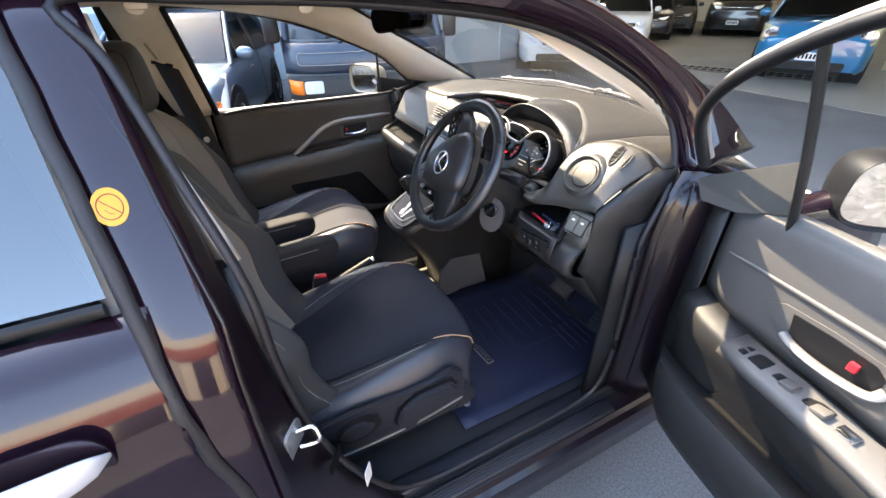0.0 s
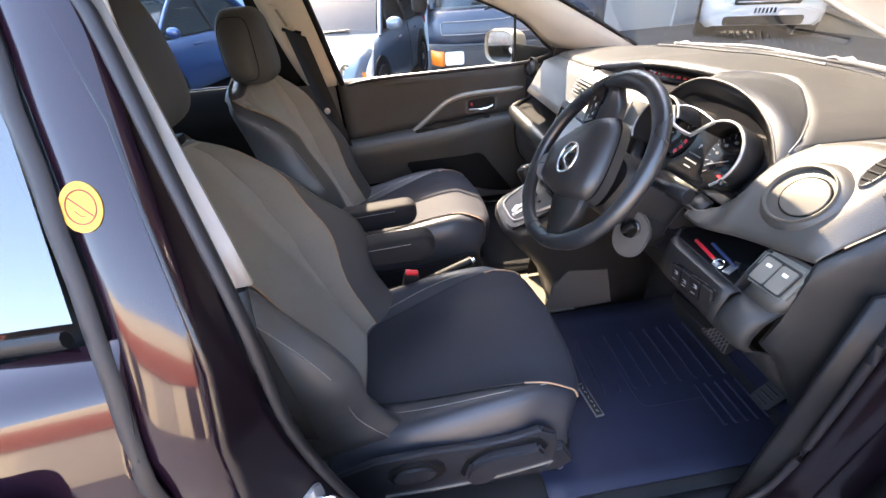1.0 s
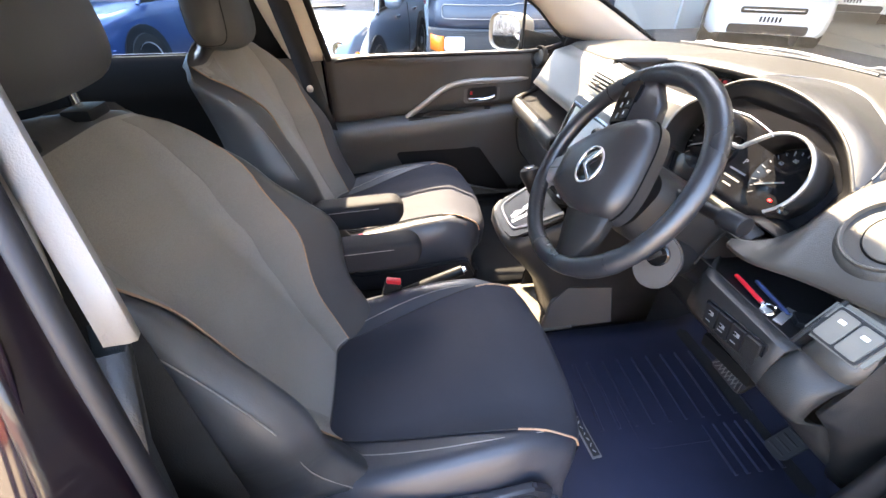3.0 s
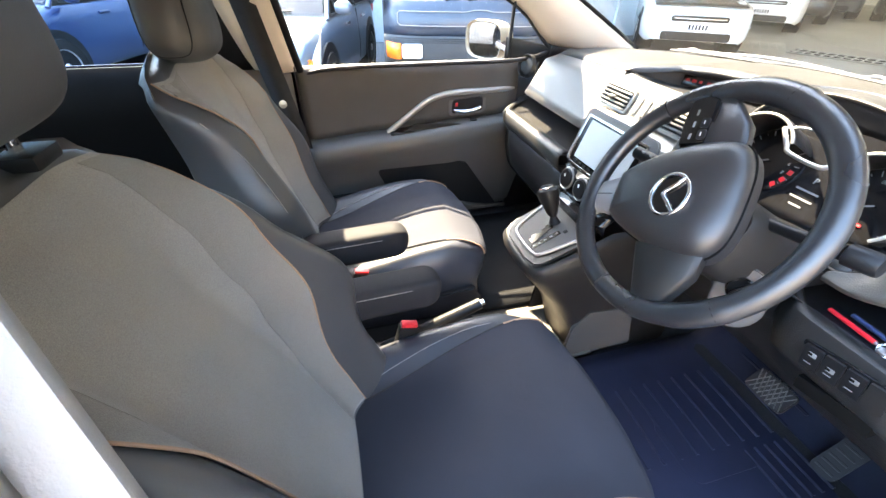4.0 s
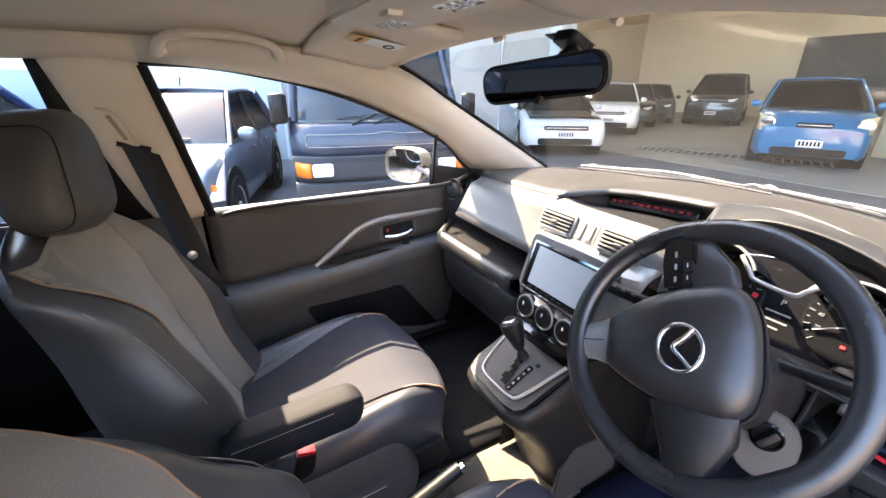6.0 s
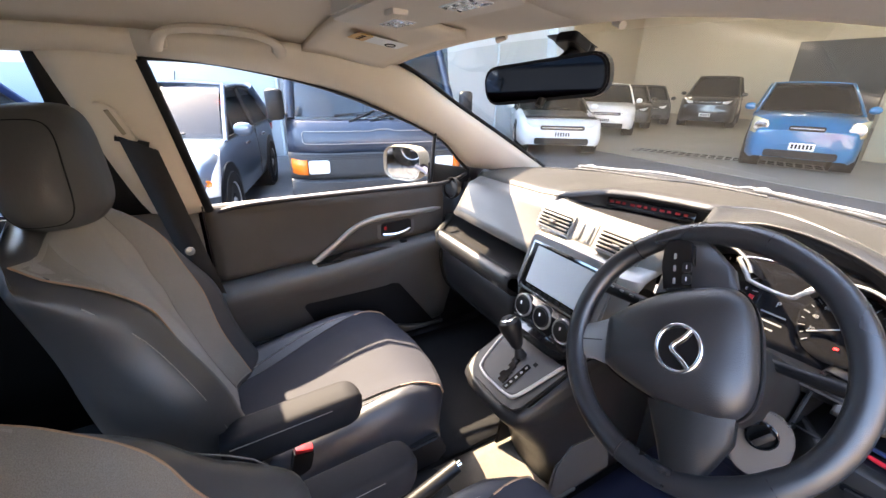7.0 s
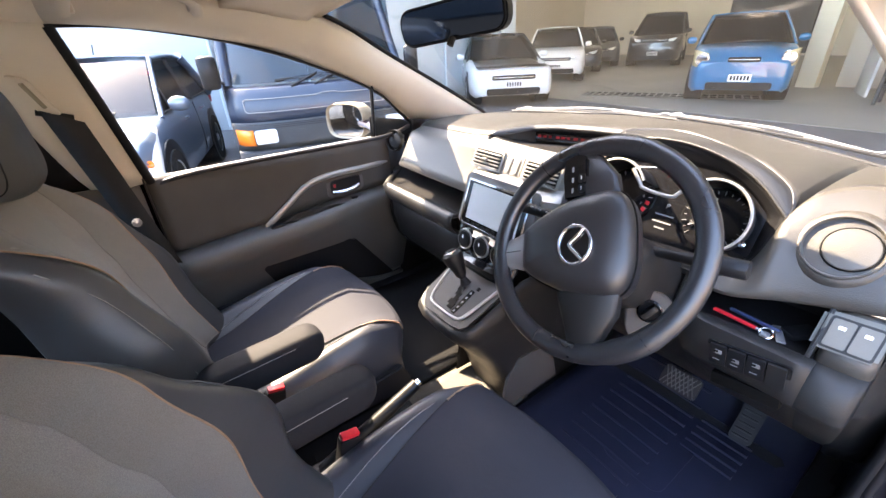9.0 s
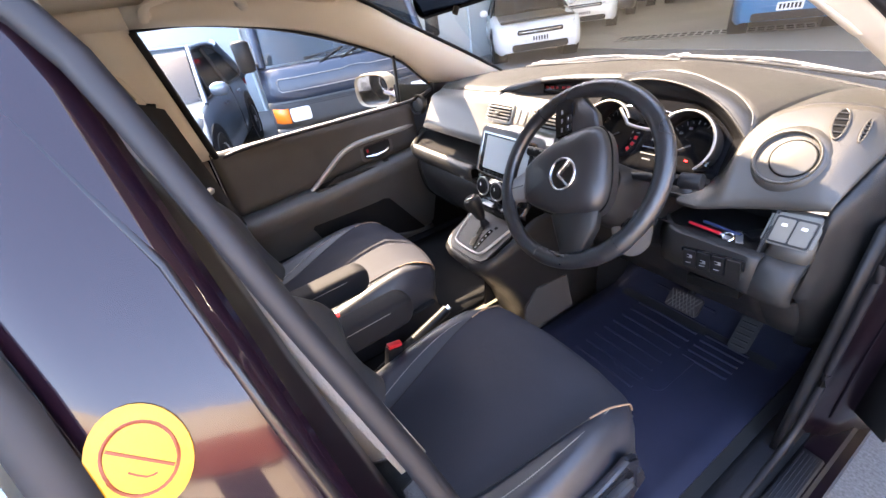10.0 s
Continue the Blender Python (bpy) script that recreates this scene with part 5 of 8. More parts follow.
tube("display_arc", [gc + GU * x + GV * z for x, z in ((-0.062, 0.042), (-0.04, 0.050), (0, 0.053), (0.058, 0.044))], 0.0022, M_CHROME, dash, seg=8)
letters("gear_letter", "P", 0.013, DIALS + GN * 0.0016 + GV * -0.006, GU, GV, M_DIALINK, dash)
for k in (-0.024, -0.038, -0.050):
    box("trip_display", DIALS + GN * 0.0018 + GV * k, (0.036 if k > -0.045 else 0.02, 0.003, 0.001), M_DIMINK, dash, bevel=0, rot=GM)
lathe("trip_button", [(0.005, 0), (0.005, 0.012), (0.0, 0.013)], Vector((0.515, 0.190, 1.062)), GN, M_CHROME, dash, "chrome trip reset button", seg=12)

# ---- steering wheel, turned a quarter clockwise ----
WA = radians(32.8)
WR, WUP, WN = Vector((1, 0, 0)), Vector((0, math.sin(WA), math.cos(WA))), Vector((0, -math.cos(WA), math.sin(WA)))
WC = Vector((0.360, 0.0, 1.065))
ROLL = radians(-64)
wheel = thing("steering_wheel", WC, "black leather steering wheel turned a quarter round", "steering wheel")


def wp(a, b, c=0.0):
    """Place on the wheel: a right and b up as it stands when driving straight, c towards the driver."""
    ca, sa = math.cos(ROLL), math.sin(ROLL)
    return WC + WR * (a * ca - b * sa) + WUP * (a * sa + b * ca) + WN * c


WUU, WVV = (wp(1, 0) - WC), (wp(0, 1) - WC)
rim_rows = []
for k in range(72):
    t = 2 * math.pi * k / 72
    thick = 1.0 + 0.10 * (abs(math.sin(t) - 0.4) < 0.18)
    rim_rows.append([wp((0.172 + 0.0165 * thick * math.cos(q)) * math.cos(t), (0.172 + 0.0165 * thick * math.cos(q)) * math.sin(t), 0.0145 * thick * math.sin(q)) for q in (2 * math.pi * j / 14 for j in range(14))])
rim_rows.append(rim_rows[0])
rim = grid("rim", rim_rows, M_RIMLEATHER, wheel, "black leather rim", close=True, angle=80)
for deg in (32, 148, 208, 332):
    t = radians(deg)
    tube("rim_seam", [wp((0.172 + 0.0172 * math.cos(q)) * math.cos(t), (0.172 + 0.0172 * math.cos(q)) * math.sin(t), 0.0152 * math.sin(q)) for q in (2 * math.pi * j / 12 for j in range(12))], 0.0011, M_BLACK, rim, closed=True, steps=0, seg=5)
for k in range(20):
    t = radians(282 + 3.2 * k)
    tube("stitch", [wp(0.1568 * math.cos(t), 0.1568 * math.sin(t), 0.005), wp(0.1572 * math.cos(t + 0.02), 0.1572 * math.sin(t + 0.02), -0.002)], 0.0008, M_THREAD, rim, steps=0, seg=4)
# hub: a domed, shield-shaped airbag cover
half = [(0.0, 0.080), (0.040, 0.078), (0.070, 0.068), (0.086, 0.048), (0.087, 0.015), (0.083, -0.015), (0.074, -0.045), (0.056, -0.085), (0.040, -0.110), (0.028, -0.117)]
shield = smooth_path([(a, b, 0) for a, b in half] + [(-a, b, 0) for a, b in half[:0:-1]], 5, True)
rows = []
for f, h in ((1.0, -0.022), (1.0, -0.002), (0.985, 0.008), (0.93, 0.018), (0.82, 0.026), (0.62, 0.032), (0.35, 0.036), (0.02, 0.037)):
    rows.append([wp(q.x * f, -0.008 + (q.y + 0.008) * f, h) for q in shield])
grid("airbag_cover", rows, M_HUB, wheel, "satin black airbag cover", close=True, ends=True, angle=60)
tube("cover_gap", [wp(q.x * 1.004, q.y * 1.004, 0.001) for q in shield], 0.0016, M_INK, wheel, closed=True, steps=0, seg=5)


def spoke(name, sections, mat, label=""):
    """A spoke through sections of (edge, other edge, lift), each edge a place on the wheel."""
    rows = []
    for (a0, b0), (a1, b1), c in sections:
        rows.append([wp(lerp(a0, a1, q), lerp(b0, b1, q), c + d) for q, d in ((0, -0.012), (0, 0.002), (0.08, 0.008), (0.5, 0.012), (0.92, 0.008), (1, 0.002), (1, -0.012), (0.5, -0.016))])
    return grid(name, rows, mat, wheel, label, close=True, ends=True, angle=50)


for sgn in (-1, 1):
    spoke("spoke", [((sgn * 0.076, -0.048), (sgn * 0.080, 0.056), 0.004), ((sgn * 0.105, -0.040), (sgn * 0.112, 0.052), 0.004), ((sgn * 0.135, -0.033), (sgn * 0.140, 0.033), 0.0), ((sgn * 0.156, -0.030), (sgn * 0.160, 0.018), -0.004), ((sgn * 0.170, -0.040), (sgn * 0.170, 0.026), -0.008)],
          M_HUB if sgn < 0 else M_DASHLOW, "satin black side spoke")
spoke("lower_spoke", [((-0.044, -0.100), (0.044, -0.100), 0.000), ((-0.034, -0.120), (0.036, -0.120), -0.001), ((-0.027, -0.145), (0.030, -0.145), -0.004), ((-0.026, -0.158), (0.030, -0.158), -0.006), ((-0.036, -0.171), (0.040, -0.171), -0.009)], M_SPOKE, "satin grey lower spoke")
tube("spoke_crease", [wp(0.002, b, c) for b, c in ((-0.121, 0.0115), (-0.14, 0.009), (-0.157, 0.007))], 0.0008, M_BLACK, wheel, steps=2, seg=5)
pod = prism("button_pod", [(-0.155, -0.034), (-0.120, -0.038), (-0.077, -0.033), (-0.077, 0.008), (-0.149, 0.007), (-0.158, -0.010)], wp(0, 0, 0.008), WUU, WVV, 0.011, M_GLOSSBLACK, wheel, "gloss black button pod", bevel=0.004)
for a in (-0.130, -0.111, -0.092):
    prism("button_caption", rounded(0.009, 0.0035, 0.0005), wp(a, -0.018, 0.0192), WUU, WVV, 0.0005, M_DIMINK, pod, bevel=0)
for a in (-0.111, -0.093):
    q = prism("pod_button", rounded(0.015, 0.012, 0.003), wp(a, -0.001, 0.0188), WUU, WVV, 0.004, M_BLACK, pod, bevel=0.0015)
    prism("button_mark", rounded(0.006, 0.0012, 0.0004), wp(a, -0.001, 0.0230), WUU, WVV, 0.0005, M_WHITEINK, q, bevel=0)
# round badge, drawn as a plain winged ring
badge = [wp(0.008 + 0.031 * math.cos(t), -0.001 + 0.0270 * math.sin(t), 0.0405 - 0.0015 * abs(math.sin(t))) for t in (2 * math.pi * k / 32 for k in range(32))]
tube("badge_ring", badge, 0.0030, M_CHROME, wheel, "chrome oval badge ring", closed=True, steps=0, seg=8)
lathe("badge_back", [(0.028, 0), (0.028, 0.002), (0.0, 0.003)], wp(0.008, -0.001, 0.0365), WN, M_GLOSSBLACK, wheel, seg=28)
tube("badge_wing", [wp(-0.017, 0.0145, 0.0405), wp(-0.006, 0.006, 0.042), wp(0.008, -0.008, 0.042), wp(0.022, 0.003, 0.042), wp(0.034, 0.0125, 0.0405)], 0.0032, M_CHROME, wheel, "chrome wing of the badge", steps=4, seg=8)

# column shroud, stalks and ignition
column = thing("steering_column", (0.36, 0.15, 0.95), "black plastic steering column shroud with stalks", "steering column")
rows = []
for t in (0, 0.08, 0.3, 0.6, 1.0):
    c = WC + (-WN) * lerp(0.045, 0.30, t) + Vector((0, 0, -0.012))
    w, h = lerp(0.078, 0.095, t), lerp(0.062, 0.075, t)
    if t == 0:
        w, h = w * 0.9, h * 0.88
    rows.append([c + WR * w * math.copysign(abs(math.cos(q)) ** 0.6, math.cos(q)) + WUP * h * math.copysign(abs(math.sin(q)) ** 0.6, math.sin(q)) for q in (2 * math.pi * k / 28 for k in range(28))])
grid("shroud", rows, M_DASHLOW, column, "black column shroud", close=True, ends=True, angle=60)
tube("wheel_neck", [WC - WN * 0.02, WC - WN * 0.06], 0.045, M_BLACK, column, steps=0, seg=20)
tube("column_trim", [(0.352, 0.14, 1.035), (0.387, 0.14, 1.023), (0.406, 0.14, 1.006), (0.404, 0.14, 0.983), (0.388, 0.14, 0.968)], 0.0032, M_SILVER, column, "silver trim line on the column", steps=4, seg=8)
igc = Vector((0.432, 0.075, 0.938))
ign_axis = Vector((0.45, -0.85, 0.28)).normalized()
iu = ign_axis.cross(Vector((0, 0, 1))).normalized()
iv = iu.cross(ign_axis)
igc = igc - iu * 0.014
tube("ignition_housing", [igc - ign_axis * 0.09, igc - ign_axis * 0.004], 0.040, M_DASHLOW, column, steps=0, seg=20)
prism("ignition_plate", [(0.040 * math.cos(t) * (1.0 if math.cos(t) > 0 else 0.9), 0.045 * math.sin(t) - 0.012 * (math.sin(t) < 0)) for t in (2 * math.pi * k / 24 for k in range(24))], igc, -iu, iv, 0.006, M_GEARPANEL, column, "silver-grey ignition surround")
lathe("ignition_ring", [(0.0195, 0), (0.0200, 0.008), (0.0175, 0.010), (0.0160, 0.003)], igc + ign_axis * 0.005 + iv * 0.008, ign_axis, M_GLOSSBLACK, column, "black ring of the ignition switch", seg=28)
lathe("ignition_face", [(0.0165, 0), (0.0165, 0.005), (0.0, 0.005)], igc + ign_axis * 0.005 + iv * 0.008, ign_axis, M_INK, column, "black ignition switch", seg=24)
box("ignition_knob", igc + ign_axis * 0.014 + iv * 0.008, (0.011, 0.022, 0.030), M_BLACK, column, "black ignition knob", bevel=0.004, rot=Matrix((-iu, ign_axis, iv)).transposed() @ turn(0, 40, 0))
def col(a, b, c):
    """Place beside the column: a right, b up, c towards the driver, from the hub."""
    return WC + WR * a + WUP * b + WN * c


tube("wiper_stalk", [col(-0.05, 0.034, -0.090), col(-0.11, 0.034, -0.080), col(-0.150, 0.031, -0.076), col(-0.207, 0.028, -0.074)], 0.0105, M_BLACK, column, "black wiper stalk", taper=(0.75, 1.15), seg=14)
tube("indicator_stalk", [col(0.05, 0.034, -0.085), col(0.11, 0.042, -0.078), col(0.160, 0.049, -0.073)], 0.0095, M_BLACK, column, "black indicator stalk", taper=(0.8, 1.1), seg=14)
lathe("stalk_knob", [(0.011, -0.036), (0.0142, -0.034), (0.0142, -0.002), (0.0128, 0.0), (0.0, 0.0005)], col(0.198, 0.055, -0.070), (0.98, 0.1, 0.12), M_BLACK, column, "round stalk end switch", seg=18)
for a in (-0.185, -0.165, -0.145, -0.125):
    box("stalk_mark", col(a, 0.0325, -0.0630 - 0.02 * (a + 0.185)), (0.007, 0.002, 0.003), M_DIALINK, column, bevel=0)

# ---- front doors ----
WIN_Y = (0.345, 0.30, 0.18, -0.03, -0.25, -0.48, -0.628)
WIN_X = (0.752, 0.738, 0.690, 0.640, 0.604, 0.580, 0.574)
WIN_Z = (1.082, 1.118, 1.215, 1.310, 1.385, 1.430, 1.437)


def ledge_z(y, low=0.0):
    return -low + table(y, [-0.58, -0.3, 0.05, 0.32], [0.776, 0.795, 0.822, 0.836])


def make_door(name, s, label, fabric, trim, driver):
    """A front door in its closed place on side s (+1 right, -1 left)."""
    base = (s * 0.835, 0.47, 0.40)
    d = thing(name, base, label, "car door", "front doors")
    ys = list(np.linspace(-0.585, 0.315, 25))
    low = 0.022 if driver else 0.0

    def inset(y):
        """The panel draws back at its ends."""
        return 0.03 * step(0.22, 0.33, y) + 0.02 * step(-0.54, -0.60, y)

    up = []
    for y in ys:
        k, lz = inset(y), ledge_z(y, low)
        rise = 0.036 * step(0.33, 0.19, y) if driver else 0.0
        up.append([(s * (a + k), y, z + rise * step(0.93, 1.0, z)) for a, z in ((0.800, 1.030), (0.772, 1.036), (0.762, 1.028), (0.757, 1.0), (0.756, 0.93), (0.760, lz + 0.045), (0.764, lz + 0.012))])
    grid("upper_trim", up, fabric, d, "charcoal upper door trim", thick=0.005, angle=60)
    lo = []
    for y in ys:
        k, lz = inset(y), ledge_z(y, low)
        arm = 0.5 + 0.5 * step(0.10, -0.05, y)
        b = 0.045 * arm
        lo.append([(s * (a + k), y, z) for a, z in ((0.764, lz + 0.012), (0.752 - 0.4 * b, lz + 0.006), (0.736 - b, lz), (0.728 - b, lz - 0.012), (0.728 - b, lz - 0.05), (0.735 - b * 0.7, lz - 0.085), (0.738 - 0.012 * arm, 0.66),
                                                    (0.742, 0.55), (0.752, 0.45), (0.775, 0.42))])
    grid("lower_trim", lo, M_PODLOW if driver else trim, d, "dark grey lower door trim with armrest", thick=0.005, angle=50)
    # curved grab trim rising to the front; on the driver's door a straight moulded edge
    if driver:
        tube("grab_trim", [(s * 0.7535, y, 0.955) for y in (0.27, 0.19, 0.0, -0.25, -0.52)], 0.0085, trim, d, "moulded grab edge", flat=0.8, up=(1, 0, 0), steps=3, seg=10, taper=(0.3, 1.2))
        dish = [(0.172, 0.905), (0.135, 0.928), (0.05, 0.933), (-0.03, 0.930), (-0.052, 0.912), (-0.050, 0.866), (-0.02, 0.852), (0.09, 0.852), (0.125, 0.868)]
        rim = prism("handle_rim", [(-y, z) for y, z in dish], (s * 0.7575, 0, 0), (0, -1, 0), (0, 0, 1), 0.006, trim, d, "raised rim of the handle dish", bevel=0.003)
        cup = prism("handle_cup", [(-(y - 0.035) * 0.80 - 0.035, (z - 0.891) * 0.72 + 0.891) for y, z in dish[1:]], (s * 0.7525, 0, 0), (0, -1, 0), (0, 0, 1), 0.002, M_BLACK, rim, "black door handle recess", bevel=0.001)
        tube("handle_lever", [(s * 0.748, 0.112, 0.872), (s * 0.738, 0.085, 0.868), (s * 0.732, 0.03, 0.868), (s * 0.736, -0.03, 0.874), (s * 0.748, -0.043, 0.890)], 0.0100, M_GREYTRIM, rim, "satin grey door lever", flat=0.75)
        box("lock_tab", (s * 0.744, 0.004, 0.899), (0.008, 0.014, 0.016), M_RED, rim, "red lock tab", bevel=0.002)
    else:
        path = [(-0.285, 0.802, 0.742), (-0.20, 0.861, 0.744), (-0.13, 0.908, 0.747), (-0.07, 0.928, 0.750), (0.0, 0.935, 0.752), (0.09, 0.935, 0.755), (0.19, 0.937, 0.758), (0.285, 0.940, 0.775)]
        tube("grab_trim", [(s * x, y, z) for y, z, x in path], 0.0115, M_SILVER, d, "curved silver grab trim", flat=0.75, up=(1, 0, 0), steps=6, seg=10)
        cup = prism("handle_cup", rounded(0.125, 0.055, 0.014), (s * 0.757, 0.035, 0.884), (0, s * -1, 0.06), (0, 0, 1), 0.006, M_BLACK, d, "black door handle recess")
        prism("handle_rim", rounded(0.155, 0.075, 0.020), (s * 0.759, 0.035, 0.884), (0, s * -1, 0.06), (0, 0, 1), 0.004, trim, cup)
        tube("handle_lever", [(s * 0.744, -0.025, 0.868), (s * 0.738, 0.02, 0.866), (s * 0.740, 0.062, 0.870), (s * 0.748, 0.085, 0.876)], 0.0085, M_CHROME, cup, "chrome door lever", flat=0.8)
        box("lock_tab", (s * 0.746, -0.012, 0.890), (0.006, 0.009, 0.013), M_RED, cup, "red lock tab", bevel=0.002)
    # pull pocket or switch plate on the armrest
    if driver:
        sp = []
        for y in np.linspace(-0.45, 0.165, 10):
            z = ledge_z(y, low) + 0.006
            sp.append([(s * 0.682, y, z - 0.020), (s * 0.684, y, z - 0.004), (s * 0.690, y, z + 0.002), (s * 0.748, y, z + 0.008), (s * 0.752, y, z - 0.004)])
        plate = grid("switch_plate", sp, trim, d, "dark grey window switch plate", thick=0.004)
        for y in (0.055, 0.0, -0.13):
            z = ledge_z(y, low) + 0.012
            box("switch_well", (s * 0.722, y, z), (0.030, 0.040 if y > -0.1 else 0.11, 0.004), M_BLACK, plate, bevel=0.002)
            if y > -0.1:
                box("window_switch", (s * 0.714, y - 0.008, z + 0.003), (0.024, 0.026, 0.009), trim, plate, bevel=0.003, rot=turn(-12))
        z = ledge_z(0.11, low) + 0.012
        box("mirror_switch", (s * 0.718, 0.105, z), (0.036, 0.030, 0.005), M_BLACK, plate, bevel=0.002)
        for q in (-1, 1):
            box("mirror_button", (s * 0.716 + 0.010 * q, 0.134, z + 0.001), (0.014, 0.013, 0.005), M_BLACK, plate, bevel=0.002)
        box("lock_switch", (s * 0.718, -0.050, ledge_z(-0.05, low) + 0.013), (0.024, 0.030, 0.008), M_CHROME, plate, bevel=0.003)
    else:
        box("pull_pocket", (s * 0.727, -0.215, ledge_z(-0.215) + 0.004), (0.036, 0.125, 0.010), M_BLACK, d, "black pull pocket", bevel=0.004)
        prism("switch_base", [(-0.17, 0.0), (0.10, 0.0), (0.02, 0.014), (-0.12, 0.022)], (s * 0.722, -0.06, ledge_z(-0.06) + 0.002), (0, 1, 0.03), (0, 0, 1), 0.012, M_DASHLOW, d)
        box("window_switch", (s * 0.735, 0.055, ledge_z(0.05) + 0.010), (0.018, 0.026, 0.008), M_BLACK, d, bevel=0.003)
    # map pocket, a dark hollow with a raised front
    hollow = ((-0.34, 0.690), (-0.32, 0.700), (0.08, 0.728), (0.11, 0.720), (0.20, 0.60), (0.19, 0.53), (-0.30, 0.53), (-0.36, 0.60)) if driver else ((-0.338, 0.655), (-0.325, 0.668), (0.005, 0.672), (0.030, 0.660), (0.180, 0.450), (0.15, 0.42), (-0.22, 0.42), (-0.30, 0.57))
    prism("map_pocket", hollow, (s * (0.722 if driver else 0.728), 0, 0), (0, 1, 0), (0, 0, 1), 0.006, M_BLACK, d, "black map pocket")
    if driver:
        rows = []
        for t, out in ((0, 0.0), (0.15, 0.05), (0.4, 0.075), (0.7, 0.085), (0.92, 0.080), (1.0, 0.070), (1.0, 0.02)):
            rows.append([(s * (0.742 - out * math.sqrt(max(0.0, 1 - (2 * q - 1) ** 6))), lerp(0.325 - 0.06 * (1 - t), -0.50, q), lerp(0.43, 0.640, t)) for q in (k / 16 for k in range(17))])
        grid("pocket_front", rows, M_PODLOW, d, "black bulging pocket front", thick=0.008)
    else:
        grid("pocket_front", [[(s * (0.722 - 0.018 * math.sin(math.pi * min(1.0, (y + 0.30) / 0.25)) * (y < -0.05) - 0.018 * (y >= -0.05) + 0.006 * math.sin(3 * t)), y, lerp(0.44, table(y, [-0.30, -0.25, 0.17, 0.22], [0.585, 0.552, 0.452, 0.450]), t)) for y in np.linspace(-0.30, 0.22, 12)] for t in (0, 0.3, 0.6, 0.9, 1.0)], trim, d, "dark grey pocket front", thick=0.010)
    if driver:
        lathe("speaker_grille", [(0.07, 0), (0.07, 0.006), (0.06, 0.009), (0, 0.010)], (s * 0.735, 0.17, 0.53), (-s, 0, 0), M_BLACK, d, seg=24)
    # sill seal, sail panel, divider, glass, frame
    # passenger side: the sun on the sill is put into the seal's colour
    tube("waist_seal", [(s * 0.785, y, 1.034) for y in np.linspace(-0.585, 0.22, 6)], 0.010, M_SEAL if driver else M_EDGETRIM, d, "seal along the window sill, sunlight put into its pale colour" if not driver else "black seal along the window sill", steps=0, flat=0.7)
    win = smooth_path([(s * x, y, z) for x, y, z in (zip(WIN_X, WIN_Y, WIN_Z) if not driver else zip(OPEN_X[:6], OPEN_Y[:6], OPEN_Z[:6]))], 5)
    pane = grid("window_glass", [[(s * x_in(lerp(1.02, p.z, t)), p.y + (1 - t) * table(p.y, [-0.63, -0.4, 0.35], [0.065, 0.02, 0.0]), lerp(1.02, p.z, t)) for t in (0, 0.25, 0.5, 0.75, 1)] for p in win], M_SIDEGLASS, d, "clear side window")
    pane.visible_shadow = False
    tube("window_frame", win, 0.0065 if not driver else 0.012, M_BLACK, d, steps=0, seg=8)
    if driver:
        # sunlight along the frame's edge is put in as a pale tube
        tube("outer_frame", [p + Vector((0.020, 0.010, 0.012)) for p in win], 0.008, M_COWL, d, "door frame edge, paled by sunlight put into its colour", steps=0, seg=8)
    tube("frame_rear", [(s * 0.574, -0.632, 1.437), (s * 0.66, -0.602, 1.26), (s * 0.768, -0.566, 1.03)], 0.014, M_BLACK, d, "black rear window frame", steps=3)
    tube("window_divider", [(s * 0.778, 0.192, 1.02), (s * 0.735, 0.178, 1.12), (s * 0.672, 0.155, 1.245)] if not driver else [(0.768, 0.195, 1.045), (0.715, 0.19, 1.18), (0.632, 0.185, 1.355)], 0.011, M_BLACK, d, "black quarter window bar", steps=3, flat=0.5, up=(0, 1, 0))
    prism("sail_panel", [(0.175, 1.02), (0.36, 1.03), (0.365, 1.085), (0.33, 1.088), (0.178, 1.118)] if not driver else [(0.195, 1.075), (0.30, 1.03), (0.385, 1.02), (0.41, 1.062), (0.39, 1.075), (0.222, 1.168)], (s * 0.768 - 0.006, 0, 0), (0, 1, 0), (0, 0, 1), 0.012, trim if driver else M_BLACK, d, "black triangular sail panel")
    # outer skin and thickness
    grid("outer_skin", [[(s * x_out(z), y, z) for y in np.linspace(-0.58, 0.49, 8)] for z in (0.40, 0.55, 0.75, 0.95, 1.05 if driver else 1.015)], M_PAINT, d, "glossy dark plum door skin", thick=0.004)
    for y, nm in ((-0.582, "shut_face"), (0.40, "hinge_face")):
        grid(nm, [[(s * lerp(0.75, x_out(z) - 0.002, t), y + (0.07 * t if y > 0 else 0), z) for t in (0, 0.3, 0.7, 1)] for z in (0.41, 0.6, 0.8, 1.0, 1.05)], M_PAINTIN, d, thick=0.004)
    grid("trim_end", [[(s * lerp(0.77, 0.81, t), lerp(0.315, 0.40, t), z) for t in (0, 0.5, 1)] for z in (0.42, 0.6, 0.8, 1.03)], trim if not driver else M_DASHLOW, d, thick=0.004)
    # outside mirror
    mc = Vector((s * 1.060, 0.215, 1.065)) if s < 0 else Vector((s * 1.02, 0.20, 1.085))
    face = Matrix.Rotation(radians(-30 * s), 3, "Z")        # the glass is set towards the driver
    ring = [2 * math.pi * j / 32 for j in range(32)]
    rows = []
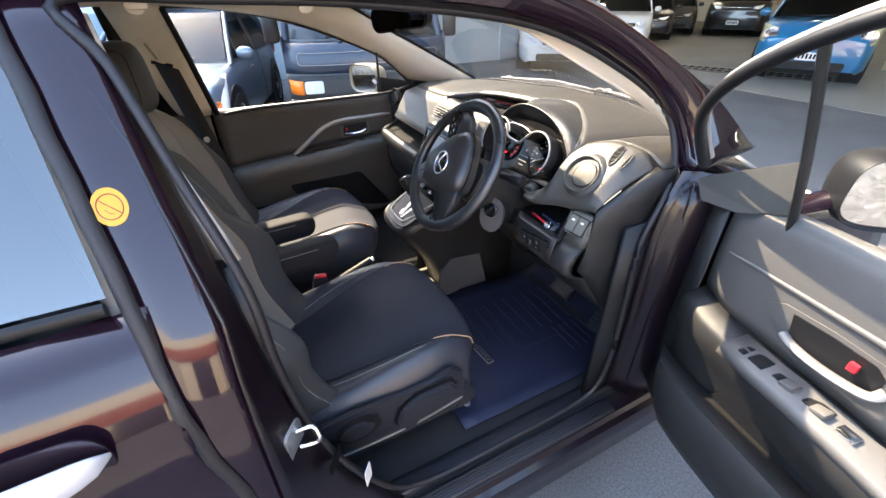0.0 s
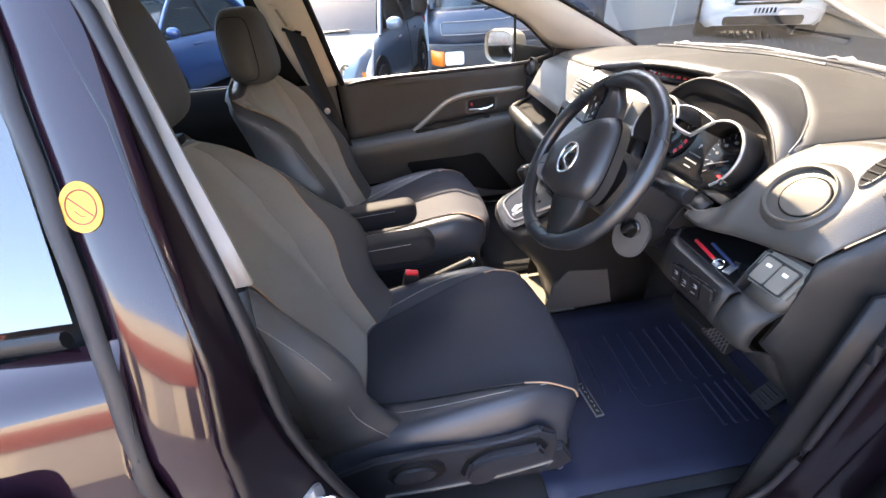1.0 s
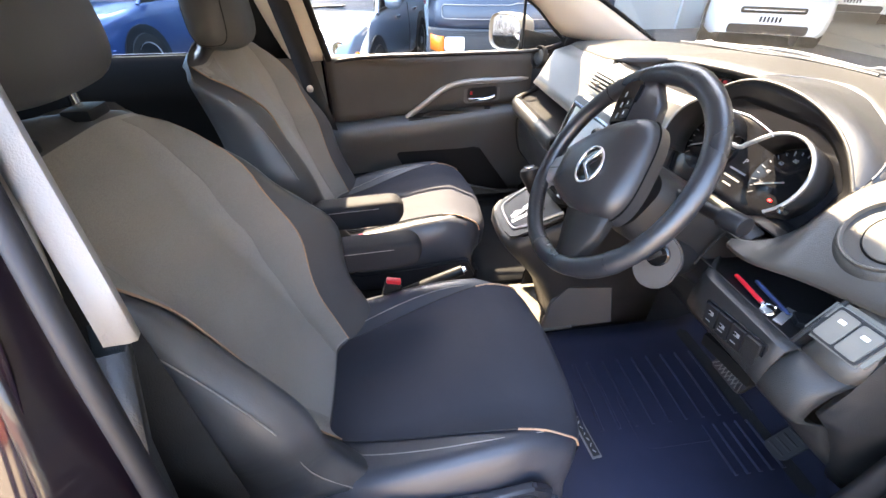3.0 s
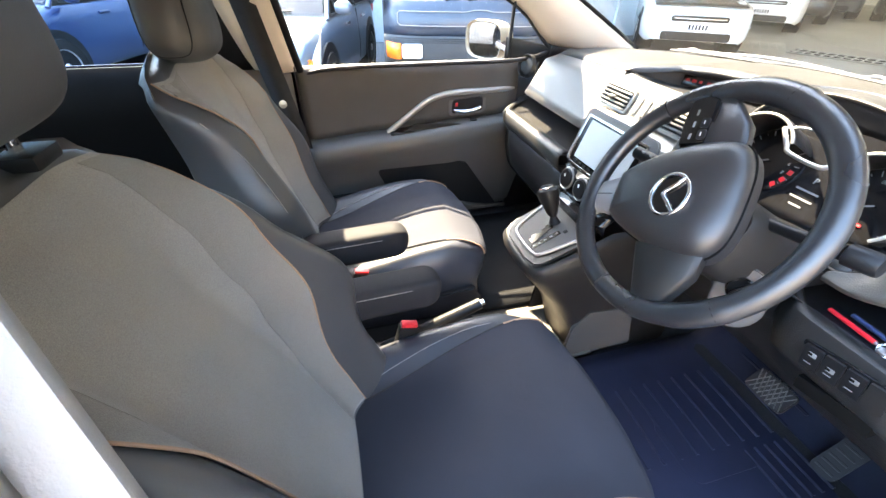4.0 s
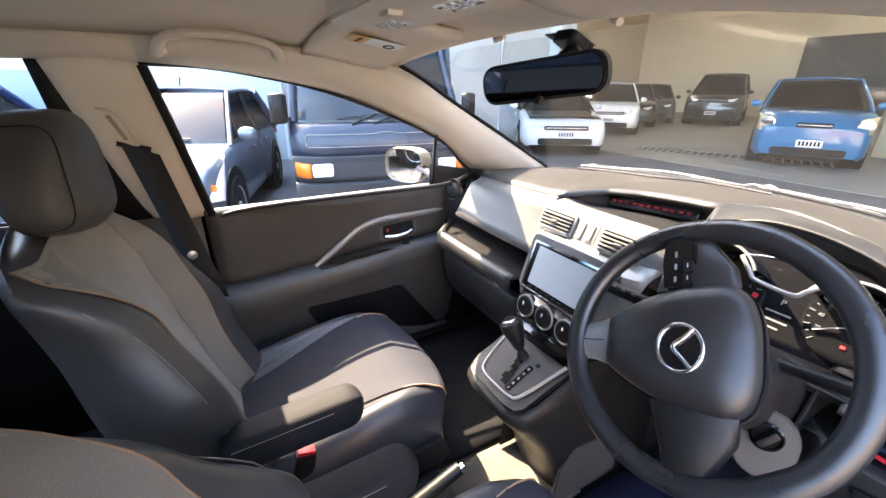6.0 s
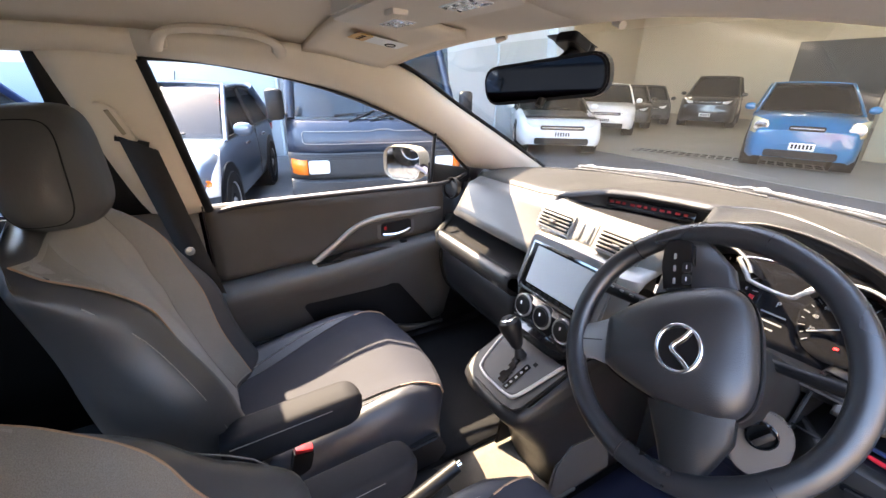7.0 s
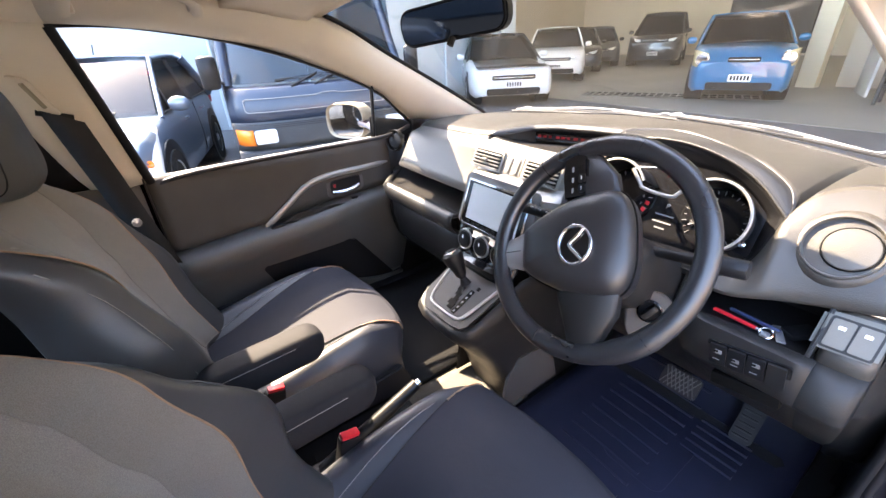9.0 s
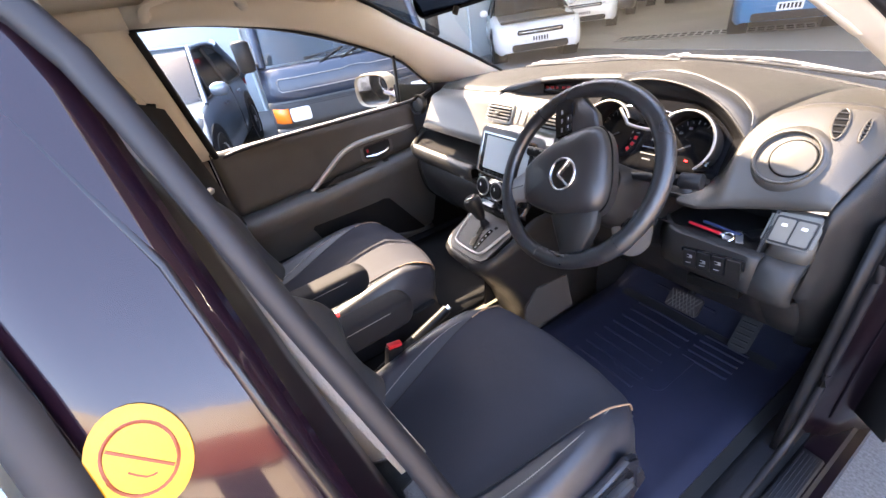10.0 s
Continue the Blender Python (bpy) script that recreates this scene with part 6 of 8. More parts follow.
    for dy, k in ((-0.020, 0.93), (-0.030, 0.97), (-0.032, 1.0), (0.0, 1.03), (0.045, 0.97), (0.085, 0.75), (0.105, 0.4)):
        rows.append([mc + face @ Vector((0.098 * k * math.copysign(abs(math.cos(q)) ** 0.6, math.cos(q)), dy, 0.074 * k * math.copysign(abs(math.sin(q)) ** 0.62, math.sin(q)))) for q in ring])
    shell = grid("mirror_housing", rows, M_TAUPE if s < 0 else M_BLACK, d, "outside mirror housing", close=True, ends=False, angle=60)
    glass_rows = [[mc + face @ Vector((0.090 * f * math.copysign(abs(math.cos(q)) ** 0.6, math.cos(q)), -0.020, 0.067 * f * math.copysign(abs(math.sin(q)) ** 0.62, math.sin(q)))) for q in ring] for f in (1.0, 0.6, 0.02)]
    grid("mirror_glass", glass_rows, M_MIRROR, shell, "silvered mirror glass", close=True, ends=True)
    tube("mirror_stalk", [(s * 0.80, 0.28, 1.03), (s * 0.90, 0.27, 1.04), (s * 0.99, 0.25, 1.06)], 0.03, M_PAINT, d, flat=0.6)
    return d


passenger_door = make_door("passenger_door", -1, "closed charcoal passenger door with a silver grab trim", M_DOORFAB, M_DOORTRIM, False)
driver_door = make_door("driver_door", 1, "open grey driver's door with window switches, sunlit", M_DOORTRIM, M_DOORTRIM, True)
driver_door.rotation_euler.z = radians(79)
driver_door.location += Vector((-0.079, -0.007, 0.05))

# ---- sliding rear door, outside ----
slide = thing("sliding_door", (0.86, -1.2, 0.35), "glossy dark plum sliding door with a chrome-lit handle", "car door")
rows = []
for z in np.linspace(0.36, 1.135, 16):
    yf = -0.662 + 0.05 * step(0.95, 0.70, z)
    bulge = 0.012 * math.exp(-((z - 1.0) / 0.08) ** 2) + 0.006 * math.exp(-((z - 0.62) / 0.1) ** 2)
    rows.append([(x_out(z) + bulge + 0.004 - 0.012 * (t < 0.02), lerp(yf, -1.75, t), z) for t in (0, 0.015, 0.1, 0.3, 0.6, 1.0)])
grid("door_skin", rows, M_PAINT, slide, "glossy dark plum door skin", thick=0.004)
tube("waist_strip", [(x_out(1.15) + 0.006, y, 1.148) for y in (-0.70, -1.0, -1.4, -1.75)], 0.007, M_BLACK, slide, "black waist strip", steps=0, flat=1.4)
gl = grid("door_glass", [[(x_out(z) - 0.006, lerp(-0.70 - 0.09 * (z - 1.16), -1.75, t), z) for t in (0, 0.3, 0.6, 1)] for z in (1.155, 1.25, 1.35, 1.46)], M_TINTOUT, slide, "dark tinted sliding door glass")
edge_line = [(x_out(z) - 0.002, table(z, [0.40, 0.62, 0.80, 0.95, 1.06, 1.15, 1.25, 1.35, 1.47], [-0.607, -0.613, -0.632, -0.656, -0.670, -0.680, -0.692, -0.705, -0.721]), z) for z in np.linspace(1.47, 0.40, 24)]
tube("edge_seal", edge_line, 0.010, M_SEAL, slide, "grey-black rubber edge seal", steps=2, flat=0.55, up=(1, 0, 0))
hz = 1.005
prism("handle_dish", rounded(0.13, 0.09, 0.035), (x_out(hz) + 0.014, -0.80, hz), (0, 1, 0), (0, 0, 1), 0.003, M_PAINT, slide, bevel=0.001)
rows = []
for t in np.linspace(0, 1, 15):
    y = lerp(-0.955, -0.735, t)
    k = math.sqrt(max(0.02, 1 - abs(2 * t - 1) ** 3.0))
    c = Vector((x_out(hz) + 0.020 + 0.024 * math.sin(math.pi * t) ** 0.6, y, hz + 0.004))
    rows.append([c + Vector((0.011 * k * math.copysign(abs(math.cos(q)) ** 0.7, math.cos(q)), 0, 0.024 * k * math.copysign(abs(math.sin(q)) ** 0.7, math.sin(q)))) for q in (2 * math.pi * j / 18 for j in range(18))])
grid("handle", rows, M_HANDLE, slide, "bright silver pull handle", close=True, ends=True, angle=70)
tube("handle_split", [(x_out(hz) + 0.0555, -0.83, hz + 0.026), (x_out(hz) + 0.0565, -0.832, hz), (x_out(hz) + 0.0555, -0.835, hz - 0.02)], 0.0012, M_BLACK, slide, seg=5)
# warning sticker on the glass
st = thing("warning_sticker", (0.744, -0.652, 1.22), "round yellow warning sticker with a black barred circle", "sticker")
sn = Vector((0.51, 0, 1)).normalized().cross(Vector((0, 1, 0)))
so = Vector((x_out(1.250) - 0.0035, -0.666, 1.250))
su, sv = Vector((0, 1, 0)), Vector((-0.55, 0, 1)).normalized()
sn = su.cross(sv)
prism("disc", [(0.019 * math.cos(t), 0.024 * math.sin(t)) for t in (2 * math.pi * k / 28 for k in range(28))], so, su, sv, 0.0012, M_STICKER, st, bevel=0)
tube("ring", [so + sn * 0.0008 + su * 0.0135 * math.cos(t) + sv * 0.016 * math.sin(t) for t in (2 * math.pi * k / 28 for k in range(28))], 0.0010, M_STICKERINK, st, closed=True, steps=0, seg=5)
tube("bar", [so + sn * 0.0008 + su * -0.0095 + sv * 0.0095, so + sn * 0.0008 + su * 0.0095 + sv * -0.0095], 0.0010, M_STICKERINK, st, steps=0, seg=5)
tube("figure_bar", [so + sn * 0.0008 + su * -0.006 + sv * -0.003, so + sn * 0.0008 + su * -0.001 + sv * -0.0085, so + sn * 0.0008 + su * 0.003 + sv * -0.009], 0.0007, M_STICKERINK, st, steps=2, seg=5)

# ---- centre console with shift lever ----
console = thing("centre_console", (0.01, 0.1, 0.4), "black centre console carrying the gear lever", "console")
TU, TV = Vector((1, 0, 0)), Vector((0, 0.90, 0.44)).normalized()
TN = TU.cross(TV)
tc0 = Vector((0.008, -0.002, 0.772))       # middle of the sloping gear panel


def con_row(t):
    """Outline of the console, from the gear panel's rim down to the floor."""
    prof = ((0.0, 0.104, -0.062, 0.004), (0.10, 0.110, -0.072, -0.012), (0.2, 0.112, -0.074, -0.035), (0.35, 0.108, -0.055, -0.075), (0.55, 0.104, 0.02, -0.17), (0.75, 0.104, 0.075, -0.27), (1.0, 0.104, 0.11, -0.39))
    return prof[t]


rows = []
for t in range(7):
    _, w, yf, dz = con_row(t)
    row = []
    for x, y in ((-w, 0.42), (-w, 0.25), (-w, 0.12), (-w, yf + 0.035), (-w * 0.86, yf + 0.008), (-w * 0.5, yf - 0.004), (0, yf - 0.006), (w * 0.5, yf - 0.004), (w * 0.86, yf + 0.008), (w, yf + 0.035), (w, 0.12), (w, 0.25), (w, 0.42)):
        z = 0.772 + dz + (0.44 / 0.90) * (min(y, 0.10) - 0.0) * (1 - min(1, t / 3.5))
        row.append((x + 0.008, y, max(z, 0.388)))
    rows.append(row)
grid("console_body", rows, M_DASHLOW, console, "black bulging console body", thick=0.005, angle=60)
prism("gear_surround", [(-0.098, -0.05), (-0.085, -0.068), (-0.05, -0.076), (0.05, -0.076), (0.085, -0.068), (0.098, -0.05), (0.108, 0.085), (-0.108, 0.085)], tc0, TU, TV, 0.010, M_DASHLOW, console, "black gear surround", bevel=0.005)
rim_pts = [(-0.092, 0.085), (-0.084, 0.030), (-0.066, -0.034), (-0.046, -0.050), (0.0, -0.053), (0.048, -0.050), (0.066, -0.036), (0.080, 0.030), (0.090, 0.085)]
tube("silver_rim", [tc0 + TU * a + TV * b + TN * 0.012 for a, b in rim_pts], 0.0042, M_SILVER, console, "silver rim of the gear panel", steps=4, seg=8)
prism("gear_panel", [(-0.088, 0.084), (-0.080, 0.030), (-0.062, -0.032), (-0.044, -0.046), (0.0, -0.049), (0.045, -0.046), (0.062, -0.034), (0.076, 0.030), (0.086, 0.084)], tc0 + TN * 0.008, TU, TV, 0.004, M_GEARPANEL, console, "dark grey gear panel", bevel=0.0015)
gate = [(-0.016, 0.046), (0.000, 0.046), (0.000, 0.030), (0.006, 0.030), (0.006, 0.012), (0.011, 0.012), (0.011, -0.004), (0.016, -0.004), (0.016, -0.020), (0.020, -0.020), (0.020, -0.038), (0.002, -0.038), (0.002, -0.028), (-0.006, -0.028), (-0.006, -0.012), (0.000, -0.012), (0.000, 0.002), (-0.008, 0.002), (-0.008, 0.016), (-0.013, 0.016), (-0.013, 0.030), (-0.016, 0.030)]
prism("gear_gate", gate, tc0 + TN * 0.0132, TU, TV, 0.0012, M_GLOSSBLACK, console, "black stepped gear gate", bevel=0)
prism("gear_strip", rounded(0.014, 0.078, 0.003), tc0 + TN * 0.0128 + TU * 0.031 + TV * -0.004, TU, TV, 0.0010, M_GLOSSBLACK, console, "gloss black gear position strip", bevel=0)
for b in (0.026, 0.010, -0.006, -0.022, -0.036):
    prism("gear_mark", rounded(0.005, 0.007, 0.001), tc0 + TN * 0.0138 + TU * 0.031 + TV * b, TU, TV, 0.0006, M_DIMINK, console, bevel=0)
prism("shift_lock", rounded(0.010, 0.010, 0.001), tc0 + TN * 0.0132 + TU * 0.040 + TV * 0.046, TU, TV, 0.0008, M_INK, console, bevel=0)
lever = thing("gear_lever", tc0, "black and chrome automatic gear lever", "gear lever")
lb = tc0 + TU * -0.006 + TV * 0.040 + TN * 0.012
lt = Vector((-0.030, 0.014, 0.872))
ld = (lt - lb).normalized()
tube("shaft", [lb, lt], 0.008, M_BLACK, lever, steps=0, seg=12)
tube("boot", [lb, lb + ld * 0.018], 0.013, M_BLACK, lever, steps=0, seg=14, taper=(1.2, 0.7))
lathe("knob", [(0.010, 0.022), (0.015, 0.031), (0.018, 0.045), (0.024, 0.064), (0.0275, 0.078), (0.0260, 0.090), (0.018, 0.097), (0.0, 0.098)], lb, ld, M_BLACK, lever, "glossy black gear knob", seg=22)
lathe("knob_cap", [(0.0200, 0.0945), (0.0200, 0.0975), (0.0150, 0.0995), (0.0, 0.0995)], lb, ld, M_CHROME, lever, "chrome knob cap", seg=22)
lathe("knob_inlay", [(0.0150, 0.0995), (0.014, 0.1010), (0.0, 0.1015)], lb, ld, M_BLACK, lever, seg=16)
# grey lower cheek by the driver's leg
prism("console_cheek", [(0.06, 0.40), (0.30, 0.40), (0.26, 0.56), (0.12, 0.575), (0.075, 0.52)], (0.108, 0, 0), (0, 1, 0), (0, 0, 1), 0.010, M_GEARPANEL, console, "dark grey lower console cheek", bevel=0.004)
prism("console_cheek", [(0.06, 0.40), (0.30, 0.40), (0.26, 0.56), (0.12, 0.575), (0.075, 0.52)], (-0.104, 0, 0), (0, 1, 0), (0, 0, 1), 0.008, M_DASHLOW, console, bevel=0.004)

# ---- between the seats ----
tunnel = thing("floor_tray", (0, -0.35, 0.40), "black plastic tray between the front seats", "tray")
prism("tray_body", rounded(0.17, 0.42, 0.03), (0.0, -0.36, 0.40), (1, 0, 0), (0, 1, 0), 0.055, M_BLACK, tunnel, bevel=0.01)
for y in (-0.20, -0.29, -0.40):
    prism("cup_well", rounded(0.075, 0.07, 0.03), (-0.03, y, 0.451), (1, 0, 0), (0, 1, 0), 0.008, M_BLACK, tunnel, bevel=0.002)
brake = thing("parking_brake", (0.07, -0.42, 0.5), "black parking brake lever with a chrome button", "parking brake")
tube("lever", [(0.072, -0.44, 0.535), (0.072, -0.34, 0.575), (0.073, -0.25, 0.612), (0.073, -0.185, 0.638)], 0.0155, M_BLACK, brake, steps=4, seg=12, taper=(1.15, 0.95))
tube("button", [(0.073, -0.188, 0.637), (0.073, -0.176, 0.642)], 0.008, M_CHROME, brake, "chrome release button", steps=0, seg=12)
box("boot", (0.07, -0.43, 0.505), (0.06, 0.09, 0.06), M_BLACK, brake, bevel=0.015)
for bx, by, bz, nm in ((0.126, -0.385, 0.655, "seat by the wheel"), (-0.125, -0.470, 0.630, "passenger seat")):
    bk = thing("belt_buckle", (bx, by, 0.5), "black seat belt buckle with a red button", "buckle", "seat belt buckles")
    box("buckle_body", (bx, by - 0.005, bz - 0.035), (0.024, 0.045, 0.085), M_BLACK, bk, bevel=0.006, rot=turn(-14))
    box("release_button", (bx, by + 0.006, bz + 0.011), (0.018, 0.038, 0.010), M_RED, bk, "red release button", bevel=0.003, rot=turn(-14))
    tube("stalk", [(bx, by - 0.02, bz - 0.07), (bx, by - 0.05, 0.48)], 0.009, M_BLACK, bk, steps=0, flat=0.5)

# ---- driver's footwell ----
rm = thing("floor_mat", (0.40, 0.2, 0.392), "dark navy ribbed rubber floor mat", "floor mat")
lp = box("label_plate", (0.468, 0.058, 0.4035), (0.106, 0.024, 0.004), M_GREYTRIM, rm, "grey metal label on the mat", bevel=0.001, rot=turn(0, 0, 6))
box("plate_field", (0.468, 0.058, 0.4058), (0.098, 0.017, 0.001), M_DASHLOW, lp, bevel=0, rot=turn(0, 0, 6))
for k in range(6):
    box("plate_bar", (0.431 + 0.0148 * k, 0.0541 + 0.00156 * k, 0.4066), (0.009, 0.0022, 0.0008), M_SILVER, lp, bevel=0, rot=turn(0, 0, 40 if k % 2 else -30))


def mat_z(y):
    return 0.398 + 0.30 * step(0.50, 0.78, y)


grid("mat_sheet", [[(x, y, mat_z(y) + 0.012 * (k in (0, 12) or j in (0, 16))) for k, x in enumerate(np.linspace(0.14, 0.70, 13))] for j, y in enumerate(np.linspace(-0.14, 0.64, 17))], M_MAT, rm, thick=0.006)
for k in range(13):
    y = 0.02 + 0.045 * k
    tube("rib", [(0.26, y, mat_z(y) + 0.005), (0.34, y, mat_z(y) + 0.005), (0.46, y - 0.005, mat_z(y) + 0.005)], 0.0048, M_MAT, rm, steps=0, seg=6)
for k in range(6):
    y = 0.36 + 0.03 * k
    tube("rib", [(0.48, y, mat_z(y) + 0.004), (0.60, y, mat_z(y) + 0.004)], 0.0048, M_MAT, rm, steps=0, seg=6)
prism("heel_pad", rounded(0.16, 0.20, 0.03), (0.44, 0.28, 0.4), (1, 0, 0), (0, 1, 0), 0.004, M_MAT, rm)
for x in (0.62,):
    lathe("mat_button", [(0.012, 0), (0.010, 0.006), (0, 0.007)], (x, -0.09, 0.402), (0, 0, 1), M_STEEL, rm, seg=14)
lathe("mat_button", [(0.012, 0), (0.010, 0.006), (0, 0.007)], (0.46, -0.10, 0.402), (0, 0, 1), M_STEEL, rm, seg=14)
bp = thing("brake_pedal", (0.41, 0.5, 0.47), "grey rubber-faced brake pedal", "pedal")
PU, PV = Vector((1, 0, 0)), Vector((0, 0.62, 0.78)).normalized()
prism("pad", rounded(0.098, 0.062, 0.012), (0.408, 0.462, 0.500), PU, PV, 0.014, M_SEAL, bp, "worn grey rubber pedal pad", bevel=0.004)
for k in range(-3, 4):
    for sg in (-1, 1):
        tube("pad_rib", [Vector((0.408 + 0.011 * k - 0.012 * sg, 0.462, 0.500)) + PV * -0.026 + PU.cross(PV) * 0.0145, Vector((0.408 + 0.011 * k + 0.012 * sg, 0.462, 0.500)) + PV * 0.026 + PU.cross(PV) * 0.0145], 0.0014, M_DOORTRIM, bp, steps=0, seg=4)
tube("arm", [(0.41, 0.475, 0.51), (0.41, 0.56, 0.62), (0.41, 0.60, 0.80)], 0.011, M_BLACK, bp)
ap = thing("accelerator_pedal", (0.56, 0.5, 0.42), "black ribbed accelerator pedal", "pedal")
AU, AV = Vector((1, 0.1, 0)), Vector((0, 0.55, 0.84)).normalized()
prism("pad", rounded(0.05, 0.12, 0.012), (0.568, 0.505, 0.462), AU, AV, 0.012, M_RUBBER, ap, bevel=0.004)
for k in range(6):
    tube("pad_rib", [Vector((0.550, 0.505, 0.462)) + AV * (-0.045 + 0.018 * k) + Vector((0, -0.012, 0.008)), Vector((0.586, 0.508, 0.462)) + AV * (-0.045 + 0.018 * k) + Vector((0, -0.012, 0.008))], 0.003, M_SEAL, ap, steps=0, seg=5)
tube("arm", [(0.57, 0.53, 0.50), (0.58, 0.60, 0.62), (0.58, 0.62, 0.75)], 0.009, M_BLACK, ap)
# mat on the passenger side, carpet by the console with sunlight put into its colour
pm = thing("passenger_mat", (-0.40, 0.15, 0.392), "charcoal carpet mat on the passenger floor", "floor mat")
grid("mat_sheet", [[(x, y, mat_z(y) + 0.004) for x in np.linspace(-0.70, -0.125, 9)] for y in np.linspace(-0.10, 0.62, 14)], M_CARPET, pm, thick=0.008)
cm = thing("centre_carpet", (0, -0.02, 0.392), "carpet strip beside the console, sunlight put into its pale grey", "carpet")
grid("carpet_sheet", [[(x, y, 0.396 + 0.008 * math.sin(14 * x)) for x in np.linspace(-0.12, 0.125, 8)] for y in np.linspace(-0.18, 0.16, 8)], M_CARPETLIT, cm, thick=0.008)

# ---- things in the tray ----
pen = thing("red_pen", (0.55, 0.19, 0.93), "red ballpoint pen lying in the tray", "pen")
tube("barrel", [(0.508, 0.178, 0.9405), (0.574, 0.165, 0.945)], 0.0035, M_RED, pen, steps=0, seg=10)
tube("tip", [(0.574, 0.165, 0.945), (0.584, 0.163, 0.9455)], 0.003, M_STEEL, pen, steps=0, seg=8, taper=(1, 0.3))
pen2 = thing("blue_pen", (0.57, 0.2, 0.93), "dark blue pen lying in the tray", "pen")
tube("barrel", [(0.525, 0.200, 0.940), (0.600, 0.186, 0.943)], 0.0035, M_BLUE, pen2, steps=0, seg=10)
keys = thing("key_ring", (0.6, 0.17, 0.93), "steel keys on a ring", "keys")
tube("ring", [(0.588 + 0.009 * math.cos(t), 0.162 + 0.006 * math.sin(t), 0.946 + 0.006 * math.sin(t)) for t in (2 * math.pi * k / 14 for k in range(14))], 0.0014, M_CHROME, keys, closed=True, steps=0, seg=5)
box("key_blade", (0.600, 0.180, 0.942), (0.012, 0.045, 0.003), M_STEEL, keys, bevel=0.001, rot=turn(0, 0, 25))
box("key_head", (0.588, 0.160, 0.944), (0.012, 0.014, 0.004), M_STEEL, keys, bevel=0.003)
box("key_fob", (0.618, 0.21, 0.941), (0.026, 0.05, 0.012), M_BLACK, keys, bevel=0.005, rot=turn(0, 0, -30))

# ---- roof fittings ----
rv = thing("rear_view_mirror", (0.0, 0.02, 1.41), "black rear-view mirror hanging from the windscreen", "mirror")
RM = look((0.0, 0.005, 1.404), (0.42, -0.95, 1.33), -7)      # glass faces the driver
mu, mv = Vector(RM.col[0][:3]), Vector(RM.col[1][:3])
prism("mirror_shell", rounded(0.236, 0.070, 0.026), Vector((0.0, 0.005, 1.404)) + mu.cross(mv) * 0.028, -mu, mv, 0.030, M_BLACK, rv, "black mirror shell", bevel=0.008)
prism("mirror_glass", rounded(0.222, 0.058, 0.022), Vector((0.0, 0.005, 1.404)) - mu.cross(mv) * 0.004, -mu, mv, -0.0015, M_DIMGLASS, rv, "dark mirror glass", bevel=0)
tube("stem", [(0.0, 0.03, 1.42), (0.0, 0.06, 1.445), (0.0, 0.09, 1.462)], 0.011, M_BLACK, rv, steps=4)
lathe("stem_foot", [(0.022, 0), (0.020, 0.012), (0.012, 0.018), (0, 0.018)], (0.0, 0.10, 1.464), (0, -0.5, -0.8), M_BLACK, rv)
tube("dip_tab", [(0.012, 0.002, 1.375), (0.012, -0.006, 1.362)], 0.007, M_BLACK, rv, steps=0)
for s, nm in ((-1, "passenger"), (1, "driver")):
    vs = thing("sun_visor", (s * 0.33, -0.1, 1.47), "beige sun visor folded against the headliner", "sun visor", "sun visors")
    rows = []
    for j in range(7):
        y = lerp(-0.075, -0.285, j / 6)
        row = []
        for k in range(9):
            x = s * lerp(0.145, 0.515, k / 8)
            u = abs(x) / 0.52
            row.append((x, y - 0.03 * (u - 0.6), table(-y, [-0.08, 0.03, 0.25], [1.428, 1.442, 1.477]) + 0.05 * (1 - u ** 2.4) - 0.010 - 0.006 * math.sin(math.pi * j / 6)))
        rows.append(row)
    grid("visor_panel", rows, M_BEIGE, vs, "padded beige visor", thick=0.014)
    if s < 0:
        c, lu, lv = Vector((-0.305, -0.165, 1.474)), Vector((0.15, -1, 0.13)), Vector((-1, -0.15, -0.107))
        lab = prism("visor_label", rounded(0.085, 0.050, 0.002), c, lu, lv, 0.0010, M_PLATE, vs, "white warning label with a yellow band", bevel=0)
        prism("label_band", rounded(0.036, 0.049, 0.001), c + lu * 0.058, lu, lv, 0.0012, M_STICKER, lab, "yellow band with black marks", bevel=0)
        for q in (-0.012, 0.0, 0.012):
            prism("label_mark", rounded(0.010, 0.007, 0.001), c + lu * 0.058 + lv * q + Vector((0, 0, -0.0012)), lu, lv, 0.0006, M_INK, lab, bevel=0)
        tube("label_symbol", [c + lu * (-0.014 + 0.011 * math.cos(t)) + lv * (0.006 + 0.011 * math.sin(t)) + Vector((0, 0, -0.0018)) for t in (2 * math.pi * k / 16 for k in range(16))], 0.0012, M_INK, lab, closed=True, steps=0, seg=5)
    tube("visor_rod", [(s * 0.13, 0.02, 1.485), (s * 0.15, 0.012, 1.478)], 0.006, M_BEIGEPL, vs, steps=0)
for s in (-1, 1):
    gh = thing("grab_handle", (s * 0.54, -0.46, 1.47), "beige folding grab handle on the headliner", "grab handle", "grab handles")
    tube("grip", [(s * 0.495, -0.590, 1.452), (s * 0.455, -0.575, 1.478), (s * 0.440, -0.53, 1.488), (s * 0.438, -0.47, 1.489), (s * 0.440, -0.41, 1.484), (s * 0.458, -0.362, 1.468), (s * 0.495, -0.350, 1.448)], 0.0125, M_BEIGEPL, gh, steps=5, flat=0.7)
    for y in (-0.585, -0.352):
        box("mount", (s * 0.498, y, 1.462), (0.03, 0.03, 0.022), M_BEIGEPL, gh, bevel=0.006)
ml = thing("map_light", (0, -0.12, 1.5), "beige overhead map light console", "lamp")
